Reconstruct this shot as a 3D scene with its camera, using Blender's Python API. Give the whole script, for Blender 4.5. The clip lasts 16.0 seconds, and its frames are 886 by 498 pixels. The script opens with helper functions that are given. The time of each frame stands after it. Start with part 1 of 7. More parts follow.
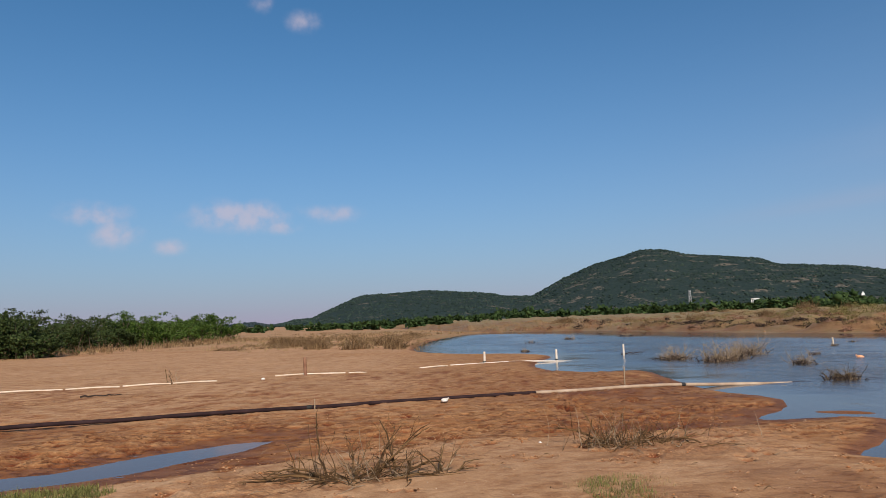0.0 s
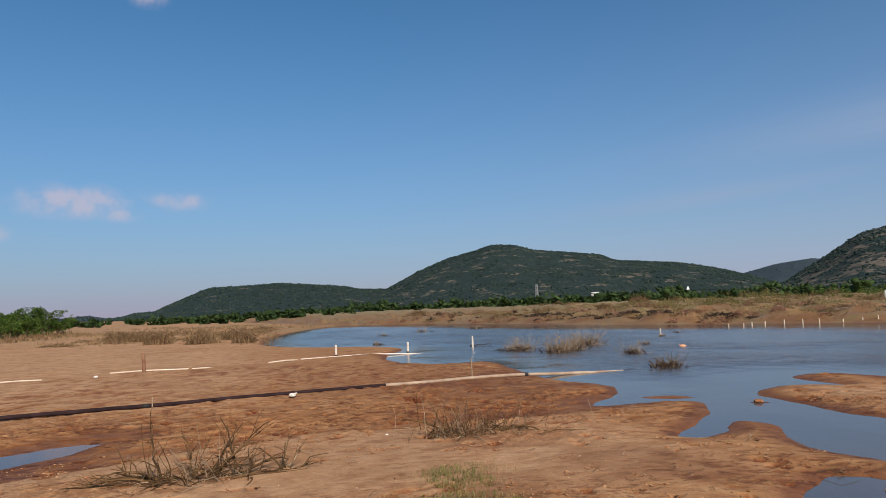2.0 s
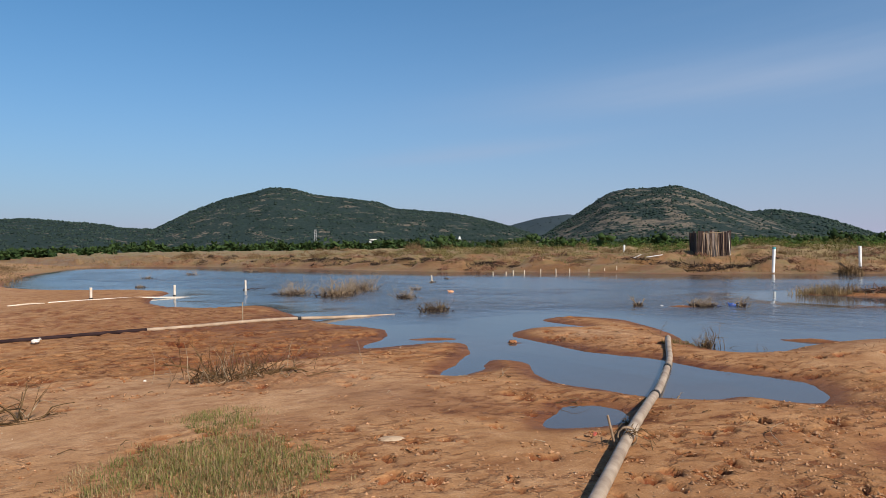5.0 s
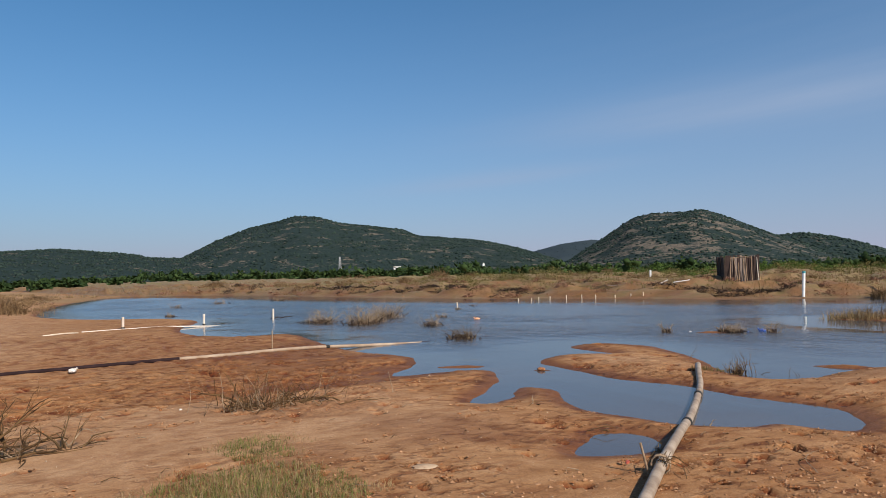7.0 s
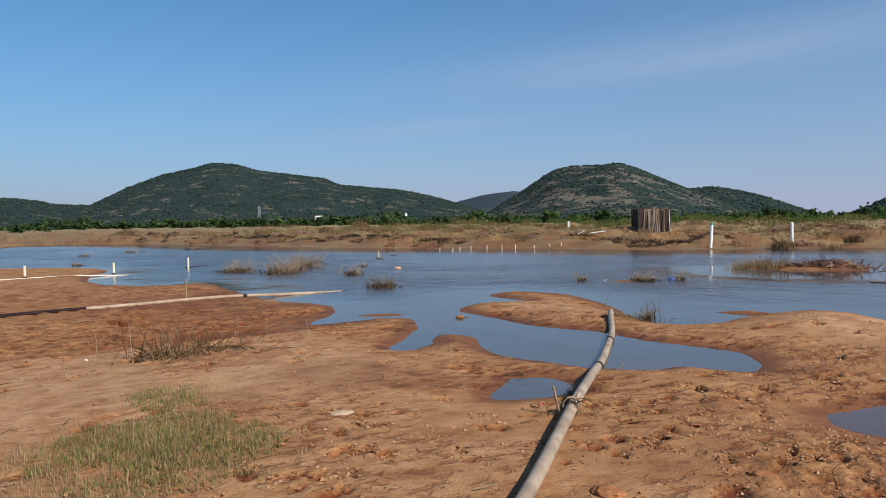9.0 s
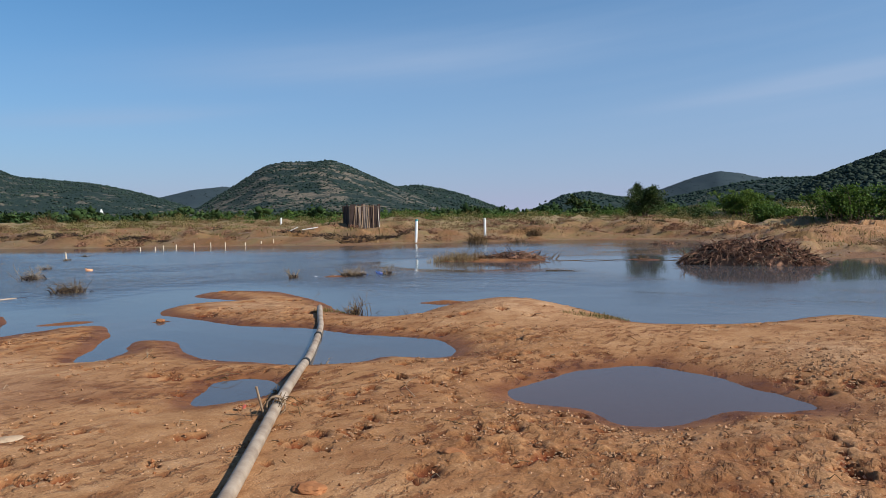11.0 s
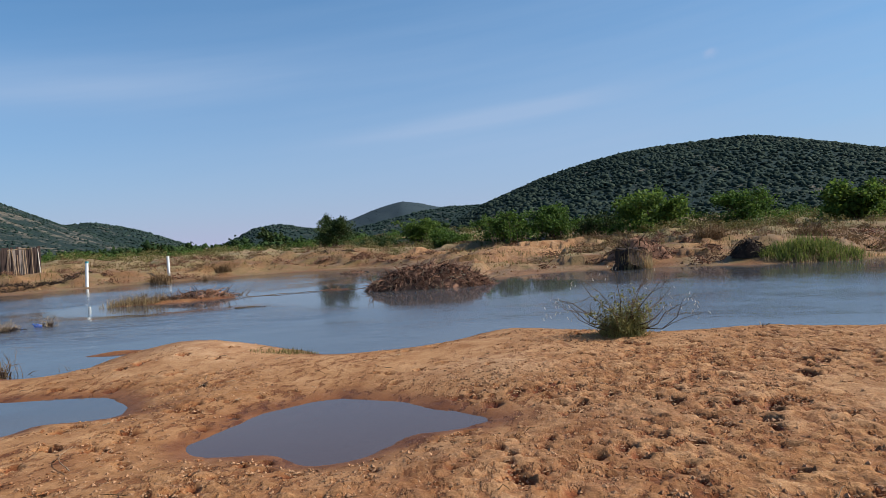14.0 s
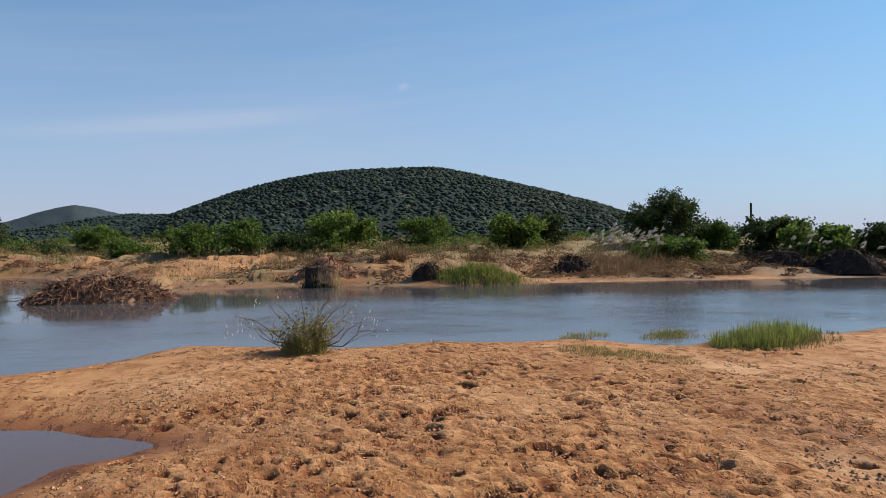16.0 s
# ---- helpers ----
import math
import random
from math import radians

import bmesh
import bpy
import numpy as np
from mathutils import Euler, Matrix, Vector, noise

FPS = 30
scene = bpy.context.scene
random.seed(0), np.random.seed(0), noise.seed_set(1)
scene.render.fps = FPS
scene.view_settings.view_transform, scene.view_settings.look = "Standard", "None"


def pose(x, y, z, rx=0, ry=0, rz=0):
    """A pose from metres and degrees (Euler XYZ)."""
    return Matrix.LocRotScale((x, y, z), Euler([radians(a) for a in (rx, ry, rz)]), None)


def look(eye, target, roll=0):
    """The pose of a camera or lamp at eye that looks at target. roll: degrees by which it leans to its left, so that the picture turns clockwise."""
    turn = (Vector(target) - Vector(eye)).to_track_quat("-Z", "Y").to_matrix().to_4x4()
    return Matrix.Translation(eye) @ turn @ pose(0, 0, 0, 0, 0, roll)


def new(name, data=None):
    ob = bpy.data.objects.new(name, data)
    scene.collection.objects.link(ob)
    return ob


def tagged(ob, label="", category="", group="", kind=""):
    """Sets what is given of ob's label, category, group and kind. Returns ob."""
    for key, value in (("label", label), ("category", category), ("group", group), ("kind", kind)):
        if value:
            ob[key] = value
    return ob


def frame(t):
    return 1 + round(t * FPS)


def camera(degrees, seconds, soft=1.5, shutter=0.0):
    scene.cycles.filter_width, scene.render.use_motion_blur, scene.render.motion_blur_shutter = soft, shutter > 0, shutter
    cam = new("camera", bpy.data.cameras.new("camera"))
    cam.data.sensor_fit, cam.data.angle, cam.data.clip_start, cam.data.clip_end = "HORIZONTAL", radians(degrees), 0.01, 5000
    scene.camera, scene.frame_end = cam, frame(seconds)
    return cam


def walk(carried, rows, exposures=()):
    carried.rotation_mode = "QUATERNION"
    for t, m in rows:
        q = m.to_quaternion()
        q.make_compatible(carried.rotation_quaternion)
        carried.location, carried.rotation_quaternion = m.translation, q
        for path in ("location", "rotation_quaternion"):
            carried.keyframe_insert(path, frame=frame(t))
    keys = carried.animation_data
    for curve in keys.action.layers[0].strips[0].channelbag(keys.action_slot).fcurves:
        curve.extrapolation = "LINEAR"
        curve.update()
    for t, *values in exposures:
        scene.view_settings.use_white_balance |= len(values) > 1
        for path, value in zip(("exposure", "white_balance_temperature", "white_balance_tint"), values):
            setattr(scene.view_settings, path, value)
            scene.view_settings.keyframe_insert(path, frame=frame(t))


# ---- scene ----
cam = camera(62.35, 16.0, 0.6)
PATH = [
    (0.0, -0.219, 0.069, 1.623, 95.58, 2.00, 0.20),
    (0.5, -0.207, 0.047, 1.631, 94.76, 2.15, -2.15),
    (1.0, -0.208, 0.055, 1.626, 94.83, 2.38, -3.62),
    (1.5, -0.181, 0.054, 1.637, 95.02, 2.55, -5.45),
    (2.0, -0.147, 0.076, 1.621, 94.64, 2.10, -11.13),
    (2.5, -0.139, 0.044, 1.613, 94.33, 0.80, -15.44),
    (3.0, -0.126, 0.057, 1.617, 93.55, 0.40, -20.26),
    (3.5, -0.120, 0.060, 1.599, 92.63, 0.43, -22.42),
    (4.0, -0.095, 0.065, 1.592, 91.19, 0.26, -25.52),
    (4.5, -0.090, 0.063, 1.587, 90.15, 0.07, -27.20),
    (4.7, -0.075, 0.084, 1.589, 89.85, 0.60, -28.30),
    (6.8, -0.185, 0.005, 1.623, 91.86, 0.74, -27.78),
    (7.0, -0.193, -0.001, 1.621, 92.10, 1.12, -26.45),
    (7.5, -0.168, -0.013, 1.609, 91.50, 1.23, -27.67),
    (8.0, -0.165, -0.007, 1.600, 89.53, 0.46, -29.36),
    (8.2, -0.159, 0.004, 1.592, 88.52, 0.35, -29.46),
    (10.3, -0.040, 0.080, 1.577, 87.51, 1.38, -44.61),
    (10.5, -0.030, 0.060, 1.574, 86.88, 1.25, -47.19),
    (11.0, -0.027, -0.003, 1.585, 87.52, 0.92, -54.62),
    (11.5, -0.002, -0.016, 1.567, 86.89, 1.33, -59.25),
    (12.0, 0.081, -0.020, 1.586, 87.59, 2.28, -62.61),
    (12.5, 0.140, -0.028, 1.601, 89.01, 3.83, -66.41),
    (13.0, 0.143, -0.032, 1.591, 88.12, 4.09, -65.24),
    (13.5, 0.217, -0.058, 1.591, 87.91, 4.85, -69.26),
    (14.0, 0.228, -0.049, 1.598, 89.15, 3.41, -78.33),
    (14.5, 0.253, -0.058, 1.593, 89.94, 2.34, -87.02),
    (15.0, 0.241, -0.089, 1.602, 90.12, 1.37, -93.39),
    (15.5, 0.234, -0.121, 1.589, 89.30, 0.64, -97.73),
    (16.0, 0.226, -0.141, 1.598, 89.66, 0.60, -101.98),
]
walk(cam, [(t, pose(x, y, z, rx, ry, rz)) for t, x, y, z, rx, ry, rz in PATH],
     [(0.0, 0.04, 6550, 15), (1.5, 0.06, 6550, 15), (2.5, 0.00, 6530, 15), (3.5, 0.01, 6500, 13), (4.5, 0.22, 6480, 13), (7.0, 0.12, 6480, 14), (7.5, 0.08, 6480, 14), (8.0, 0.17, 6430, 13),
      (10.5, 0.19, 6120, 10), (11.5, 0.30, 6120, 10), (12.0, 0.36, 6120, 10), (13.0, 0.32, 6120, 10), (14.5, 0.36, 6220, 10), (15.5, 0.42, 6720, 13), (16.0, 0.45, 6740, 13)])

# ---- sky, sun ----
SUN_AZ, SUN_EL = 168.0, 36.0          # compass degrees from +y towards +x, and height


def link(nt, a, b):
    nt.links.new(a, b)


def mnode(nt, op, a, b=None, c=None):
    """A math node; each argument is a number or a socket."""
    n = nt.nodes.new("ShaderNodeMath")
    n.operation = op
    for i, v in enumerate((a, b, c)):
        if v is None:
            continue
        if isinstance(v, (int, float)):
            n.inputs[i].default_value = v
        else:
            nt.links.new(v, n.inputs[i])
    return n.outputs[0]


def make_world():
    w = bpy.data.worlds.new("sky")
    scene.world = w
    w.use_nodes = True
    nt = w.node_tree
    nt.nodes.clear()
    out = nt.nodes.new("ShaderNodeOutputWorld")
    bg = nt.nodes.new("ShaderNodeBackground")
    bg.inputs["Strength"].default_value = SKY_STRENGTH
    sky = nt.nodes.new("ShaderNodeTexSky")
    sky.sky_type = "NISHITA"
    sky.sun_disc = False
    sky.sun_elevation = radians(SUN_EL)
    sky.sun_rotation = radians(SUN_AZ)
    sky.air_density, sky.dust_density, sky.ozone_density = 1.0, 0.5, 1.5
    tc = nt.nodes.new("ShaderNodeTexCoord")
    sep = nt.nodes.new("ShaderNodeSeparateXYZ")
    link(nt, tc.outputs["Generated"], sep.inputs[0])
    az = mnode(nt, "MULTIPLY", mnode(nt, "ARCTAN2", sep.outputs[0], sep.outputs[1]), 57.2958)
    el = mnode(nt, "MULTIPLY", mnode(nt, "ARCSINE", sep.outputs[2]), 57.2958)
    puff = nt.nodes.new("ShaderNodeTexNoise")
    puff.inputs["Scale"].default_value = 38.0
    puff.inputs["Detail"].default_value = 6.0
    link(nt, tc.outputs["Generated"], puff.inputs["Vector"])
    # small fair-weather clouds: azimuth, height, half width, half height
    total = None
    for a, e, ww, hh, k in CUMULUS:
        u = mnode(nt, "DIVIDE", mnode(nt, "SUBTRACT", az, a), ww)
        v = mnode(nt, "DIVIDE", mnode(nt, "SUBTRACT", el, e), hh)
        r2 = mnode(nt, "ADD", mnode(nt, "MULTIPLY", u, u), mnode(nt, "MULTIPLY", v, v))
        g = mnode(nt, "MULTIPLY", mnode(nt, "EXPONENT", mnode(nt, "MULTIPLY", r2, -1.0)), k)
        total = g if total is None else mnode(nt, "MAXIMUM", total, g)
    cum = nt.nodes.new("ShaderNodeMapRange")
    cum.interpolation_type = "SMOOTHSTEP"
    link(nt, mnode(nt, "MULTIPLY", total, mnode(nt, "MULTIPLY", mnode(nt, "SUBTRACT", puff.outputs["Fac"], 0.12), 2.0)), cum.inputs["Value"])
    cum.inputs["From Min"].default_value = 0.18
    cum.inputs["From Max"].default_value = 1.1
    # thin high streaks: a line (azimuth, height) with slope, half length, half thickness, strength
    wisp = nt.nodes.new("ShaderNodeTexNoise")
    wisp.inputs["Scale"].default_value = 3.0
    wisp.inputs["Detail"].default_value = 5.0
    comb = nt.nodes.new("ShaderNodeCombineXYZ")
    link(nt, mnode(nt, "MULTIPLY", az, 0.02), comb.inputs[0])
    link(nt, mnode(nt, "MULTIPLY", mnode(nt, "SUBTRACT", el, mnode(nt, "MULTIPLY", az, 0.12)), 0.28), comb.inputs[1])
    link(nt, comb.outputs[0], wisp.inputs["Vector"])
    streak = None
    for a, e, slope, half, thick, k in CIRRUS:
        du = mnode(nt, "SUBTRACT", az, a)
        u = mnode(nt, "DIVIDE", du, half)
        v = mnode(nt, "DIVIDE", mnode(nt, "SUBTRACT", el, mnode(nt, "ADD", mnode(nt, "MULTIPLY", du, slope), e)), thick)
        r2 = mnode(nt, "ADD", mnode(nt, "MULTIPLY", u, u), mnode(nt, "MULTIPLY", v, v))
        g = mnode(nt, "MULTIPLY", mnode(nt, "EXPONENT", mnode(nt, "MULTIPLY", r2, -1.0)), k)
        streak = g if streak is None else mnode(nt, "ADD", streak, g)
    cir = mnode(nt, "MULTIPLY", streak, mnode(nt, "ADD", mnode(nt, "MULTIPLY", wisp.outputs["Fac"], 0.7), 0.35))
    mix1 = nt.nodes.new("ShaderNodeMix")
    mix1.data_type = "RGBA"
    mix1.inputs["B"].default_value = CIRRUS_COLOUR
    link(nt, mnode(nt, "MINIMUM", cir, 0.8), mix1.inputs["Factor"])
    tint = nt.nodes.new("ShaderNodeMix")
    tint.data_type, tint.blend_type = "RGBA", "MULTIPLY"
    # added fade of the tint overhead, out of view, to warm the shade
    tint_fade = nt.nodes.new("ShaderNodeMapRange")
    tint_fade.interpolation_type = "SMOOTHSTEP"
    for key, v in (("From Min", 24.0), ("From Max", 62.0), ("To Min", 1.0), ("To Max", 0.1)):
        tint_fade.inputs[key].default_value = v
    link(nt, el, tint_fade.inputs["Value"])
    link(nt, tint_fade.outputs[0], tint.inputs["Factor"])
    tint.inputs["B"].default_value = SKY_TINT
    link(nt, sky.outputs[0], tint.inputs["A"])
    # pale haze low over the land, all round
    haze = nt.nodes.new("ShaderNodeMix")
    haze.data_type = "RGBA"
    tone = nt.nodes.new("ShaderNodeMix")
    tone.data_type = "RGBA"
    tone.inputs["A"].default_value, tone.inputs["B"].default_value = HAZE_SHADY, HAZE_COLOUR
    link(nt, tone.outputs["Result"], haze.inputs["B"])
    low = mnode(nt, "EXPONENT", mnode(nt, "DIVIDE", mnode(nt, "MAXIMUM", el, 0.0), -9.0))
    sunward = nt.nodes.new("ShaderNodeMapRange")
    sunward.interpolation_type = "SMOOTHSTEP"
    for key, v in (("From Min", -25.0), ("From Max", 55.0), ("To Min", 0.0), ("To Max", 1.0)):
        sunward.inputs[key].default_value = v
    link(nt, az, sunward.inputs["Value"])
    link(nt, sunward.outputs[0], tone.inputs["Factor"])
    link(nt, mnode(nt, "MULTIPLY", low, 0.93), haze.inputs["Factor"])
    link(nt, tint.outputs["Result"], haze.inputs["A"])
    link(nt, haze.outputs["Result"], mix1.inputs["A"])
    mix2 = nt.nodes.new("ShaderNodeMix")
    mix2.data_type = "RGBA"
    mix2.inputs["B"].default_value = CLOUD_COLOUR
    link(nt, mnode(nt, "MULTIPLY", cum.outputs[0], 0.62), mix2.inputs["Factor"])
    link(nt, mix1.outputs["Result"], mix2.inputs["A"])
    link(nt, mix2.outputs["Result"], bg.inputs["Color"])
    link(nt, bg.outputs[0], out.inputs[0])


SKY_STRENGTH = 0.073
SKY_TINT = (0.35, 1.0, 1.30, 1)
HAZE_COLOUR = (5.45, 5.1, 7.0, 1)        # towards the sun's side
HAZE_SHADY = (4.85, 4.3, 5.85, 1)         # opposite the sun
CLOUD_COLOUR = (7.6, 6.9, 7.8, 1)
CIRRUS_COLOUR = (4.1, 5.4, 7.4, 1)
CUMULUS = [(-25.6, 8.3, 2.6, 1.0, 1.1), (-24.3, 7.0, 2.0, 1.2, 1.1), (-15.4, 8.4, 4.2, 1.2, 1.35), (-12.4, 7.6, 1.6, 0.7, 1.0),
           (-8.5, 8.5, 2.6, 0.9, 0.9), (-20.6, 6.0, 1.3, 0.7, 1.1), (-10.5, 22.8, 1.8, 1.1, 0.85), (-13.7, 23.9, 1.5, 0.9, 0.65), (99.0, 12.1, 0.7, 0.6, 0.6)]
CIRRUS = [(31.4, 7.5, 0.085, 9.0, 0.7, 0.55), (50.0, 11.9, 0.06, 17.0, 1.7, 0.65), (82.0, 9.1, 0.11, 9.0, 0.6, 1.0), (84.0, 6.5, 0.05, 16.0, 3.0, 0.3), (105.0, 9.0, 0.0, 52.0, 16.0, 0.5)]
make_world()
sun = new("sun", bpy.data.lights.new("sun", "SUN"))
sun.data.energy, sun.data.angle, sun.data.color = 5.0, radians(0.53), (1.0, 0.91, 0.78)
a, e = radians(SUN_AZ), radians(SUN_EL)
sun.matrix_world = look((0, 0, 60), (-math.sin(a) * math.cos(e), -math.cos(a) * math.cos(e), 60 - math.sin(e)))


# ---- materials ----
def material(name, rough=0.8, spec=0.3):
    m = bpy.data.materials.new(name)
    m.use_nodes = True
    b = m.node_tree.nodes["Principled BSDF"]
    b.inputs["Roughness"].default_value = rough
    b.inputs["Specular IOR Level"].default_value = spec
    return m, m.node_tree, b


def noise_tex(nt, scale, detail=4.0, rough=0.55, vec=None):
    n = nt.nodes.new("ShaderNodeTexNoise")
    n.inputs["Scale"].default_value = scale
    n.inputs["Detail"].default_value = detail
    n.inputs["Roughness"].default_value = rough
    if vec is not None:
        link(nt, vec, n.inputs["Vector"])
    return n.outputs["Fac"]


def ramp(nt, fac, stops):
    r = nt.nodes.new("ShaderNodeValToRGB")
    while len(r.color_ramp.elements) < len(stops):
        r.color_ramp.elements.new(0.5)
    for el, (p, c) in zip(r.color_ramp.elements, stops):
        el.position, el.color = p, (*c, 1)
    link(nt, fac, r.inputs[0])
    return r.outputs[0]


def mixc(nt, fac, a, b, kind="MIX"):
    m = nt.nodes.new("ShaderNodeMix")
    m.data_type, m.blend_type = "RGBA", kind
    for key, v in (("Factor", fac), ("A", a), ("B", b)):
        if isinstance(v, (int, float)):
            m.inputs[key].default_value = v
        elif isinstance(v, tuple):
            m.inputs[key].default_value = (*v, 1)
        else:
            link(nt, v, m.inputs[key])
    return m.outputs["Result"]


def bump(nt, b, height, strength, dist):
    n = nt.nodes.new("ShaderNodeBump")
    n.inputs["Strength"].default_value = strength
    n.inputs["Distance"].default_value = dist
    link(nt, height, n.inputs["Height"])
    link(nt, n.outputs[0], b.inputs["Normal"])


def obj_coord(nt):
    return nt.nodes.new("ShaderNodeTexCoord").outputs["Object"]


def attr(nt, name):
    n = nt.nodes.new("ShaderNodeAttribute")
    n.attribute_name = name
    return n.outputs["Fac"]


def simple(name, lo, hi, scale=8.0, rough=0.8, spec=0.3, bump_d=0.004, metal=0.0, vary=0.25):
    """Two tones mixed by noise, with fine relief and a little difference from piece to piece."""
    m, nt, b = material(name, rough, spec)
    vec = obj_coord(nt)
    n1 = noise_tex(nt, scale, 5, 0.6, vec)
    c = ramp(nt, n1, [(0.3, lo), (0.7, hi)])
    isl = nt.nodes.new("ShaderNodeNewGeometry").outputs["Random Per Island"]
    c = mixc(nt, 1.0, c, ramp(nt, isl, [(0.0, (1 - vary,) * 3), (1.0, (1 + vary,) * 3)]), "MULTIPLY")
    link(nt, c, b.inputs["Base Color"])
    b.inputs["Metallic"].default_value = metal
    if bump_d:
        bump(nt, b, noise_tex(nt, scale * 6, 4, 0.6, vec), 0.6, bump_d)
    return m


def sand_material():
    m, nt, b = material("river_sand", 0.95, 0.25)
    vec = obj_coord(nt)
    stretch = nt.nodes.new("ShaderNodeMapping")
    stretch.inputs["Scale"].default_value = (1.0, 1.7, 1.0)
    link(nt, vec, stretch.inputs[0])
    big = noise_tex(nt, 0.35, 5, 0.6, vec)
    mid = noise_tex(nt, 2.3, 7, 0.7, vec)
    fine = noise_tex(nt, 60.0, 3, 0.7, vec)
    churn, pale, wet = attr(nt, "churn"), attr(nt, "pale"), attr(nt, "wet")
    dry = ramp(nt, mid, [(0.28, (0.272, 0.125, 0.048)), (0.5, (0.388, 0.203, 0.087)), (0.72, (0.479, 0.276, 0.136))])
    dust = ramp(nt, mid, [(0.28, (0.354, 0.192, 0.095)), (0.5, (0.458, 0.274, 0.146)), (0.72, (0.544, 0.352, 0.205))])
    wetc = ramp(nt, mid, [(0.25, (0.133, 0.049, 0.016)), (0.5, (0.206, 0.082, 0.028)), (0.75, (0.275, 0.120, 0.046))])
    c = mixc(nt, pale, dry, dust)
    c = mixc(nt, wet, c, wetc)
    crumb = nt.nodes.new("ShaderNodeTexNoise")
    for key, v in (("Scale", 21.0), ("Detail", 4.0), ("Roughness", 0.6), ("Distortion", 0.0)):
        crumb.inputs[key].default_value = v
    link(nt, vec, crumb.inputs["Vector"])
    # crumb relief shaded in the colour: crevices darker, tops lighter
    c = mixc(nt, mnode(nt, "ADD", 0.18, mnode(nt, "MULTIPLY", churn, 0.42)), c, ramp(nt, crumb.outputs["Fac"], [(0.36, (0.62, 0.55, 0.50)), (0.5, (1.0, 1.0, 1.0)), (0.64, (1.20, 1.18, 1.16))]), "MULTIPLY")
    c = mixc(nt, 0.4, c, ramp(nt, fine, [(0.34, (0.55, 0.48, 0.43)), (0.5, (1.0, 1.0, 1.0)), (0.70, (1.4, 1.36, 1.3))]), "MULTIPLY")
    c = mixc(nt, 0.55, c, ramp(nt, big, [(0.3, (0.76, 0.70, 0.64)), (0.7, (1.12, 1.12, 1.12))]), "MULTIPLY")
    # damp soil turned up in the prints, the hollows' shade painted in with it
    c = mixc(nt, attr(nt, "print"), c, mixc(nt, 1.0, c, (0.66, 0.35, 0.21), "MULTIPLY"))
    # damp blotches of a hand's width to a stride, with ragged edges
    blot = noise_tex(nt, 1.35, 8, 0.72, stretch.outputs[0])
    c = mixc(nt, mnode(nt, "MULTIPLY", ramp(nt, blot, [(0.49, (0.0,) * 3), (0.60, (1.0,) * 3)]), 0.62), c, mixc(nt, 1.0, c, (0.66, 0.52, 0.42), "MULTIPLY"))
    # coarse pale grains
    grain = nt.nodes.new("ShaderNodeTexVoronoi")
    grain.inputs["Scale"].default_value = 34.0
    link(nt, vec, grain.inputs["Vector"])
    speck = mnode(nt, "MULTIPLY", ramp(nt, grain.outputs["Distance"], [(0.10, (1.0,) * 3), (0.20, (0.0,) * 3)]), ramp(nt, mid, [(0.42, (0.0,) * 3), (0.60, (0.75,) * 3)]))
    c = mixc(nt, speck, c, mixc(nt, 0.5, c, (0.78, 0.62, 0.46)))
    # darker sunken scuffs, gathered in places, longer along the shore
    spots = noise_tex(nt, 4.6, 5, 0.68, stretch.outputs[0])
    gather = ramp(nt, noise_tex(nt, 0.7, 3, 0.6, vec), [(0.36, (0.0,) * 3), (0.54, (1.0,) * 3)])
    scuff = mnode(nt, "MULTIPLY", ramp(nt, spots, [(0.518, (0.0,) * 3), (0.59, (1.0,) * 3)]), mnode(nt, "MULTIPLY", gather, mnode(nt, "SUBTRACT", 0.85, mnode(nt, "MULTIPLY", pale, 0.6))))
    c = mixc(nt, scuff, c, mixc(nt, 1.0, c, (0.55, 0.39, 0.30), "MULTIPLY"))
    grass = ramp(nt, noise_tex(nt, 1.2, 6, 0.7, vec), [(0.3, (0.30, 0.19, 0.112)), (0.5, (0.25, 0.18, 0.088)), (0.72, (0.15, 0.15, 0.052))])
    c = mixc(nt, attr(nt, "veg"), c, grass)
    mudc = mixc(nt, mid, (0.06, 0.036, 0.024), (0.10, 0.062, 0.04))
    c = mixc(nt, attr(nt, "bed"), c, mudc)
    link(nt, c, b.inputs["Base Color"])
    link(nt, ramp(nt, wet, [(0.3, (0.95,) * 3), (1.0, (0.62,) * 3)]), b.inputs["Roughness"])
    dry_part = mnode(nt, "MULTIPLY", mnode(nt, "MINIMUM", mnode(nt, "SUBTRACT", 1.2, wet), 1.0), mnode(nt, "ADD", 0.30, mnode(nt, "MULTIPLY", churn, 0.35)))
    h = mnode(nt, "ADD", mnode(nt, "MULTIPLY", fine, 0.16), mnode(nt, "MULTIPLY", crumb.outputs["Fac"], dry_part))
    h = mnode(nt, "ADD", h, mnode(nt, "MULTIPLY", speck, 0.14))
    h = mnode(nt, "SUBTRACT", h, mnode(nt, "MULTIPLY", scuff, 0.55))
    bump(nt, b, h, 1.0, 0.03)
    return m


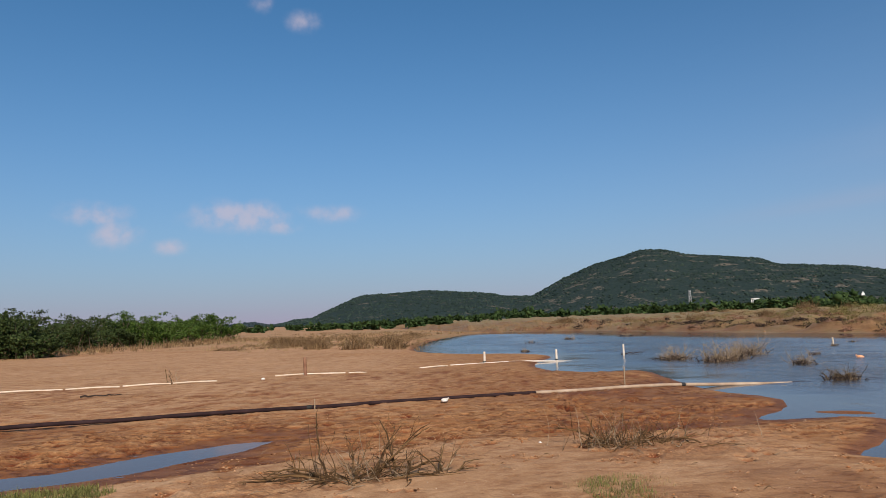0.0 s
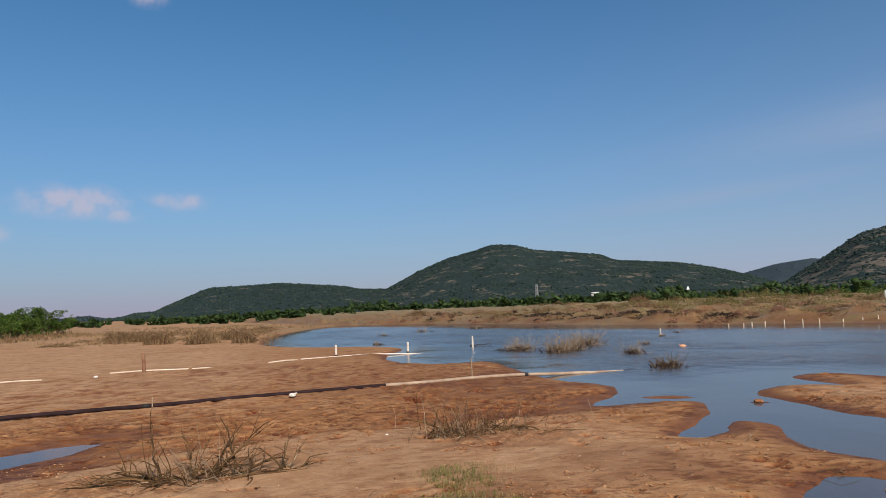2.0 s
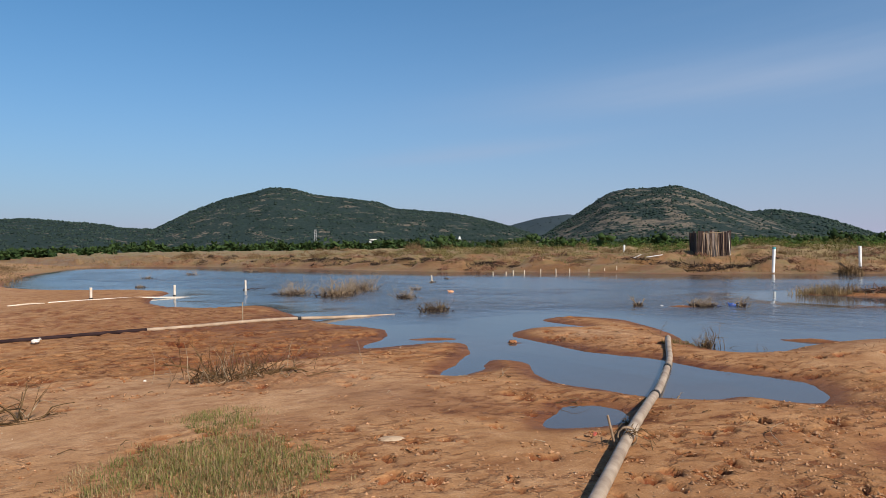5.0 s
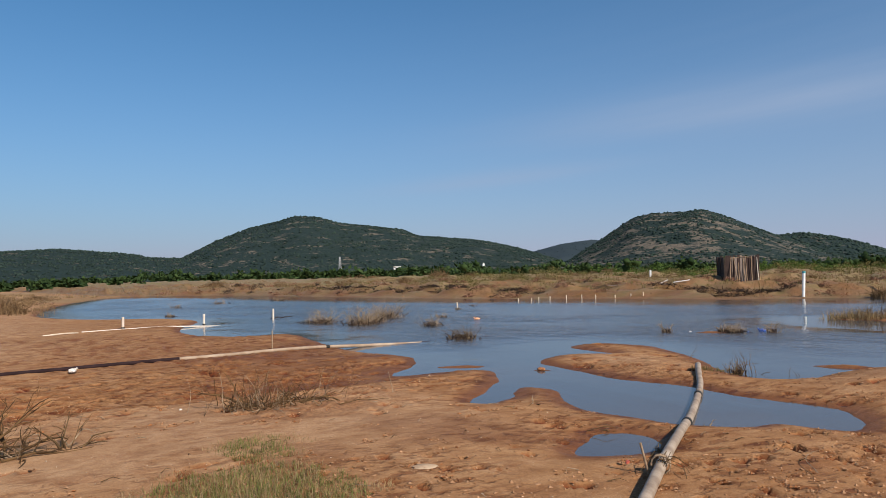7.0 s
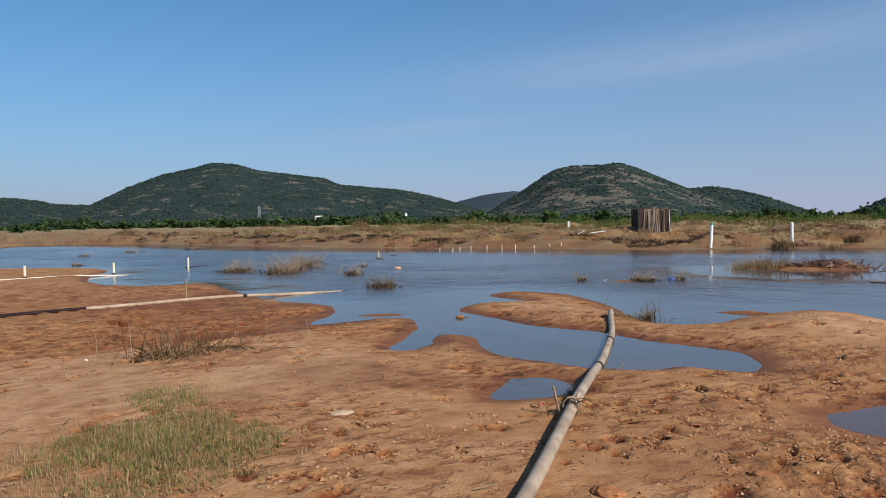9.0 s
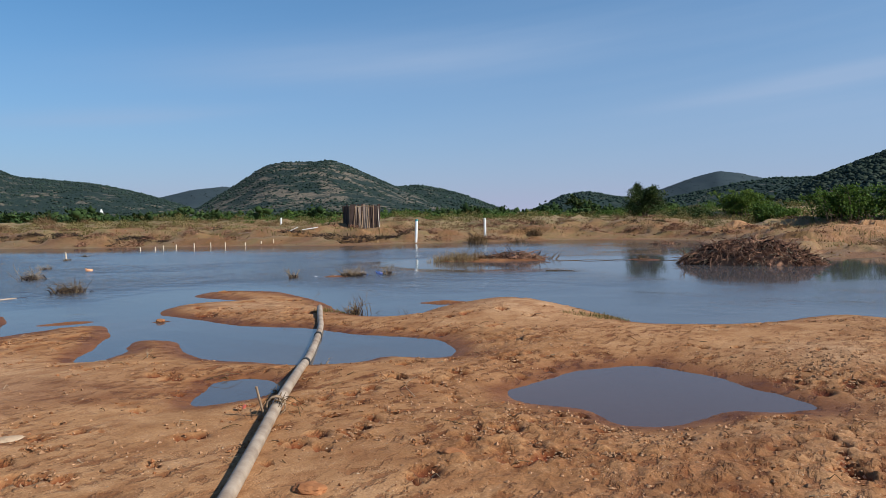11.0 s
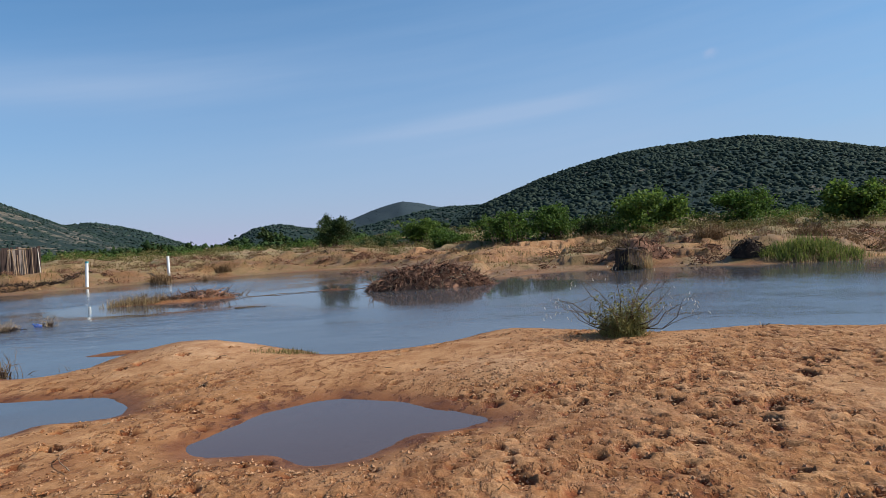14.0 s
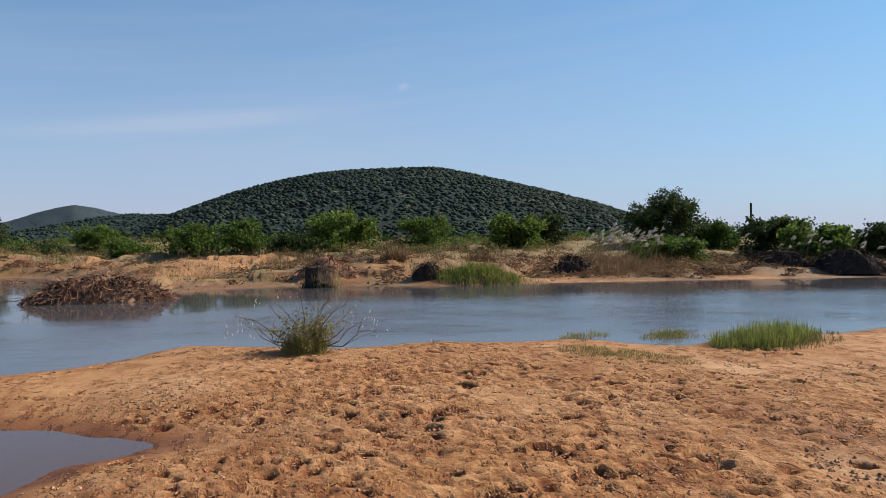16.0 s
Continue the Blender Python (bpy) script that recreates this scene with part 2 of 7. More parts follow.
def water_material(name, tint, rip, murk, silt):
    m = bpy.data.materials.new(name)
    m.use_nodes = True
    nt = m.node_tree
    nt.nodes.remove(nt.nodes["Principled BSDF"])
    out = nt.nodes["Material Output"]
    vec = obj_coord(nt)
    mp = nt.nodes.new("ShaderNodeMapping")
    mp.inputs["Scale"].default_value = (1.0, 0.45, 1.0)
    mp.inputs["Rotation"].default_value = (0, 0, radians(35))
    link(nt, vec, mp.inputs[0])
    calm = ramp(nt, noise_tex(nt, 0.12, 3, 0.6, vec), [(0.42, (0.1,) * 3), (0.62, (1.0,) * 3)])
    h = mnode(nt, "ADD", mnode(nt, "MULTIPLY", noise_tex(nt, 1.5, 2, 0.5, mp.outputs[0]), 1.2), noise_tex(nt, 3.6, 3, 0.5, mp.outputs[0]))
    h = mnode(nt, "ADD", h, mnode(nt, "MULTIPLY", noise_tex(nt, 12.0, 3, 0.5, mp.outputs[0]), 0.35))
    h = mnode(nt, "MULTIPLY", mnode(nt, "MULTIPLY", h, calm), attr(nt, "open"))
    bp = nt.nodes.new("ShaderNodeBump")
    bp.inputs["Strength"].default_value = 1.0
    bp.inputs["Distance"].default_value = rip
    link(nt, h, bp.inputs["Height"])
    fr = nt.nodes.new("ShaderNodeFresnel")
    fr.inputs["IOR"].default_value = 1.38
    link(nt, bp.outputs[0], fr.inputs["Normal"])
    tr = nt.nodes.new("ShaderNodeBsdfTransparent")
    tr.inputs["Color"].default_value = (*tint, 1)
    gl = nt.nodes.new("ShaderNodeBsdfGlossy")
    link(nt, mnode(nt, "ADD", 0.05, mnode(nt, "MULTIPLY", attr(nt, "ruffled"), 0.13)), gl.inputs["Roughness"])
    link(nt, bp.outputs[0], gl.inputs["Normal"])
    df = nt.nodes.new("ShaderNodeBsdfDiffuse")
    df.inputs["Color"].default_value = (*silt, 1)
    body = nt.nodes.new("ShaderNodeMixShader")
    body.inputs[0].default_value = murk
    link(nt, tr.outputs[0], body.inputs[1])
    link(nt, df.outputs[0], body.inputs[2])
    mx = nt.nodes.new("ShaderNodeMixShader")
    link(nt, fr.outputs[0], mx.inputs[0])
    link(nt, body.outputs[0], mx.inputs[1])
    link(nt, gl.outputs[0], mx.inputs[2])
    link(nt, mx.outputs[0], out.inputs["Surface"])
    return m


def hill_material(rocky):
    m, nt, b = material("hazy_wooded_hillside", 0.95, 0.1)
    vec = obj_coord(nt)
    n1 = noise_tex(nt, 0.020, 6, 0.7, vec)
    n2 = noise_tex(nt, 0.12, 5, 0.7, vec)
    # slope greens lean to blue: aerial haze painted into the base colour
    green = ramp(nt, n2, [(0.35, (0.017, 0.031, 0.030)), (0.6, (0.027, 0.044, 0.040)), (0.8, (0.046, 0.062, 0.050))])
    rock = ramp(nt, n2, [(0.3, (0.085, 0.080, 0.062)), (0.7, (0.23, 0.185, 0.145))])
    f = ramp(nt, mnode(nt, "ADD", mnode(nt, "MULTIPLY", n1, 0.8), mnode(nt, "MULTIPLY", n2, 0.2)), [(0.56 - rocky, (0.0,) * 3), (0.62 - rocky, (0.9,) * 3)])
    f = mnode(nt, "MULTIPLY", f, attr(nt, "slope"))
    link(nt, mixc(nt, f, green, rock), b.inputs["Base Color"])
    bump(nt, b, n2, 1.0, 4.0)
    return m


def leaf_material(name, lo, hi, scale=1.0, back=0.15, spec=0.2):
    m, nt, b = material(name, 0.7, spec)
    geo = nt.nodes.new("ShaderNodeNewGeometry")
    vec = obj_coord(nt)
    c = ramp(nt, geo.outputs["Random Per Island"], [(0.0, lo), (1.0, hi)])
    c = mixc(nt, 0.6, c, ramp(nt, noise_tex(nt, scale, 3, 0.6, vec), [(0.3, (0.6, 0.6, 0.55)), (0.7, (1.3, 1.25, 1.1))]), "MULTIPLY")
    link(nt, c, b.inputs["Base Color"])
    if back:
        tl = nt.nodes.new("ShaderNodeBsdfTranslucent")
        link(nt, c, tl.inputs["Color"])
        mx = nt.nodes.new("ShaderNodeMixShader")
        mx.inputs[0].default_value = back
        link(nt, b.outputs[0], mx.inputs[1])
        link(nt, tl.outputs[0], mx.inputs[2])
        link(nt, mx.outputs[0], nt.nodes["Material Output"].inputs["Surface"])
    return m


SAND = sand_material()
RIVER = water_material("river_water", (0.5, 0.49, 0.47), 0.12, 0.38, (0.235, 0.23, 0.25))
PUDDLE = water_material("muddy_water", (0.6, 0.46, 0.36), 0.003, 0.58, (0.165, 0.108, 0.092))
HILL = hill_material(0.0)
HILL_ROCKY = hill_material(0.065)
HILL_PATCHY = hill_material(0.012)
# blue of distance haze put into these far hills' base colours
FAR_HILL = simple("hazy_far_hillside", (0.030, 0.045, 0.055), (0.040, 0.056, 0.063), 0.01, 0.95, 0.1, 0.0)
FAR_CANOPY = leaf_material("hazy_far_canopy", (0.030, 0.045, 0.055), (0.040, 0.056, 0.063), 0.01, 0.0, 0.02)
# crown greens of these hills carry haze as a blue tint
WOOD_CANOPY = leaf_material("hazy_hill_canopy", (0.020, 0.036, 0.034), (0.042, 0.064, 0.055), 0.01, 0.0, 0.02)
NEAR_CANOPY = leaf_material("hazy_scrub_canopy", (0.019, 0.033, 0.030), (0.056, 0.073, 0.057), 0.01, 0.0, 0.02)
TREELINE = leaf_material("treeline_leaves", (0.018, 0.036, 0.014), (0.05, 0.082, 0.028), 0.05, 0.0, 0.05)
PVC_GREY = simple("weathered_grey_pvc", (0.20, 0.14, 0.095), (0.44, 0.355, 0.27), 5.0, 0.55, 0.4, 0.002)
PVC_WHITE = simple("sun_bleached_white_pvc", (0.52, 0.42, 0.32), (0.72, 0.66, 0.58), 3.0, 0.5, 0.4, 0.001)
BLACK_PIPE = simple("black_polythene", (0.014, 0.008, 0.009), (0.042, 0.024, 0.024), 3.0, 0.85, 0.08, 0.002)
RUBBER = simple("black_rubber", (0.012, 0.012, 0.012), (0.03, 0.028, 0.026), 12.0, 0.7, 0.3, 0.002)
STAKE = simple("weathered_stick", (0.20, 0.13, 0.08), (0.36, 0.26, 0.17), 14.0, 0.9, 0.2, 0.004)
TWIG = simple("dry_twig", (0.065, 0.038, 0.017), (0.17, 0.105, 0.048), 10.0, 0.9, 0.2, 0.002, vary=0.4)
TWIG_PALE = simple("bleached_twig", (0.19, 0.135, 0.085), (0.36, 0.27, 0.18), 10.0, 0.9, 0.2, 0.002, vary=0.3)
WHITE_PAINT = simple("white_paint", (0.66, 0.66, 0.64), (0.82, 0.82, 0.80), 2.0, 0.6, 0.3, 0.001)
DARK_BOARD = simple("near_black_boards", (0.014, 0.011, 0.010), (0.05, 0.038, 0.032), 2.0, 0.8, 0.3, 0.01)
BOARD = simple("grey_weathered_boards", (0.13, 0.10, 0.085), (0.27, 0.215, 0.18), 2.0, 0.9, 0.2, 0.01)
BROWN_BOARD = simple("dark_brown_boards", (0.024, 0.016, 0.014), (0.064, 0.042, 0.036), 2.0, 0.9, 0.2, 0.01)


# ---- mesh building ----
class Mesher:
    """Gathers vertices and faces for one mesh."""

    def __init__(self):
        self.v, self.f, self.n = [], [], 0

    def add(self, verts, faces):
        verts = np.asarray(verts, float).reshape(-1, 3)
        self.v.append(verts)
        self.f.extend([tuple(i + self.n for i in f) for f in faces])
        self.n += len(verts)

    def tube(self, pts, radii, sides=6, caps=True):
        pts = [Vector(p) for p in pts]
        if isinstance(radii, (int, float)):
            radii = [radii] * len(pts)
        ring = []
        for i, p in enumerate(pts):
            d = (pts[min(i + 1, len(pts) - 1)] - pts[max(i - 1, 0)]).normalized()
            u = d.cross(Vector((0.13, 0.21, 1.0)) if abs(d.z) < 0.9 else Vector((1, 0.1, 0))).normalized()
            w = d.cross(u)
            for k in range(sides):
                a = 2 * math.pi * k / sides
                ring.append(p + (u * math.cos(a) + w * math.sin(a)) * radii[i])
        fs = []
        for i in range(len(pts) - 1):
            for k in range(sides):
                fs.append((i * sides + k, i * sides + (k + 1) % sides, (i + 1) * sides + (k + 1) % sides, (i + 1) * sides + k))
        if caps:
            fs.append(tuple(range(sides))[::-1])
            fs.append(tuple(range((len(pts) - 1) * sides, len(pts) * sides)))
        self.add([tuple(r) for r in ring], fs)

    def box(self, m, sx, sy, sz):
        c = [m @ Vector((x * sx, y * sy, z * sz)) for x in (-.5, .5) for y in (-.5, .5) for z in (0, 1)]
        self.add([tuple(p) for p in c], [(0, 1, 3, 2), (4, 6, 7, 5), (0, 4, 5, 1), (2, 3, 7, 6), (0, 2, 6, 4), (1, 5, 7, 3)])

    def quads(self, q):
        """q: array (n, k, 3) of separate polygons."""
        q = np.asarray(q, float)
        n, k = q.shape[:2]
        self.v.append(q.reshape(-1, 3))
        idx = np.arange(n * k).reshape(n, k) + self.n
        self.f.extend(map(tuple, idx.tolist()))
        self.n += n * k

    def data(self, name, mat, smooth=False):
        me = bpy.data.meshes.new(name)
        v = np.concatenate(self.v) if self.v else np.zeros((0, 3))
        me.from_pydata(v.tolist(), [], self.f)
        if smooth:
            me.polygons.foreach_set("use_smooth", [True] * len(me.polygons))
        me.materials.append(mat)
        me.update()
        return me


def part(name, mesher, mat, parent=None, label="", smooth=False, at=None):
    """One mesh object, under a thing or a part where a parent is given."""
    ob = new(name, mesher if isinstance(mesher, bpy.types.Mesh) else mesher.data(name, mat, smooth))
    if parent is not None:
        ob.parent = parent
    if at is not None:
        ob.matrix_basis = at
    return tagged(ob, label)


def thing(name, label, category, m=None, group="", kind=""):
    ob = new(name)
    ob.empty_display_size = 0.2
    if m is not None:
        ob.matrix_basis = m
    return tagged(ob, label, category, group, kind)




def lattice(ix, iy, seed):
    h = (ix.astype(np.int64) * 374761393 + iy.astype(np.int64) * 668265263 + seed * 974711) & 0x7FFFFFFF
    h = ((h ^ (h >> 13)) * 1274126177) & 0x7FFFFFFF
    return ((h ^ (h >> 16)) & 0xFFFF) / 65535.0


def vnoise(x, y, seed=0):
    """Smooth noise from -1 to 1 with features about 1 across."""
    x, y = np.asarray(x, float), np.asarray(y, float)
    ix, iy = np.floor(x), np.floor(y)
    fx, fy = x - ix, y - iy
    fx, fy = fx * fx * (3 - 2 * fx), fy * fy * (3 - 2 * fy)
    a, b = lattice(ix, iy, seed), lattice(ix + 1, iy, seed)
    c, d = lattice(ix, iy + 1, seed), lattice(ix + 1, iy + 1, seed)
    return 2 * ((a * (1 - fx) + b * fx) * (1 - fy) + (c * (1 - fx) + d * fx) * fy) - 1


def fbm(x, y, octaves=4, seed=0, gain=0.5):
    s, amp, tot = 0, 1.0, 0.0
    for o in range(octaves):
        s = s + amp * vnoise(x * 2 ** o + 17.3 * o, y * 2 ** o - 9.1 * o, seed + o)
        tot += amp
        amp *= gain
    return s / tot


def smooth01(x):
    x = np.clip(x, 0, 1)
    return x * x * (3 - 2 * x)


# ---- plan of the river ----
WL = -0.10                                  # level of the water
WEST_SHORE = [(-2, 60), (-2.4, 43), (0, 37.2), (3.2, 35.2), (4.6, 32.6), (2.8, 27), (3.1, 23.3), (4.5, 22.4), (5.9, 22.8), (5.5, 18.6), (5.5, 16.2),
              (6.2, 14.4), (5.6, 12.9), (4.5, 11.75), (5.7, 11.8), (6.5, 11.5), (6.2, 10.8), (5.2, 9.45), (4.5, 8.8), (4.7, 8.5), (5.25, 8.8), (5.8, 9.6)]
CHANNEL = [(6.2, 9.1), (5.5, 7.8), (5.6, 7.1), (5.8, 6.3), (6.3, 5.7), (6.8, 5.8), (7.1, 4.95), (7.6, 5.2), (8.15, 6.0), (7.85, 7.2), (8.0, 8.3), (7.6, 9.1), (7.6, 10.2), (7.75, 12.0)]
SANDBAR = [(8.7, 12.75), (9.3, 12.75), (9.9, 12.3), (10.0, 12.5), (9.95, 12.9), (9.95, 13.9), (10.5, 14.4), (11.4, 14.3), (11.7, 13.2), (11.1, 11.6), (10.3, 10.1), (9.4, 8.7), (9.6, 7.7), (11.1, 8.0), (12.6, 7.6), (12.2, 5.9), (11.5, 4.8), (10.8, 4.1), (11.5, 2.6)]
EAST_SHORE = [(13.4, 1.7), (12.8, 0.4), (12.1, -0.9), (12.7, -2.5), (12.1, -3.8), (12.4, -5.2), (11.0, -6.2), (11.2, -6.8), (11.9, -7.7), (11.8, -10), (12.4, -11.6), (14, -20), (12, -60)]
FAR_SHORE = [(26, -60), (29, -27), (29.6, -18), (30.2, -12), (29.2, -7), (31.1, -1), (31, 2), (28.6, 3.6), (30.5, 7), (38, 10), (47, 14), (46, 21), (37.8, 28.4), (33, 31.5), (32, 37), (27.5, 44), (23, 52), (20, 66), (14, 85), (3, 92)]
BIG_PUDDLE = [(6.0, 3.6), (6.5, 3.5), (7.3, 3.4), (7.8, 3.0), (7.8, 2.2), (7.4, 1.7), (6.9, 0.9), (6.6, 1.2), (6.4, 1.6), (5.7, 1.8), (5.5, 2.2), (5.8, 2.6), (5.7, 3.3)]
SMALL_PUDDLE = [(4.0, 5.7), (4.3, 6.0), (4.8, 6.4), (5.1, 6.2), (5.1, 5.8), (4.8, 5.4), (4.3, 5.5)]
LEFT_POOL = [(-7.5, 8.2), (-5.6, 9.15), (-5.1, 9.35), (-4.7, 10.0), (-4.2, 10.6), (-3.2, 11.35), (-2.8, 11.3), (-3.1, 10.6), (-3.8, 9.6), (-4.3, 8.9), (-5.2, 8.4), (-7.4, 7.3)]


def rounded(outline, times=2):
    """Cuts the corners of a closed outline."""
    p = np.array(outline, float)
    for _ in range(times):
        q = np.roll(p, -1, 0)
        p = np.stack([0.8 * p + 0.2 * q, 0.2 * p + 0.8 * q], 1).reshape(-1, 2)
    return p


def signed(x, y, poly):
    """Distance to a closed outline, negative inside."""
    best = np.full(x.shape, 1e9)
    inside = np.zeros(x.shape, bool)
    q = np.roll(poly, -1, 0)
    for (x0, y0), (x1, y1) in zip(poly, q):
        dx, dy = x1 - x0, y1 - y0
        t = np.clip(((x - x0) * dx + (y - y0) * dy) / (dx * dx + dy * dy + 1e-12), 0, 1)
        best = np.minimum(best, (x - x0 - t * dx) ** 2 + (y - y0 - t * dy) ** 2)
        if y0 != y1:
            inside ^= ((y0 > y) != (y1 > y)) & (x < dx * (y - y0) / dy + x0)
    d = np.sqrt(best)
    return np.where(inside, -d, d)


RIVER_LINE = rounded(WEST_SHORE + CHANNEL + SANDBAR + EAST_SHORE + FAR_SHORE)
FAR_LINE = rounded([(2000, -1500)] + [(20, -1500)] + FAR_SHORE + [(-6, 140), (-60, 420), (-300, 1500), (2000, 2000)], 1)
BIG_LINE, SMALL_LINE, LEFT_LINE = rounded(BIG_PUDDLE), rounded(SMALL_PUDDLE), rounded(LEFT_POOL)


# low mud islets: place, half width across and along the azimuth of the view, that azimuth
ISLETS = [(6.3, 12.25, 0.42, 0.16, 28), (11.7, 8.35, 0.55, 0.2, 55), (26.3, 9.6, 0.75, 0.35, 70), (23.9, 14.7, 2.3, 0.8, 58), (25.2, 5.6, 2.1, 0.8, 78), (7.2, 11.0, 0.12, 0.07, 34), (15.6, 15.0, 0.4, 0.25, 47)]


# bare sand on the far bank: centre and half widths
MOUNDS = [(45.5, 4.0, 4.5, 3.6), (51.0, 12.6, 2.2, 1.9), (33.5, -2.6, 1.3, 1.3), (29.6, -14.0, 1.2, 2.8), (29.2, -20.6, 1.8, 2.2), (31.0, -11.5, 1.0, 1.8)]


def plan(x, y):
    """Distances (river with the small puddle, any water, depth into the far bank)."""
    river = np.minimum(signed(x, y, RIVER_LINE), signed(x, y, SMALL_LINE))
    pools = np.minimum(signed(x, y, BIG_LINE), signed(x, y, LEFT_LINE))
    far = -signed(x, y, FAR_LINE)
    return river, np.minimum(river, pools), far


def height(x, y, water, far):
    """Height of the sand without footprints."""
    near = np.hypot(x - 4, y - 4)
    rag = 0.07 * fbm(x * 2.2, y * 2.2, 3, 3) + 0.05 * fbm(x * 0.7, y * 0.7, 2, 5)
    for ix, iy, rx, ry, az in ISLETS:
        ca, sa = math.cos(radians(az)), math.sin(radians(az))
        u, w = ((x - ix) * sa + (y - iy) * ca) / ry, ((x - ix) * ca - (y - iy) * sa) / rx
        water = np.maximum(water, (1 - np.sqrt(u * u + w * w)) * min(rx, ry))
    s = water + rag * np.clip(1.5 - np.abs(water) / 3, 0, 1) * np.where(near < 60, 1, 4)
    # a low terrace nearer than this line stands a little over the wet flats beyond it
    line = 10.05 + 0.2 * x - 0.06 * np.minimum(x, 0) ** 2 + 0.25 * vnoise(x * 0.6, y * 0.6, 9)
    terrace = smooth01((line - y) / 0.35 + 0.5) * smooth01((6.5 - x) / 2)
    top = 0.0 + 0.045 * fbm(x * 0.25, y * 0.25, 3, 11) + 0.02 * fbm(x * 1.1, y * 1.1, 3, 12)
    top = top - 0.045 * (1 - terrace) * smooth01((16 - y) / 3) * smooth01((6.5 - x) / 2) * smooth01((y - 5) / 2)
    # the sandbar's back and the swell by the shrub
    top = top + 0.16 * np.exp(-(((x - 11.0) / 1.6) ** 2 + ((y - 6.4) / 1.3) ** 2)) + 0.07 * np.exp(-(((x - 11.2) / 1.8) ** 2 + ((y - 0.8) / 2.2) ** 2))
    top = top + 0.10 * np.exp(-(((x - 8.8) / 0.8) ** 2 + ((y - 0.9) / 1.2) ** 2)) - 0.012 * np.exp(-(((x - 9.2) / 1.2) ** 2 + ((y - 11.2) / 2.2) ** 2)) - 0.05 * np.exp(-(((x - 11.2) / 0.9) ** 2 + ((y - 13.2) / 1.5) ** 2))
    top = top + 0.12 * smooth01((near - 70) / 80)
    bank = 0.16 * smooth01(far / 5) + 0.66 * smooth01((far - 2) / 26) + 0.45 * fbm(x * 0.16, y * 0.16, 4, 21) * smooth01((far - 1) / 8) * (1 - 0.6 * smooth01((far - 60) / 80))
    bank = bank + 0.13 * fbm(x * 1.1, y * 1.1, 3, 24) * smooth01(far / 2.5) * (far < 60)
    bank = bank + 0.30 * fbm(x * 0.5, y * 0.5, 3, 23) * smooth01(far / 4) * (far < 90)
    bank = bank + 0.36 * smooth01(4 * fbm(x * 0.3, y * 0.3, 3, 25) + 0.3) * smooth01((far - 0.8) / 1.5) * (far < 60)
    tread = (bank + 0.10 * fbm(x * 0.9, y * 0.9, 3, 27)) / 0.20
    ledge = 0.20 * (np.floor(tread) + smooth01((tread - np.floor(tread) - 0.72) / 0.28))
    bank = bank + 0.5 * (ledge - bank) * smooth01((far - 0.4) / 1.0) * smooth01((34 - far) / 10)
    lip = 3.1 + 1.3 * fbm(x * 0.35, y * 0.35, 2, 28)
    bank = bank + 0.26 * smooth01((far - lip) / 0.45) * smooth01((y - 16) / 6) * (far < 80)
    bearing = np.degrees(np.arctan2(x, y))
    bank = bank + 0.75 * smooth01((far - 14) / 24) * smooth01((bearing - 66) / 16)
    bank = bank + 0.7 * np.exp(-(((x - 51) / 2.0) ** 2 + ((y - 12.6) / 1.5) ** 2)) + 0.45 * np.exp(-(((x - 46.5) / 3.5) ** 2 + ((y - 4) / 3.8) ** 2))
    bank = bank + 0.55 * np.exp(-(((x - 30.6) / 1.0) ** 2 + ((y + 8.2) / 1.4) ** 2))
    top = np.where(far > 0, bank, top)
    up = WL + np.maximum(top - WL, 0.02) * (1 - np.exp(-np.maximum(s, 0) / np.where(far > 0, 0.9, 0.45)))
    down = WL - 0.5 * (1 - np.exp(np.minimum(s, 0) / 1.6)) - 0.02 * smooth01(-s / 0.1)
    return np.where(s > 0, up, down), s


def ground_z(x, y):
    x, y = np.array([float(x)]), np.array([float(y)])
    _, water, far = plan(x, y)
    return float(height(x, y, water, far)[0][0])


def spread(lo, hi, first, last, step, grow=1.13, hold=(1e9, -1e9, 1e9)):
    """Coordinates with an even step from lo to hi and growing steps out to first and last."""
    mid = list(np.arange(lo, hi, step))
    a, b, s = [lo], [mid[-1]], step
    while a[-1] > first:
        s = s * grow if a[-1] < hold[0] else min(s * grow, hold[2])
        a.append(a[-1] - min(s, 90))
    s = step
    while b[-1] < last:
        s = s * grow if b[-1] > hold[1] else min(s * grow, hold[2])
        b.append(b[-1] + min(s, 90))
    return np.array(a[:0:-1] + mid + b[1:])


def bare_mounds(x, y):
    """Bare pale sand on the far bank."""
    m = 0
    for cx, cy, rx, ry in MOUNDS:
        m = np.maximum(m, np.exp(-(((x - cx) / rx) ** 2 + ((y - cy) / ry) ** 2) ** 2))
    return m


PRINTS = []                                 # places and sizes of the prints, for the soil thrown up round them


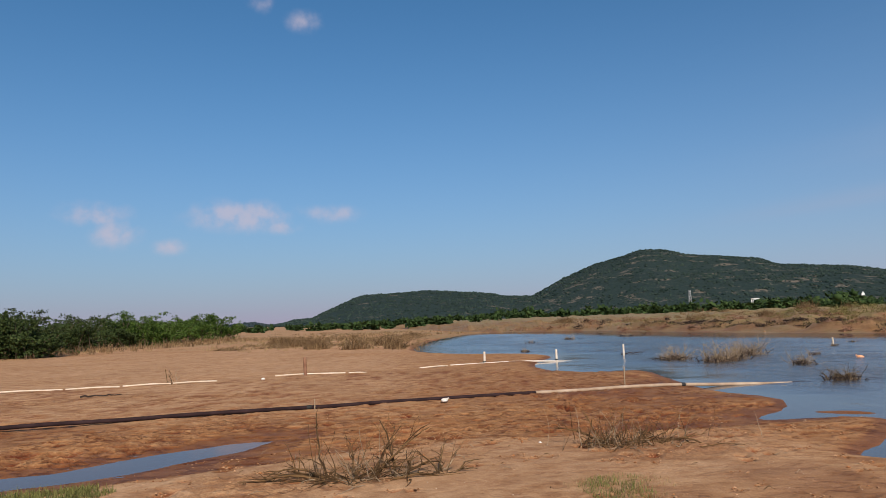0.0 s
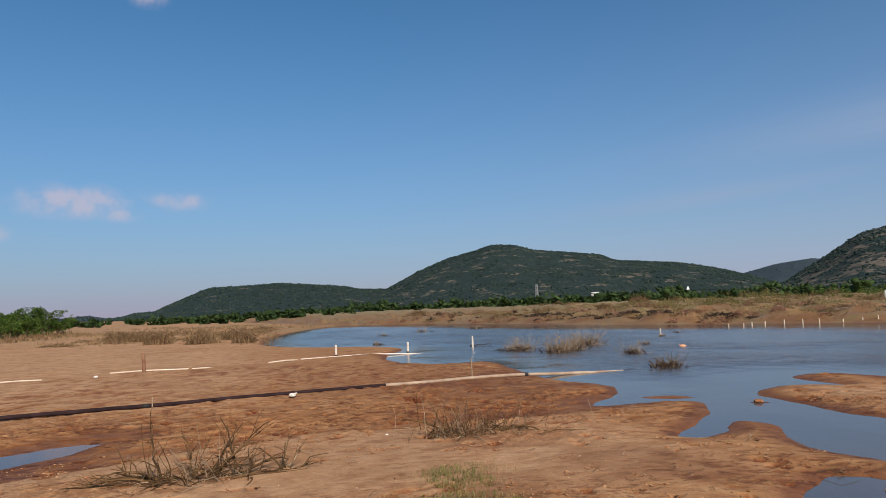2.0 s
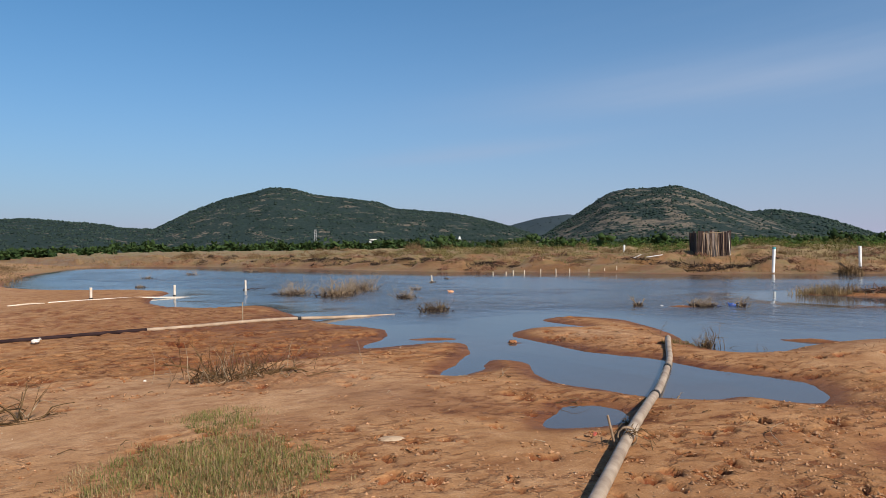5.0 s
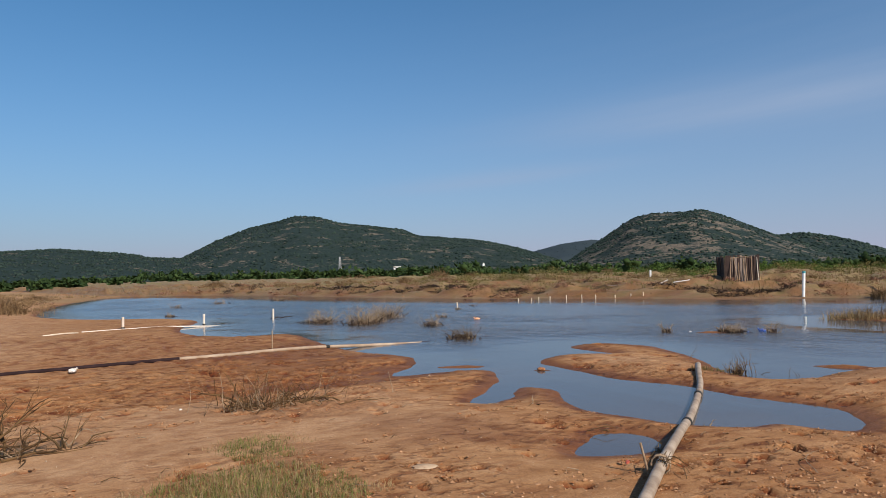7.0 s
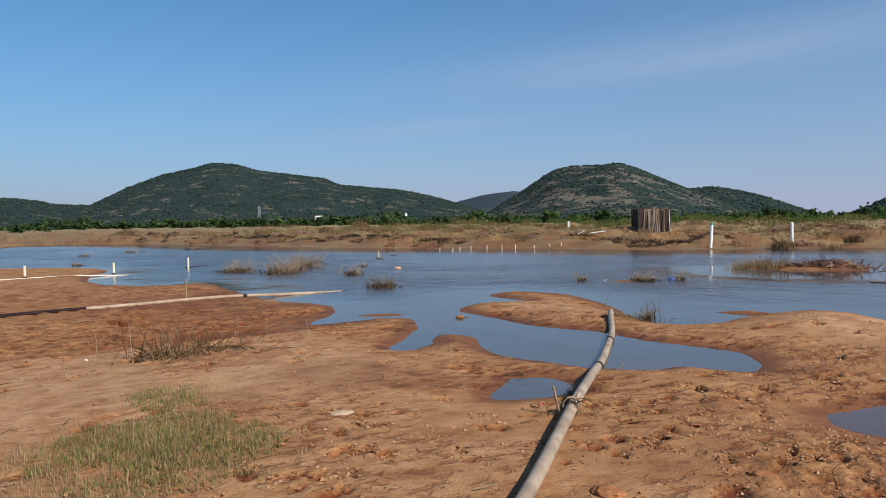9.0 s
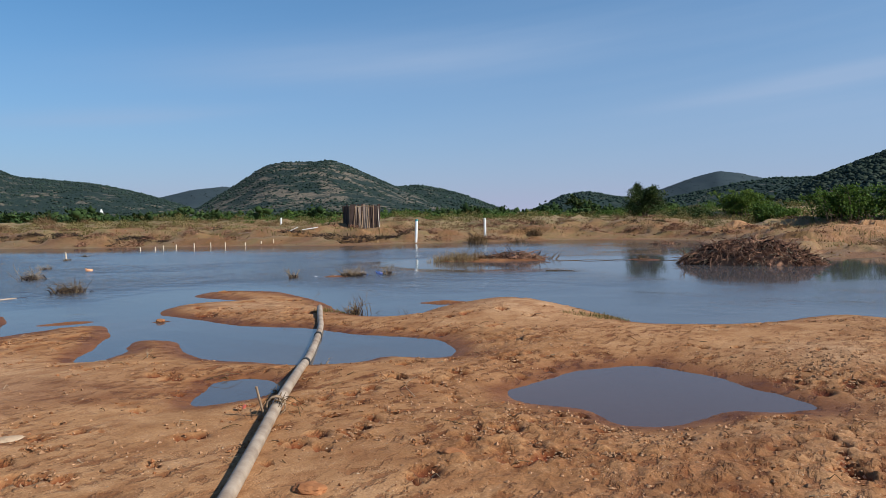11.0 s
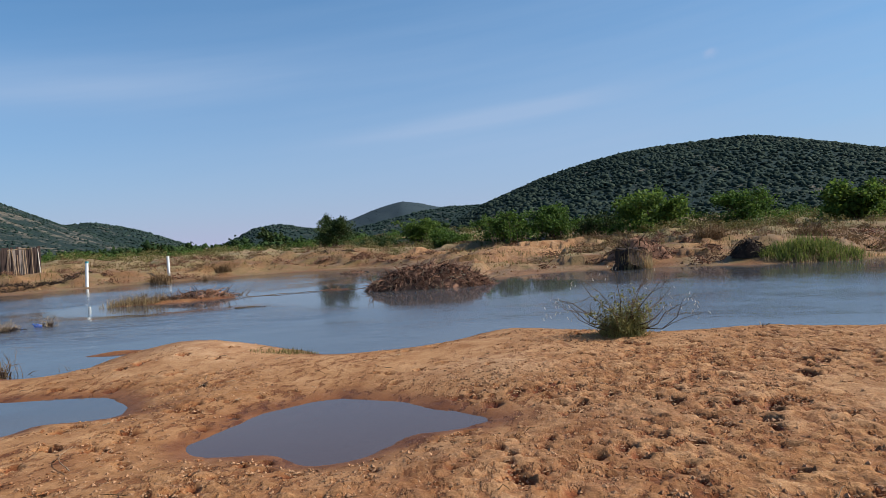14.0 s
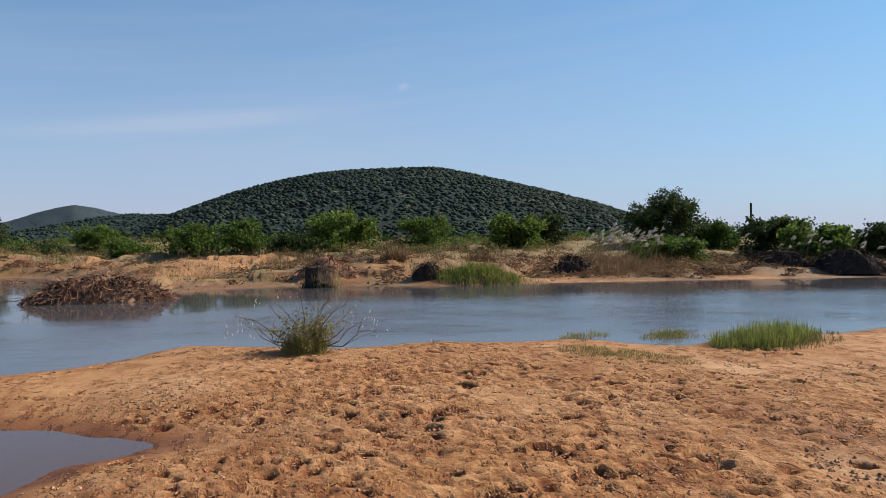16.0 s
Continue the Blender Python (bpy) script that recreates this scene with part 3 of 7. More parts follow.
def build_ground():
    xs = spread(9.5, 13.6, -3600, 4600, 0.05, 1.1, (1e9, 50, 0.42))
    xs = np.concatenate([spread(-13.0, -6.8, -3600, -6.8, 0.17, 1.1)[:-1], np.arange(-6.8, 1.5, 0.085), np.arange(1.5, 9.5, 0.040), xs[xs >= 9.5]])
    ys = spread(8.0, 14.4, -3000, 4600, 0.05, 1.05, (-26, 46, 0.42))
    ys = np.concatenate([spread(-7.6, 8.0, -3000, 8.0, 0.040, 1.12, (-26, 46, 0.42))[:-1], ys[ys >= 8.0]])
    xs, ys = (a[np.concatenate([[True], np.diff(a) > 0.012])] for a in (xs, ys))
    X, Y = np.meshgrid(xs, ys, indexing="ij")
    river, water, far = plan(X.ravel(), Y.ravel())
    Z, s = height(X.ravel(), Y.ravel(), water, far)
    Z, s, far = Z.reshape(X.shape), s.reshape(X.shape), far.reshape(X.shape)
    # hoof and foot prints trodden into the damp sand: ragged, gathered in clusters, each of two to four dints
    rng = np.random.default_rng(3)
    dent = np.zeros_like(Z)
    puddle = signed(X.ravel(), Y.ravel(), BIG_LINE).reshape(X.shape)
    for _ in range(21000):
        px, py = rng.uniform(-6.5, 14), rng.uniform(-7.5, 16)
        dense = 0.20 + 0.85 * math.exp(-(((px - 6.6) / 3.4) ** 2 + ((py + 2.2) / 3.0) ** 2)) + 0.30 * math.exp(-(((px - 3.2) / 3.0) ** 2 + ((py - 5.0) / 3.0) ** 2))
        dense *= (0.3 + 0.9 * float(smooth01(0.5 + 1.4 * fbm(px * 0.9, py * 0.9, 2, 40)))) * (0.25 + 0.9 * float(smooth01(0.45 + 1.5 * fbm(px * 0.4, py * 0.4, 3, 44))))
        if rng.random() > dense:
            continue
        size = 0.55 + 1.1 * rng.random() ** 2.5
        depth, ang = rng.uniform(0.022, 0.055) * size, rng.uniform(0, 3.14)
        far_away = float(smooth01((math.hypot(px - 4, py + 1) - 6) / 6))
        PRINTS.append((px, py, size))
        for k in range(1 + int(rng.random() < 0.35) + int(rng.random() < 0.15)):
            qx, qy = px + (rng.normal(0, 0.07) * size if k else 0), py + (rng.normal(0, 0.07) * size if k else 0)
            r, el = size * rng.uniform(0.034, 0.052) * (1 + 0.5 * far_away), rng.uniform(1.0, 1.6)
            i0, i1 = np.searchsorted(xs, (qx - 3.4 * r, qx + 3.4 * r))
            j0, j1 = np.searchsorted(ys, (qy - 3.4 * r, qy + 3.4 * r))
            if i1 - i0 < 2 or j1 - j0 < 2 or s[(i0 + i1) // 2, (j0 + j1) // 2] < 0.14:
                continue
            dx, dy = X[i0:i1, j0:j1] - qx, Y[i0:i1, j0:j1] - qy
            a2 = ang + rng.normal(0, 0.5)
            u, w = dx * math.cos(a2) + dy * math.sin(a2), (-dx * math.sin(a2) + dy * math.cos(a2)) * el
            q = (u * u + w * w) / (r * r) * (1 + 0.45 * vnoise(X[i0:i1, j0:j1] * 22, Y[i0:i1, j0:j1] * 22, 47))
            hole = np.exp(-q * q * 0.6)
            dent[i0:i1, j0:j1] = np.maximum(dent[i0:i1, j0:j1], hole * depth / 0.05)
            Z[i0:i1, j0:j1] += depth * (-hole + 0.22 * rng.random() * np.exp(-((np.sqrt(q) - 1.7) / 0.4) ** 2))
    # shallow trodden steps across the flats, longer along the shore
    for _ in range(4200):
        px, py = rng.uniform(-12.5, 6.0), rng.uniform(9.5, 24)
        if rng.random() > 0.25 + 1.1 * float(smooth01(0.5 + 1.6 * fbm(px * 0.35, py * 0.35, 2, 41))):
            continue
        rx, ry, depth, a2 = rng.uniform(0.07, 0.20), rng.uniform(0.035, 0.065) * (1 + (py - 9) * 0.06), rng.uniform(0.010, 0.026), rng.normal(0.2, 0.3)
        i0, i1 = np.searchsorted(xs, (px - 1.8 * rx, px + 1.8 * rx))
        j0, j1 = np.searchsorted(ys, (py - 3 * rx, py + 3 * rx))
        if i1 - i0 < 2 or j1 - j0 < 2 or s[(i0 + i1) // 2, (j0 + j1) // 2] < 0.2:
            continue
        dx, dy = X[i0:i1, j0:j1] - px, Y[i0:i1, j0:j1] - py
        u, w = (dx * math.cos(a2) + dy * math.sin(a2)) / rx, (-dx * math.sin(a2) + dy * math.cos(a2)) / ry
        q = (u * u + w * w) * (1 + 0.5 * vnoise(X[i0:i1, j0:j1] * 9, Y[i0:i1, j0:j1] * 9, 48))
        hole = np.exp(-q * q * 0.6)
        # these hollows darken in colour too, as shade on the small steps
        dent[i0:i1, j0:j1] = np.maximum(dent[i0:i1, j0:j1], 0.52 * hole)
        Z[i0:i1, j0:j1] += depth * (-hole + 0.4 * np.exp(-((np.sqrt(q) - 1.6) / 0.5) ** 2))
    # crumbled, clotted surface where the sand has been churned; smooth drifts elsewhere
    fine = (X > -7) & (X < 14.5) & (Y > -8) & (Y < 16.5) & (s > 0.1)
    line = 10.05 + 0.2 * X - 0.06 * np.minimum(X, 0) ** 2 + 0.25 * vnoise(X * 0.6, Y * 0.6, 9)
    churn = smooth01(0.15 + 1.5 * fbm(X * 0.4, Y * 0.4, 3, 44) + 0.85 * np.exp(-(((X - 6.6) / 3.8) ** 2 + ((Y + 2.6) / 3.4) ** 2)))
    churn = churn * smooth01(puddle / 0.9 - 0.1)
    drift = np.exp(-(((X - 4.65) / 0.55) ** 2 + ((Y + 4.0) / 0.28) ** 2) ** 2) + np.exp(-(((X - 8.6) / 0.9) ** 2 + ((Y + 5.6) / 0.3) ** 2) ** 2)
    churn = churn * (1 - np.clip(drift, 0, 1))
    clot = smooth01(1.9 * fbm(X * 13, Y * 13, 3, 45, 0.75) + 0.25)
    Z += np.where(fine, 0.030 * clot * churn * smooth01((s - 0.1) / 0.6), 0)
    # low places between clots darken as well: crevice shade put into the colour
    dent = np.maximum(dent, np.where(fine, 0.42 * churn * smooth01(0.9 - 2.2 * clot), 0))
    # pale dry drifts: the terrace, the sandbar's back, the gravelly swell
    pale = smooth01((line - Y) / 0.3) * smooth01((4.8 - X) / 1.8) * (0.25 + 0.75 * smooth01((Y - 5.6) / 2.0)) * smooth01(1.0 + 1.1 * fbm(X * 0.5, Y * 0.5, 3, 58) - 0.25 * smooth01((8 - Y) / 3))
    pale = np.maximum(pale, 0.8 * np.exp(-(((X - 11.0) / 1.7) ** 2 + ((Y - 6.0) / 1.5) ** 2)))
    pale = np.maximum(pale, 0.8 * np.exp(-(((X - 8.9) / 0.8) ** 2 + ((Y - 0.9) / 1.1) ** 2)))
    pale = np.maximum(pale, 0.9 * np.exp(-(((X - 9.0) / 0.75) ** 2 + ((Y - 10.6) / 1.6) ** 2)))
    pale = np.maximum(np.maximum(pale, drift), 0.85 * smooth01((Y - 11.5) / 4) * smooth01((1.5 - X) / 6) * smooth01(1.0 + 1.0 * fbm(X * 0.2, Y * 0.4, 3, 66)))
    pale = np.maximum(pale, 0.6 * np.exp(-(((X - 6.5) / 4.5) ** 2 + ((Y + 1.5) / 4.8) ** 2)) * smooth01((3.6 - Y) / 2.5) * smooth01(0.6 + 1.2 * fbm(X * 0.6, Y * 0.6, 3, 59)))
    mounds = bare_mounds(X, Y)
    pale = np.where(far > 0, 0.5 * mounds, pale)
    # dampness: low ground by the water, and patches
    above = Z - WL
    wet = 1 - smooth01((above - 0.02) / 0.055)
    wet = np.maximum(wet, 0.85 * (1 - smooth01(s / 0.5 + 0.3 * fbm(X * 0.8, Y * 0.8, 3, 51))))
    wet = np.maximum(wet, 0.95 * smooth01(0.6 + 1.5 * fbm(X * 0.3 + 5, Y * 0.3, 3, 52)) * np.exp(-(((X - 4.4) / 3.2) ** 2 + ((Y - 17.5) / 7.0) ** 2)))
    wet = np.maximum(wet, 0.6 * smooth01(2.0 * fbm(X * 0.45 + 3, Y * 0.45, 4, 55, 0.6) - 0.15) * (np.hypot(X - 4, Y - 4) < 40) * smooth01((X + 1) / 4))
    wet = np.maximum(wet, 0.45 * (1 - smooth01((puddle + 0.35 * fbm(X, Y, 3, 56)) / 1.3)))
    wet = np.maximum(wet, 0.62 * smooth01(0.55 + 1.3 * fbm(X * 0.8, Y * 0.8, 4, 60, 0.6)) * np.exp(-(((X - 4.2) / 2.2) ** 2 + ((Y - 1.2) / 2.6) ** 2)))
    wet = np.maximum(wet, 0.75 * smooth01(0.75 + 1.2 * fbm(X * 0.7, Y * 0.7, 4, 67, 0.6)) * np.exp(-(((X - 5.4) / 1.3) ** 2 + ((Y - 4.2) / 1.0) ** 2)))
    flats = smooth01((Y - line) / 0.3 + 0.5) * smooth01((21 - Y) / 6) * smooth01((X + 9) / 8) * (X < 7)
    wet = np.maximum(wet, flats * np.clip(0.7 + 0.8 * fbm(X * 0.35, Y * 0.9, 3, 57), 0.1, 1) * (0.2 + 0.8 * smooth01((X + 1) / 4)))
    # dents count as damp; this also deepens the shade painted in them
    wet = np.maximum(wet, np.clip(dent, 0, 1) * 0.9) * (1 - 0.6 * np.clip(drift, 0, 1))
    step = np.clip(6 * (0.12 - np.abs(fbm(X * 0.22, Y * 0.22, 3, 25))), 0, 0.7) * smooth01((far - 0.5) / 1.5)
    wet = np.where((far < 0), np.clip(wet, 0, 1), np.clip(0.68 + 0.7 * (1 - smooth01(far / 4.0)) + 1.3 * fbm(X * 0.3, Y * 0.3, 4, 53, 0.65) + step, 0, 1) * (1 - mounds))
    veg = np.where(far > 0, smooth01(0.35 + 1.5 * fbm(X * 0.2, Y * 0.2, 4, 61) + (far - 9) / 14) * smooth01((far - 1.2) / 4) * (1 - mounds), 0)
    veg = np.maximum(veg, np.where(far > 0, (0.3 + 0.4 * smooth01(0.5 + 1.5 * fbm(X * 0.7, Y * 0.7, 3, 63))) * (0.85 + 0.15 * smooth01((68 - np.degrees(np.arctan2(X, Y))) / 14)) * (1 - mounds), 0))
    west = smooth01((np.hypot(X + 4, Y - 6) - 42) / 25) * smooth01((Y + 12) / 10)
    veg = np.where(far > 0, veg, 0.55 * west * smooth01(0.2 + 1.5 * fbm(X * 0.08, Y * 0.08, 3, 62)))
    bed = smooth01(-s / 0.35)
    nx, ny = len(xs), len(ys)
    me = bpy.data.meshes.new("ground")
    me.vertices.add(nx * ny)
    me.vertices.foreach_set("co", np.stack([X, Y, Z], -1).astype(np.float32).ravel())
    i = np.arange((nx - 1) * (ny - 1))
    a = (i // (ny - 1)) * ny + i % (ny - 1)
    quad = np.stack([a, a + ny, a + ny + 1, a + 1], 1).astype(np.int32)
    me.loops.add(quad.size)
    me.loops.foreach_set("vertex_index", quad.ravel())
    me.polygons.add(len(quad))
    me.polygons.foreach_set("loop_start", np.arange(0, quad.size, 4, dtype=np.int32))
    me.polygons.foreach_set("use_smooth", np.ones(len(quad), bool))
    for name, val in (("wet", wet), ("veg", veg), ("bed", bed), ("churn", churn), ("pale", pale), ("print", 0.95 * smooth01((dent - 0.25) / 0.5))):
        me.attributes.new(name, "FLOAT", "POINT").data.foreach_set("value", np.clip(val, 0, 1).astype(np.float32).ravel())
    me.materials.append(SAND)
    me.update(calc_edges=True)
    me.validate()
    return tagged(new("ground", me), "trodden tan river sand with damp red-brown flats", "ground", kind="structure")


def water_sheet(name, lines, mat, step, margin, label):
    """A level sheet of water over all cells within the margin of the outlines."""
    pts = np.concatenate(lines)
    x0, y0 = pts.min(0) - 2 * margin
    x1, y1 = pts.max(0) + 2 * margin
    gx, gy = np.arange(x0, x1, step), np.arange(y0, y1, step)
    cx, cy = np.meshgrid(gx + step / 2, gy + step / 2, indexing="ij")
    d = signed(cx.ravel(), cy.ravel(), lines[0])
    for l in lines[1:]:
        d = np.minimum(d, signed(cx.ravel(), cy.ravel(), l))
    keep = np.where(d < margin)[0]
    n = len(gy)
    used, faces = {}, []
    for k in keep:
        i, j = divmod(int(k), n)
        faces.append(tuple(used.setdefault(c, len(used)) for c in ((i, j), (i + 1, j), (i + 1, j + 1), (i, j + 1))))
    me = bpy.data.meshes.new(name)
    me.from_pydata([(x0 + i * step, y0 + j * step, WL) for i, j in used], [], faces)
    me.materials.append(mat)
    v = np.array([(x0 + i * step, y0 + j * step) for i, j in used])
    d = np.min([signed(v[:, 0], v[:, 1], l) for l in lines], 0)
    me.attributes.new("open", "FLOAT", "POINT")
    lee = np.ones(len(v))
    for hx, hy, hr in ((23.6, 5.4, 3.8), (22.6, 14.2, 3.4), (26.0, 9.6, 1.6)):
        lee *= 0.03 + 0.97 * smooth01((np.hypot(v[:, 0] - hx, v[:, 1] - hy) - hr) / 2.5)
    me.attributes["open"].data.foreach_set("value", (np.clip((-d - 0.4) / 3.0, 0.03, 1) * (0.30 + 0.70 * smooth01((v[:, 1] - 7) / 8)) * (0.12 + 0.88 * smooth01((-plan(v[:, 0], v[:, 1])[2] - 4) / 10)) * lee).astype(np.float32))
    reach = lee * smooth01((-plan(v[:, 0], v[:, 1])[2] - 4.0) / 6) * np.clip((-d - 0.2) / 2.0, 0, 1)
    me.attributes.new("ruffled", "FLOAT", "POINT").data.foreach_set("value", reach.astype(np.float32))
    return tagged(new(name, me), label, "water", kind="structure")


build_ground()
water_sheet("river_water", [RIVER_LINE, SMALL_LINE], RIVER, 0.5, 0.75, "calm blue river water with faint ripples")
water_sheet("puddle_water", [BIG_LINE], PUDDLE, 0.3, 0.5, "still muddy puddle in the sand")
water_sheet("pool_water", [LEFT_LINE], PUDDLE, 0.3, 0.5, "narrow still pool in the sand")


# ---- hills ----
def blob_shape(sub):
    if sub == 0:
        v = np.array([(1, 0, 0), (0, 1, 0), (-1, 0, 0), (0, -1, 0), (0, 0, 1), (0, 0, -1)], float)
        return v, np.array([(0, 1, 4), (1, 2, 4), (2, 3, 4), (3, 0, 4), (1, 0, 5), (2, 1, 5), (3, 2, 5), (0, 3, 5)])
    bm = bmesh.new()
    bmesh.ops.create_icosphere(bm, subdivisions=sub, radius=1.0)
    v = np.array([p.co[:] for p in bm.verts])
    f = np.array([[p.index for p in q.verts] for q in bm.faces])
    bm.free()
    return v, f


def blobs_mesh(name, centres, sizes, mat, sub=1, flat=0.75, rough=0.25, seed=1):
    """Many uneven clumps in one mesh."""
    v, f = blob_shape(sub)
    rng = np.random.default_rng(seed)
    n = len(centres)
    rad = 1 + rough * rng.standard_normal((n, len(v), 1))
    ang = rng.uniform(0, 6.28, n)
    ca, sa = np.cos(ang)[:, None], np.sin(ang)[:, None]
    q = v[None] * rad
    q = np.stack([q[..., 0] * ca - q[..., 1] * sa, q[..., 0] * sa + q[..., 1] * ca, q[..., 2] * flat], -1)
    q = q * np.asarray(sizes)[:, None, None] + np.asarray(centres)[:, None]
    me = bpy.data.meshes.new(name)
    me.vertices.add(n * len(v))
    me.vertices.foreach_set("co", q.astype(np.float32).ravel())
    idx = (f[None] + (np.arange(n) * len(v))[:, None, None]).astype(np.int32)
    me.loops.add(idx.size)
    me.loops.foreach_set("vertex_index", idx.ravel())
    me.polygons.add(n * len(f))
    me.polygons.foreach_set("loop_start", np.arange(0, idx.size, 3, dtype=np.int32))
    me.polygons.foreach_set("use_smooth", np.ones(n * len(f), bool))
    me.materials.append(mat)
    me.update(calc_edges=True)
    return me


def hill(profile, dist, deep, mat, crowns, size, label, seed, sub=0, canopy=None):
    """A wooded hill: its crest runs through (azimuth, height in degrees) at that distance; its front slope is `deep` metres long."""
    az = np.radians([p[0] for p in profile])
    el = np.radians([p[1] for p in profile])
    na, nk = 130, 34
    A = np.linspace(az[0], az[-1], na)
    crest = np.tan(np.interp(A, az, el)) * dist
    ker = np.array([1, 2, 3, 2, 1.0]) / 9
    crest = np.convolve(np.pad(crest, 2, mode="edge"), ker, "valid")
    K = np.linspace(0, 1.6, nk)
    AA, KK = np.meshgrid(A, K, indexing="ij")

    def surface(a, k):
        c = np.interp(a, A, crest)
        d = dist - deep * (1 - k)
        x, y = d * np.sin(a), d * np.cos(a)
        shape = np.where(k < 1, np.sin(np.clip(k, 0, 1) * math.pi / 2) ** 1.35, np.cos((k - 1) * 1.6) ** 2)
        spur = fbm(x / (0.3 * deep), y / (0.3 * deep), 4, seed) * 0.22 * np.clip(1 - k, 0, 1) * np.clip(k * 3, 0, 1)
        return x, y, 0.6 + (c - size * 1.5) * np.maximum(shape + spur, 0)

    x, y, z = surface(AA, KK)
    m = Mesher()
    i = np.arange((na - 1) * (nk - 1))
    a0 = (i // (nk - 1)) * nk + i % (nk - 1)
    m.add(np.stack([x, y, z], -1), np.stack([a0, a0 + nk, a0 + nk + 1, a0 + 1], 1).tolist())
    base = thing("hill", label, "hill", kind="structure")
    slope = part("hillside", m, mat, base, smooth=True)
    slope.data.attributes.new("slope", "FLOAT", "POINT").data.foreach_set("value", (np.clip((KK - 0.06) * 8, 0, 1) * np.clip((1.02 - KK) * 3, 0, 1)).astype(np.float32).ravel())
    rng = np.random.default_rng(seed)
    ra, rk = rng.uniform(az[0], az[-1], crowns), rng.uniform(0.0, 1.12, crowns) ** 0.8
    x, y, z = surface(ra, rk)
    bare = fbm(x / (0.18 * deep), y / (0.18 * deep), 3, seed + 5)
    ok = (bare < (0.12 if mat is HILL_ROCKY else 0.35 if mat is HILL_PATCHY else 0.55)) | (rng.random(crowns) < 0.3) | (rk > 0.92)
    x, y, z = x[ok], y[ok], z[ok]
    sz = size * (0.4 + 0.8 * rng.random(len(x)) ** 2)
    woods = part("woods", blobs_mesh("woods", np.stack([x, y, z + sz * 0.15], -1), sz, canopy or WOOD_CANOPY, sub, 0.65, 0.32, seed), None, base)
    tagged(woods, kind="stuff")
    return base


hill([(-18.5, 0.2), (-17, 0.38), (-15.8, 0.44), (-14.8, 0.58), (-13.6, 0.36), (-12.6, 0.3), (-11, 0.2)], 4300, 600, FAR_HILL, 500, 12, "low distant hill in haze-blue colour on the horizon", 3, 0, FAR_CANOPY)
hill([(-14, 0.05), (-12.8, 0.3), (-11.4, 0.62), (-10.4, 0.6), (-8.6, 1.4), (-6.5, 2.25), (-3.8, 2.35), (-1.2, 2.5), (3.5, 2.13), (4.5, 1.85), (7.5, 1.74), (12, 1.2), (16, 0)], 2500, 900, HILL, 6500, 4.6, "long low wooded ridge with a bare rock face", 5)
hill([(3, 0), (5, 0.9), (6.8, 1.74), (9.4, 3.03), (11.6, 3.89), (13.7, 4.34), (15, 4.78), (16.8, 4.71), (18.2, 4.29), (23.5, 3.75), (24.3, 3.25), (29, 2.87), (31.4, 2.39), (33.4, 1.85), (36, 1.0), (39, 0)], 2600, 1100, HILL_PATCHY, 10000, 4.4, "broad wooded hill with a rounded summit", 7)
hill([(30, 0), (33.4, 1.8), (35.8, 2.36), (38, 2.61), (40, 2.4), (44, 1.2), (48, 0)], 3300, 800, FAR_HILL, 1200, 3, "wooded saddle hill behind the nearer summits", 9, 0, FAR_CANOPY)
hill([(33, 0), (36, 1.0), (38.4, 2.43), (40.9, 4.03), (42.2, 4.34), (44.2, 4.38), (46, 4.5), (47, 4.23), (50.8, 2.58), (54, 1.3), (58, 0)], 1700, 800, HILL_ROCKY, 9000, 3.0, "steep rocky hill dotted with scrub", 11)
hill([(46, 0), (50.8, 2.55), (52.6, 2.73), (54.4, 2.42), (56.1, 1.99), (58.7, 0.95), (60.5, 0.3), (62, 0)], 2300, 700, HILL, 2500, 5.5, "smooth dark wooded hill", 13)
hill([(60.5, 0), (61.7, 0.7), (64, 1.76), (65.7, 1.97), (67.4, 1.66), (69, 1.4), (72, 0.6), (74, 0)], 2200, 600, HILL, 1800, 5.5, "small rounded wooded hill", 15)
hill([(67, 0.3), (70, 1.65), (71.3, 1.95), (73.1, 2.58), (75.2, 3.12), (76.5, 2.95), (79, 2.3), (83, 0.8), (86, 0)], 3600, 800, FAR_HILL, 1200, 3, "far wooded hill in haze-blue colour with a blunt summit", 17, 0, FAR_CANOPY)
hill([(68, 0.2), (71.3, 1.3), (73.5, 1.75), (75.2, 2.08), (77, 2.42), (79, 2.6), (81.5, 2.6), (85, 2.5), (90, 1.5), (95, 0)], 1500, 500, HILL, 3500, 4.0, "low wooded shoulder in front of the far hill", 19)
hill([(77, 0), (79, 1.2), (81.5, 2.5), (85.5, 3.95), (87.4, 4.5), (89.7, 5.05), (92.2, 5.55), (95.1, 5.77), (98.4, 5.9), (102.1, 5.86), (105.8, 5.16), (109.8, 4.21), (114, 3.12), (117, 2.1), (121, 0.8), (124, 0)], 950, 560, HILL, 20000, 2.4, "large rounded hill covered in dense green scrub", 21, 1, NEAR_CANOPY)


# ---- plants ----
STRAW = leaf_material("dry_straw", (0.25, 0.175, 0.085), (0.46, 0.335, 0.185), 0.6, 0.3)
BROWN_GRASS = leaf_material("brown_dead_grass", (0.14, 0.088, 0.048), (0.30, 0.195, 0.105), 0.6, 0.2)
OLIVE = leaf_material("olive_grass", (0.115, 0.105, 0.036), (0.24, 0.205, 0.08), 0.6, 0.25)
GREEN_GRASS = leaf_material("fresh_grass", (0.12, 0.13, 0.036), (0.31, 0.30, 0.105), 1.5, 0.4)
TUFT_GREEN = leaf_material("tuft_grass", (0.058, 0.088, 0.020), (0.28, 0.31, 0.080), 1.5, 0.45)
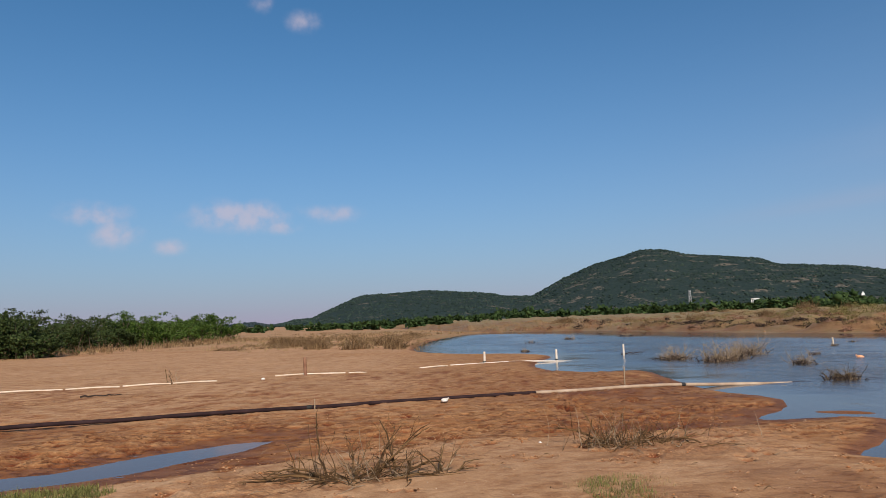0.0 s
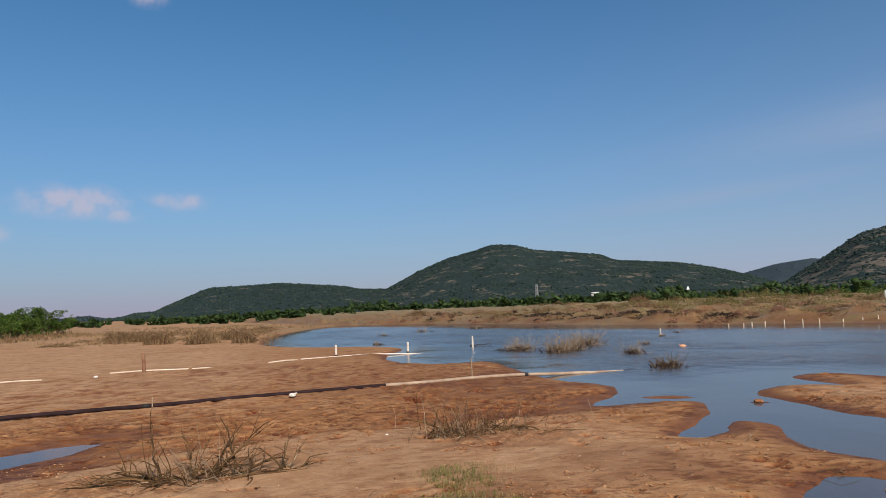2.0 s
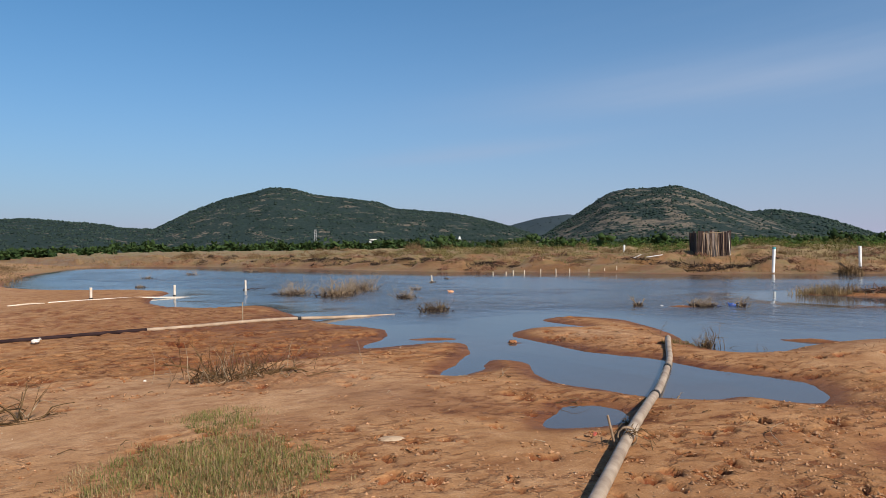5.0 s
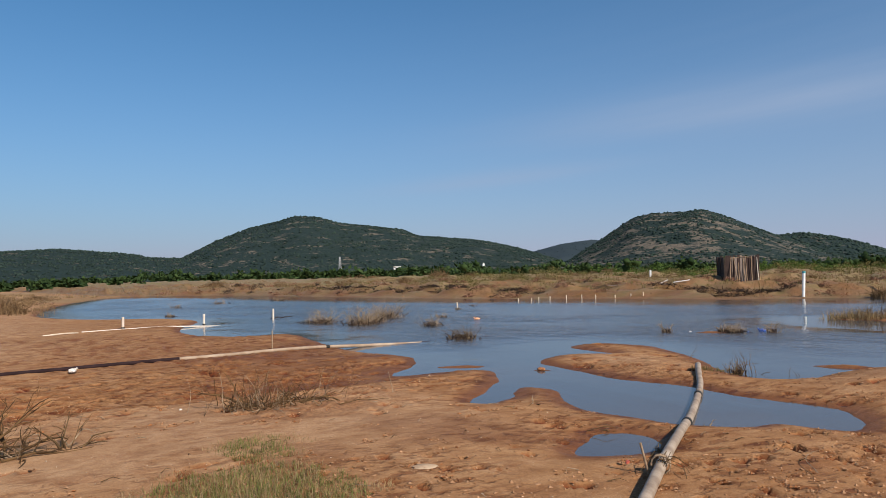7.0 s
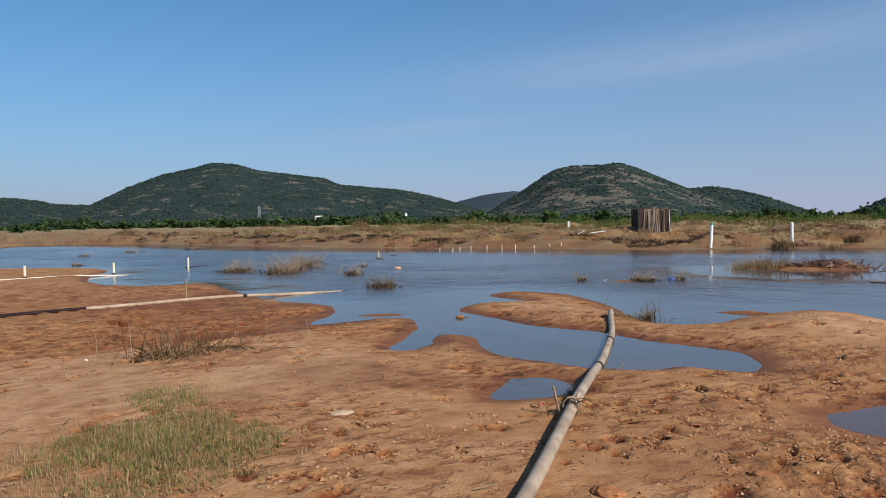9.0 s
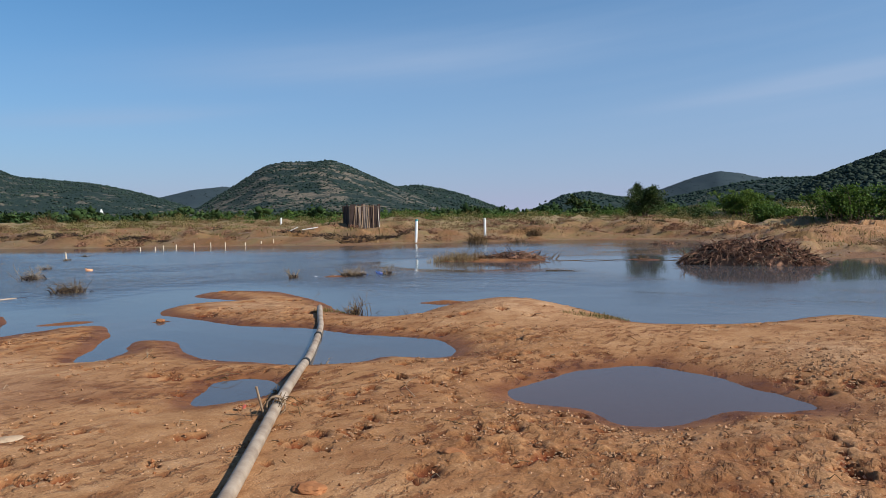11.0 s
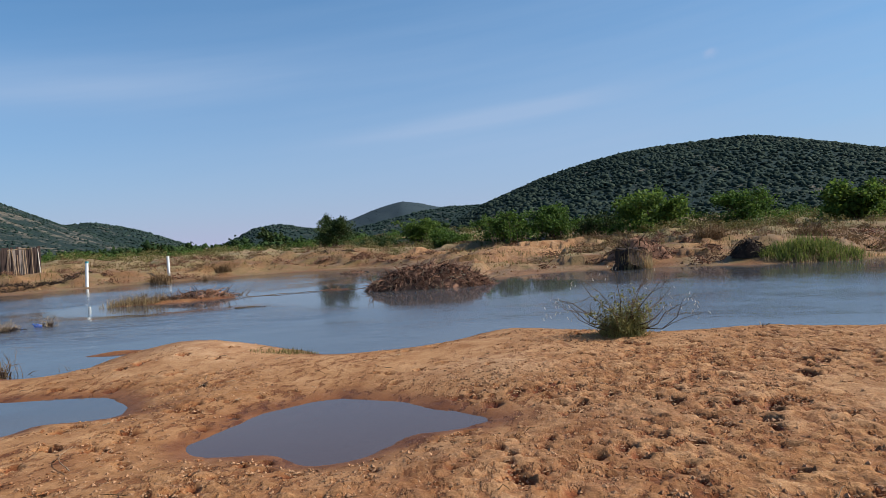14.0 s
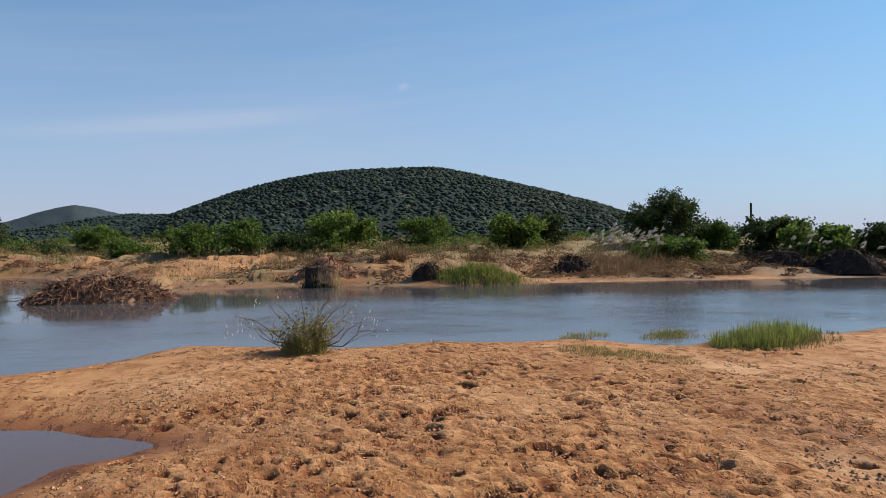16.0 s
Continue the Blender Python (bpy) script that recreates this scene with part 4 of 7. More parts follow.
THORN_LEAF = leaf_material("thorn_leaves", (0.028, 0.060, 0.012), (0.13, 0.215, 0.040), 0.8, 0.35)
DARK_LEAF = leaf_material("dark_leaves", (0.024, 0.042, 0.014), (0.075, 0.11, 0.032), 0.8, 0.25)
LIGHT_LEAF = leaf_material("bright_leaves", (0.040, 0.080, 0.015), (0.175, 0.255, 0.050), 0.8, 0.4)
SHRUB_LEAF = leaf_material("shrub_leaves", (0.13, 0.13, 0.045), (0.33, 0.30, 0.115), 3.0, 0.35)
PLUME = leaf_material("white_plumes", (0.55, 0.50, 0.42), (0.76, 0.71, 0.63), 1.0, 0.4)
BARK = simple("bark", (0.07, 0.05, 0.035), (0.16, 0.12, 0.085), 6.0, 0.95, 0.2, 0.01)
ROOT = simple("dead_roots", (0.13, 0.060, 0.036), (0.32, 0.175, 0.11), 3.0, 0.95, 0.2, 0.01, vary=0.45)
ROOT_DARK = simple("dark_dead_roots", (0.014, 0.010, 0.009), (0.055, 0.036, 0.028), 3.0, 0.95, 0.2, 0.01, vary=0.45)


def blades(m, bx, by, bz, tall, wide, lean, rng, bend=0.5):
    """Grass blades of two segments at the given feet."""
    n = len(bx)
    a = rng.uniform(0, 6.283, n)
    tilt = np.abs(rng.normal(0, lean, n))
    dx, dy = np.cos(a) * np.sin(tilt), np.sin(a) * np.sin(tilt)
    b = a + rng.normal(1.57, 0.5, n)
    wx, wy = np.cos(b) * wide * 0.5, np.sin(b) * wide * 0.5
    h = tall * np.ones(n)
    foot = np.stack([bx, by, bz], -1)
    side = np.stack([wx, wy, np.zeros(n)], -1)
    mid = foot + np.stack([dx * h * 0.5, dy * h * 0.5, np.cos(tilt) * h * 0.55], -1)
    tip = foot + np.stack([dx * h * (1 + bend), dy * h * (1 + bend), np.cos(tilt) * h * (1 - 0.35 * bend * np.sin(tilt) * 2)], -1)
    m.quads(np.stack([foot - side, foot + side, mid + side * 0.7, mid - side * 0.7], 1))
    m.quads(np.stack([mid - side * 0.7, mid + side * 0.7, tip], 1))


def zs(x, y):
    _, w, f = plan(x, y)
    return height(x, y, w, f)[0]


def grass_patch(name, cx, cy, rx, ry, n, tall, wide, lean, mat, label, az=0.0, seed=1, low=None, kind="stuff", category="grass", power=0.5, edge=0.5):
    """A patch of grass on an oval of ground; taller and denser towards its middle."""
    rng = np.random.default_rng(seed)
    r = rng.random(n) ** power
    t = rng.uniform(0, 6.283, n)
    u, w = r * np.cos(t) * rx, r * np.sin(t) * ry
    keep = fbm(u * 3 + seed, w * 3, 3, seed, 0.7) > -0.10 - 0.45 * (1 - r)
    u, w, r = u[keep], w[keep], r[keep]
    ca, sa = math.cos(radians(az)), math.sin(radians(az))
    x, y = cx + u * ca + w * sa, cy - u * sa + w * ca
    z = zs(x, y) if low is None else np.maximum(zs(x, y), low - 0.05)
    m = Mesher()
    m_tall = tall * rng.uniform(0.45, 1.0, len(x)) * (1 - edge * r)
    blades(m, x, y, z - 0.01, m_tall, wide, lean, rng)
    return tagged(part(name, m, mat), label, category, kind=kind)


def reed_clump(cx, cy, w, h, n, label, seed, mat):
    """A tuft of dead reeds standing in the water, with a few bent stalks."""
    rng = np.random.default_rng(seed)
    base = thing("reed_clump", label, "reeds", pose(cx, cy, 0), "reeds in the river")
    m = Mesher()
    n = n * 3 // 2
    t, r = rng.uniform(0, 6.283, n), rng.random(n) ** 0.9 * w * 0.40
    x, y = np.cos(t) * r, np.sin(t) * r * 0.7
    blades(m, x, y, np.full(n, WL - 0.08), h * rng.uniform(0.25, 1.0, n), 0.006 + 0.004 * h, 0.9, rng, 0.6)
    tagged(part("foliage", m, mat, base), kind="stuff")
    m = Mesher()
    for _ in range(max(6, n // 6)):
        a, q = rng.uniform(0, 6.283), rng.uniform(0, w * 0.35)
        p = Vector((math.cos(a) * q, math.sin(a) * q, WL - 0.06))
        d = Vector((rng.normal(0, 0.75), rng.normal(0, 0.75), 1)).normalized()
        twig_tree(m, p, d, h * rng.uniform(0.7, 1.25), 0.011, rng, 1, 0.0, 3)
    tagged(part("dead_stalk", m, TWIG_PALE if seed % 2 else TWIG, base), kind="stuff")
    m = Mesher()
    for _ in range(10 + n // 5):
        a, q = rng.uniform(0, 6.283), rng.uniform(0, w * 0.42)
        p = Vector((math.cos(a) * q, math.sin(a) * q, WL - 0.03))
        e = p + Vector((rng.normal(0, 0.12) * w, rng.normal(0, 0.12) * w, rng.uniform(0.03, 0.35 * h)))
        m.tube([p, p.lerp(e, 0.5) + Vector((0, 0, 0.05)), e], [0.014, 0.012, 0.006], 5)
    tagged(part("dark_stalk", m, ROOT_DARK, base, "dark short stalks at the waterline"), kind="stuff")
    return base


def twig_tree(m, p, d, length, r, rng, level, droop=0.0, kids=3):
    """A branching, kinked twig."""
    pts, rad = [p], [r]
    n = 4
    q, e = p.copy(), d.copy()
    for i in range(n):
        e = (e + Vector((rng.normal(0, 0.33), rng.normal(0, 0.33), rng.normal(0, 0.25) - droop))).normalized()
        q = q + e * length / n
        pts.append(q.copy())
        rad.append(r * (1 - 0.75 * (i + 1) / n))
    m.tube(pts, rad, 4 if r < 0.012 else 5, caps=False)
    if level > 0:
        for k in range(kids):
            i = int(rng.integers(1, n))
            e2 = (e + Vector((rng.normal(0, 0.7), rng.normal(0, 0.7), rng.normal(0.15, 0.4)))).normalized()
            twig_tree(m, pts[i].copy(), e2, length * rng.uniform(0.35, 0.65), rad[i] * 0.7, rng, level - 1, droop, kids)


def arching_branch(m, p, d, length, r, rng, droop, side, twig=0.35):
    """One long branch that bends over, with short side twigs."""
    n = 8
    pts, rad, q, e = [p], [r], p.copy(), d.copy()
    for i in range(n):
        e = (e + Vector((rng.normal(0, 0.14), rng.normal(0, 0.14), rng.normal(0, 0.10) - droop * (i + 1) / n))).normalized()
        q = q + e * length / n
        q.z = max(q.z, 0.012)
        pts.append(q.copy())
        rad.append(r * (1 - 0.72 * (i + 1) / n))
    m.tube(pts, rad, 5, caps=False)
    for _ in range(side):
        i = int(rng.integers(2, n))
        e2 = ((pts[i + 1] - pts[i - 1]).normalized() + Vector((rng.normal(0, 0.55), rng.normal(0, 0.55), rng.normal(0.3, 0.45)))).normalized()
        twig_tree(m, pts[i].copy(), e2, length * twig * rng.uniform(0.4, 1.1), rad[i] * 0.62, rng, 1, 0.0, 2)


def tangled_bush(cx, cy, arms, low, upright, h, label, seed):
    """A dead bush: long arching arms (direction, length, rise), a low tangle and thin upright shoots."""
    rng = np.random.default_rng(seed)
    base = thing("dead_bush", label, "bush", pose(cx, cy, ground_z(cx, cy)), "dead bushes on the sand")
    stem, fine, straw = Mesher(), Mesher(), Mesher()
    for deg, length, rise, droop, x0 in arms:
        a = radians(deg)
        d = Vector((math.cos(a), math.sin(a), rise)).normalized()
        arching_branch(stem, Vector((x0 + rng.normal(0, 0.05), rng.normal(0, 0.08), -0.03)), d, length, rng.uniform(0.012, 0.02), rng, droop, 5)
    for i in range(low):
        a, q = rng.uniform(0, 6.283), rng.random() ** 0.7
        p = Vector((math.cos(a) * q * 0.62, math.sin(a) * q * 0.34, -0.02))
        d = Vector((rng.normal(0, 0.9), rng.normal(0, 0.7), rng.uniform(0.1, 0.9))).normalized()
        arching_branch(stem if i % 4 else fine, p, d, h * rng.uniform(0.35, 0.85), rng.uniform(0.004, 0.009), rng, 0.15, 2, 0.4)
    for i in range(upright):
        p = Vector((rng.normal(0.05, 0.42), rng.normal(0, 0.2), -0.02))
        d = Vector((rng.normal(0, 0.22), rng.normal(0, 0.2), 1)).normalized()
        arching_branch(fine if i % 3 == 0 else stem, p, d, h * rng.uniform(0.6, 1.05), rng.uniform(0.003, 0.0065), rng, -0.02, 1, 0.2)
    n = 90
    t, r = rng.uniform(0, 6.283, n), rng.random(n) ** 0.6
    blades(straw, np.cos(t) * r * 0.7, np.sin(t) * r * 0.4, np.full(n, -0.02), h * rng.uniform(0.15, 0.5, n), 0.005, 0.8, rng, 0.6)
    tagged(part("brushwood", stem, BUSH_WOOD, base), kind="stuff")
    tagged(part("bleached_brushwood", fine, TWIG_PALE, base, "bleached pale twigs"), kind="stuff")
    tagged(part("litter", straw, BROWN_GRASS, base), kind="stuff")
    return base


BUSH_WOOD = simple("dead_bush_wood", (0.042, 0.023, 0.010), (0.15, 0.085, 0.036), 9.0, 0.9, 0.2, 0.002, vary=0.45)


def dead_bush(cx, cy, w, h, stems, label, seed, spread=1.0, group=""):
    rng = np.random.default_rng(seed)
    z = ground_z(cx, cy)
    base = thing("dead_bush", label, "bush", pose(cx, cy, z), group)
    stem, fine, straw = Mesher(), Mesher(), Mesher()
    for i in range(stems):
        a, q = rng.uniform(0, 6.283), rng.random() ** 0.6 * w * 0.42
        p = Vector((math.cos(a) * q, math.sin(a) * q * 0.7, -0.03))
        d = Vector((math.cos(a) * spread * rng.uniform(-0.4, 1.8), math.sin(a) * spread * rng.uniform(-0.4, 1.6), rng.uniform(0.15, 1.3))).normalized()
        twig_tree(stem if i % 5 else fine, p, d, h * rng.uniform(0.55, 1.15), rng.uniform(0.005, 0.014), rng, 2 if i % 3 else 1, 0.03, 2)
    n = stems
    t, r = rng.uniform(0, 6.283, n), rng.random(n) ** 0.6 * w * 0.42
    blades(straw, np.cos(t) * r, np.sin(t) * r * 0.7, np.full(n, -0.02), h * rng.uniform(0.1, 0.3, n), 0.005, 1.0, rng, 0.6)
    tagged(part("brushwood", stem, TWIG, base), kind="stuff")
    tagged(part("bleached_brushwood", fine, TWIG_PALE, base, "bleached pale twigs"), kind="stuff")
    tagged(part("litter", straw, BROWN_GRASS, base), kind="stuff")
    return base


def thorn_fronds(name, cx, cy, w, h, label, seed, mat, group, fronds=46):
    """A spreading thorn bush: arching limbs carrying flat sprays of feathery leaves."""
    rng = np.random.default_rng(seed)
    ob = thing(name, label, "bush", pose(cx, cy, ground_z(cx, cy) - 0.1), group)
    limbs, crown = Mesher(), Mesher()
    cent = []
    lobes = [(-0.3, rng.uniform(0.55, 1.0)), (-0.08, rng.uniform(0.7, 1.15)), (0.12, rng.uniform(0.8, 1.2)), (0.32, rng.uniform(0.5, 0.9))]
    for i in range(fronds):
        a = rng.uniform(0, 6.283)
        sx, top = lobes[i % 4]
        x0 = Vector((sx * w + rng.normal(0, 0.05) * w, rng.normal(0, 0.12) * w, 0))
        reach, rise = w * rng.uniform(0.10, 0.26), h * top * rng.uniform(0.55, 1.05) ** 0.8
        side = Vector((-math.sin(a), math.cos(a), 0))
        pts = []
        for k in range(7):
            u = k / 6
            pts.append(x0 + Vector((math.cos(a) * reach * u ** 1.3, math.sin(a) * reach * u ** 1.3, rise * (1.75 * u - 0.85 * u * u) / 0.9)))
        limbs.tube(pts, [0.03, 0.026, 0.022, 0.018, 0.014, 0.01, 0.005], 4, caps=False)
        for k in range(2, 7):
            for _ in range(4):
                u = rng.uniform(-1, 1)
                cent.append((pts[k] + side * u * 0.11 * w * (1.15 - 0.1 * k) + Vector((rng.normal(0, 0.18), rng.normal(0, 0.18), rng.normal(-0.05, 0.10) - abs(u) * 0.12)))[:])
    leaf_crown(crown, cent, 0.20, 11, 0.16, rng, 0.35)
    skirt = [(rng.normal(0, 0.24) * w, rng.normal(0, 0.2) * w, h * rng.uniform(0.04, 0.45)) for _ in range(130)]
    leaf_crown(crown, skirt, 0.42, 13, 0.20, rng, 0.5)
    tagged(part("branchwork", limbs, BARK, ob), kind="stuff")
    part("crown", crown, mat, ob)
    return ob


def leaf_crown(m, centres, radius, per, leaf, rng, flat=0.7):
    """Clusters of small pointed leaves."""
    n = len(centres) * per
    c = np.repeat(np.asarray(centres), per, 0)
    off = rng.normal(0, 0.5, (n, 3)) * radius
    off[:, 2] *= flat
    p = c + off
    a, t = rng.uniform(0, 6.283, n), rng.normal(0, 0.7, n)
    d = np.stack([np.cos(a) * np.cos(t), np.sin(a) * np.cos(t), np.sin(t)], -1)
    up = np.stack([rng.normal(0, 0.6, n), rng.normal(0, 0.6, n), np.ones(n)], -1)
    s = np.cross(d, up)
    s /= np.linalg.norm(s, axis=1, keepdims=True) + 1e-9
    L = (leaf * rng.uniform(0.6, 1.4, n))[:, None]
    m.quads(np.stack([p, p + d * L * 0.5 + s * L * 0.36, p + d * L, p + d * L * 0.5 - s * L * 0.36], 1))


def tree(name, cx, cy, base_z, w, h, label, category, mat, seed, clusters=70, per=34, leaf=0.16, clear=0.12, lobes=5, group="", lift=0.6):
    """A bush or small tree: forked trunk, limbs and a crown of leaf clusters gathered in uneven lobes."""
    rng = np.random.default_rng(seed)
    ob = thing(name, label, category, pose(cx, cy, base_z), group)
    trunk, crown = Mesher(), Mesher()
    cent = []
    for k in range(lobes):
        a = 6.283 * (k + rng.uniform(-0.3, 0.3)) / lobes
        q = rng.uniform(0.12, 0.36) * w
        c = Vector((math.cos(a) * q, math.sin(a) * q, h * rng.uniform(clear + 0.3, 0.80)))
        rr = Vector((w * rng.uniform(0.16, 0.27), w * rng.uniform(0.16, 0.27), h * rng.uniform(0.16, 0.25)))
        mid = Vector((c.x * 0.35, c.y * 0.35, c.z * 0.5)) + Vector((rng.normal(0, 0.08), rng.normal(0, 0.08), 0))
        trunk.tube([Vector((c.x * 0.05, c.y * 0.05, -0.2)), mid, c], [0.035 * h ** 0.8, 0.022 * h ** 0.8, 0.008 * h ** 0.8], 6)
        for _ in range(4):
            e = c + Vector((rng.normal(0, 0.6) * rr.x, rng.normal(0, 0.6) * rr.y, rng.normal(0, 0.6) * rr.z))
            trunk.tube([mid.lerp(c, 0.6), mid.lerp(e, 0.8), e], [0.012 * h ** 0.8, 0.008 * h ** 0.8, 0.004], 4)
        for _ in range(max(4, clusters // lobes)):
            v = Vector(rng.normal(0, 1, 3)).normalized() * rng.uniform(0.35, 1.08)
            p = Vector((c.x + v.x * rr.x, c.y + v.y * rr.y, max(h * clear, c.z + v.z * rr.z)))
            cent.append(p[:])
        # skirt of lower growth
        if clear < 0.15:
            for _ in range(max(3, clusters // lobes // 3)):
                cent.append((c.x * 1.1 + rng.normal(0, 0.12) * w, c.y * 1.1 + rng.normal(0, 0.12) * w, h * rng.uniform(0.08, 0.4)))
    # a few shoots that stand out of the outline
    for _ in range(lobes * 2):
        c = Vector(cent[int(rng.integers(len(cent)))])
        o = Vector((c.x, c.y, c.z - h * 0.4)).normalized()
        for k in range(4):
            cent.append((c + o * (0.10 * k * h * lift))[:])
    leaf_crown(crown, cent, 0.05 * w + 0.14, per, leaf, rng)
    part("trunk", trunk, BARK, ob)
    part("crown", crown, mat, ob)
    return ob


# thorn bushes behind the sand flat
LEFT = [(-33.5, 55.5, 8, 2.9, 1), (-31.0, 52.0, 6, 3.0, 2), (-35.5, 66, 9, 3.1, 3), (-37.5, 77, 10, 3.5, 4), (-33.0, 80, 9, 3.3, 5), (-38, 93, 10, 3.3, 6), (-34.0, 91, 9, 3.0, 7), (-32.0, 99, 8, 3.6, 8), (-42, 66, 11, 3.4, 9)]
for x, y, w, h, k in LEFT:
    thorn_fronds("thorn_bush", x, y, w, h, "spreading green thorn bush on dry grass", 100 + k, DARK_LEAF if k in (1, 2, 3, 4, 9) else THORN_LEAF, "thorn bushes by the sand", 60)
tree("small_tree", -33.6, 51.2, ground_z(-33.6, 51.2), 3.2, 3.6, "dark small tree among thorn bushes", "tree", DARK_LEAF, 120, 50, 30, 0.2, 0.4, 5)

# bushes and trees along the far bank
FAR = [
    ("thorn_bush", 73.2, 17.1, 5.0, 2.4, "light green bush on the far bank", "bush", LIGHT_LEAF, 1),
    ("small_tree", 70.5, 25.6, 4.2, 3.2, "upright bushy tree with dark foliage", "tree", DARK_LEAF, 2),
    ("thorn_bush", 62.0, 7.2, 6.2, 2.7, "feathery green thorn bush on the far bank", "bush", THORN_LEAF, 3),
    ("thorn_bush", 64.0, 3.2, 5.6, 2.6, "feathery green thorn bush on the far bank", "bush", THORN_LEAF, 4),
    ("thorn_bush", 63.0, -0.6, 5.2, 1.7, "low flat-topped green thorn bush", "bush", DARK_LEAF, 5),
    ("leafy_bush", 58.1, -4.4, 6.4, 3.2, "rounded leafy bush with bright top", "bush", LIGHT_LEAF, 6),
    ("leafy_bush", 57.2, -10.8, 5.0, 3.0, "rounded green bush beside dry brush", "bush", THORN_LEAF, 7),
    ("leafy_bush", 53.5, -17.3, 4.6, 2.8, "green bush on the far bank", "bush", LIGHT_LEAF, 8),
    ("small_tree", 58.4, -21.5, 3.6, 3.1, "small dark tree on the far bank", "tree", DARK_LEAF, 9),
    ("broad_tree", 51.0, -28.1, 6.0, 4.6, "tall dark leafy tree on the far bank", "tree", DARK_LEAF, 10),
    ("leafy_bush", 49.0, -31.2, 4.2, 2.8, "green bush leaning out beside the tree", "bush", THORN_LEAF, 11),
    ("small_tree", 42.3, -30.6, 3.8, 2.9, "dense dark green tree on the far bank", "tree", DARK_LEAF, 12),
    ("leafy_bush", 39.0, -31.7, 4.6, 2.6, "large-leaved bright green bush", "bush", LIGHT_LEAF, 13),
    ("leafy_bush", 36.8, -34.2, 3.6, 2.5, "dark green bush behind plumed grass", "bush", DARK_LEAF, 14),
    ("leafy_bush", 40.4, -23.2, 4.2, 1.7, "low olive green bush on the bank", "bush", THORN_LEAF, 15),
    ("leafy_bush", 45.5, -24.5, 4.0, 1.6, "low olive green bush on the bank", "bush", THORN_LEAF, 16),
    ("leafy_bush", 66.0, 13.0, 4.0, 1.6, "low green bush on the far bank", "bush", THORN_LEAF, 17),
    ("leafy_bush", 69.0, 20.5, 4.0, 1.3, "low green bush on the far bank", "bush", DARK_LEAF, 18),
    ("leafy_bush", 47.5, -35.5, 4.0, 2.2, "green bush at the end of the bank", "bush", THORN_LEAF, 19),
    ("leafy_bush", 33.0, -36.5, 5.0, 2.6, "green bush at the end of the bank", "bush", LIGHT_LEAF, 20),
]
for name, x, y, w, h, label, cat, mat, k in FAR:
    tall = name in ("small_tree", "broad_tree")
    if name == "thorn_bush":
        thorn_fronds(name, x, y, w, h, label, 200 + k, mat, "bushes on the far bank", 44)
        continue
    big = 0.24 if mat is LIGHT_LEAF else 0.17
    tree(name, x, y, ground_z(x, y) - 0.15, w, h, label, cat, mat, 200 + k, 170 if name != "broad_tree" else 520, 30, big, (0.05 if name == "broad_tree" else 0.12) if tall else 0.03, 6 if not tall else 7, "bushes on the far bank" if cat == "bush" else "")


def tree_belt(name, count, az0, az1, d0, d1, r0, r1, label, seed):
    """A far belt of trees, too many to count."""
    rng = np.random.default_rng(seed)
    a, d = np.radians(az0 + (az1 - az0) * rng.random(count) ** (0.55 if az0 < 10 else 1.0)), rng.uniform(d0, d1, count)
    x, y = d * np.sin(a), d * np.cos(a)
    z = zs(x, y)
    r = rng.uniform(r0, r1, count)
    cs, ss = [], []
    for k in range(7):
        cs.append(np.stack([x + rng.normal(0, 0.6, count) * r, y + rng.normal(0, 0.6, count) * r, z + r * rng.uniform(0.25, 1.15, count)], -1))
        ss.append(r * rng.uniform(0.16, 0.36, count))
    me = blobs_mesh(name, np.concatenate(cs), np.concatenate(ss), TREELINE, 1, 0.85, 0.4, seed)
    m = Mesher()
    c = np.concatenate(cs)
    leaf_crown(m, c, 1.5 * np.repeat(np.concatenate(ss), 16)[:, None], 16, 0.0022 * d1, rng)
    tagged(part("leafage", m, TREELINE), "outer leaves of the far trees", "trees", kind="stuff")
    return tagged(new(name, me), label, "trees", kind="stuff")


tree_belt("tree_belt", 260, 26, 72, 130, 260, 1.3, 2.4, "belt of dense green trees under the hills", 31)
tree_belt("tree_belt", 270, 2, 30, 320, 900, 1.2, 4.6, "belt of green trees under the far ridge", 32)
tree_belt("tree_belt", 200, -18, 4, 160, 420, 0.6, 1.3, "low dark green scrub at the foot of the ridge", 34)
tree_belt("tree_belt", 110, 70, 132, 110, 220, 1.2, 2.2, "green scrub belt at the foot of the hill", 33)
tree("cone_tree", 145.3, 67.0, 0.8, 6.0, 5.2, "dark dense rounded tree near a white house", "tree", DARK_LEAF, 240, 80, 30, 0.5, 0.03, 6)


def scatter_tufts(name, n, region, tall, wide, per, mat, label, seed, density):
    """Tufts of grass strewn over the plan where density(x, y, far) says so."""
    rng = np.random.default_rng(seed)
    x, y = rng.uniform(region[0], region[1], n), rng.uniform(region[2], region[3], n)
    _, w, f = plan(x, y)
    ok = rng.random(n) < density(x, y, f, w)
    x, y, w, f = x[ok], y[ok], w[ok], f[ok]
    z = height(x, y, w, f)[0]
    size = rng.uniform(0.5, 1.2, len(x))
    k = per
    bx = np.repeat(x, k) + rng.normal(0, 0.16, len(x) * k) * np.repeat(size, k)
    by = np.repeat(y, k) + rng.normal(0, 0.14, len(x) * k) * np.repeat(size, k)
    m = Mesher()
    blades(m, bx, by, np.repeat(z, k) - 0.03, tall * np.repeat(size, k) * rng.uniform(0.4, 1, len(x) * k), wide, 0.5, rng, 0.5)
    return tagged(part(name, m, mat), label, "grass", kind="stuff")


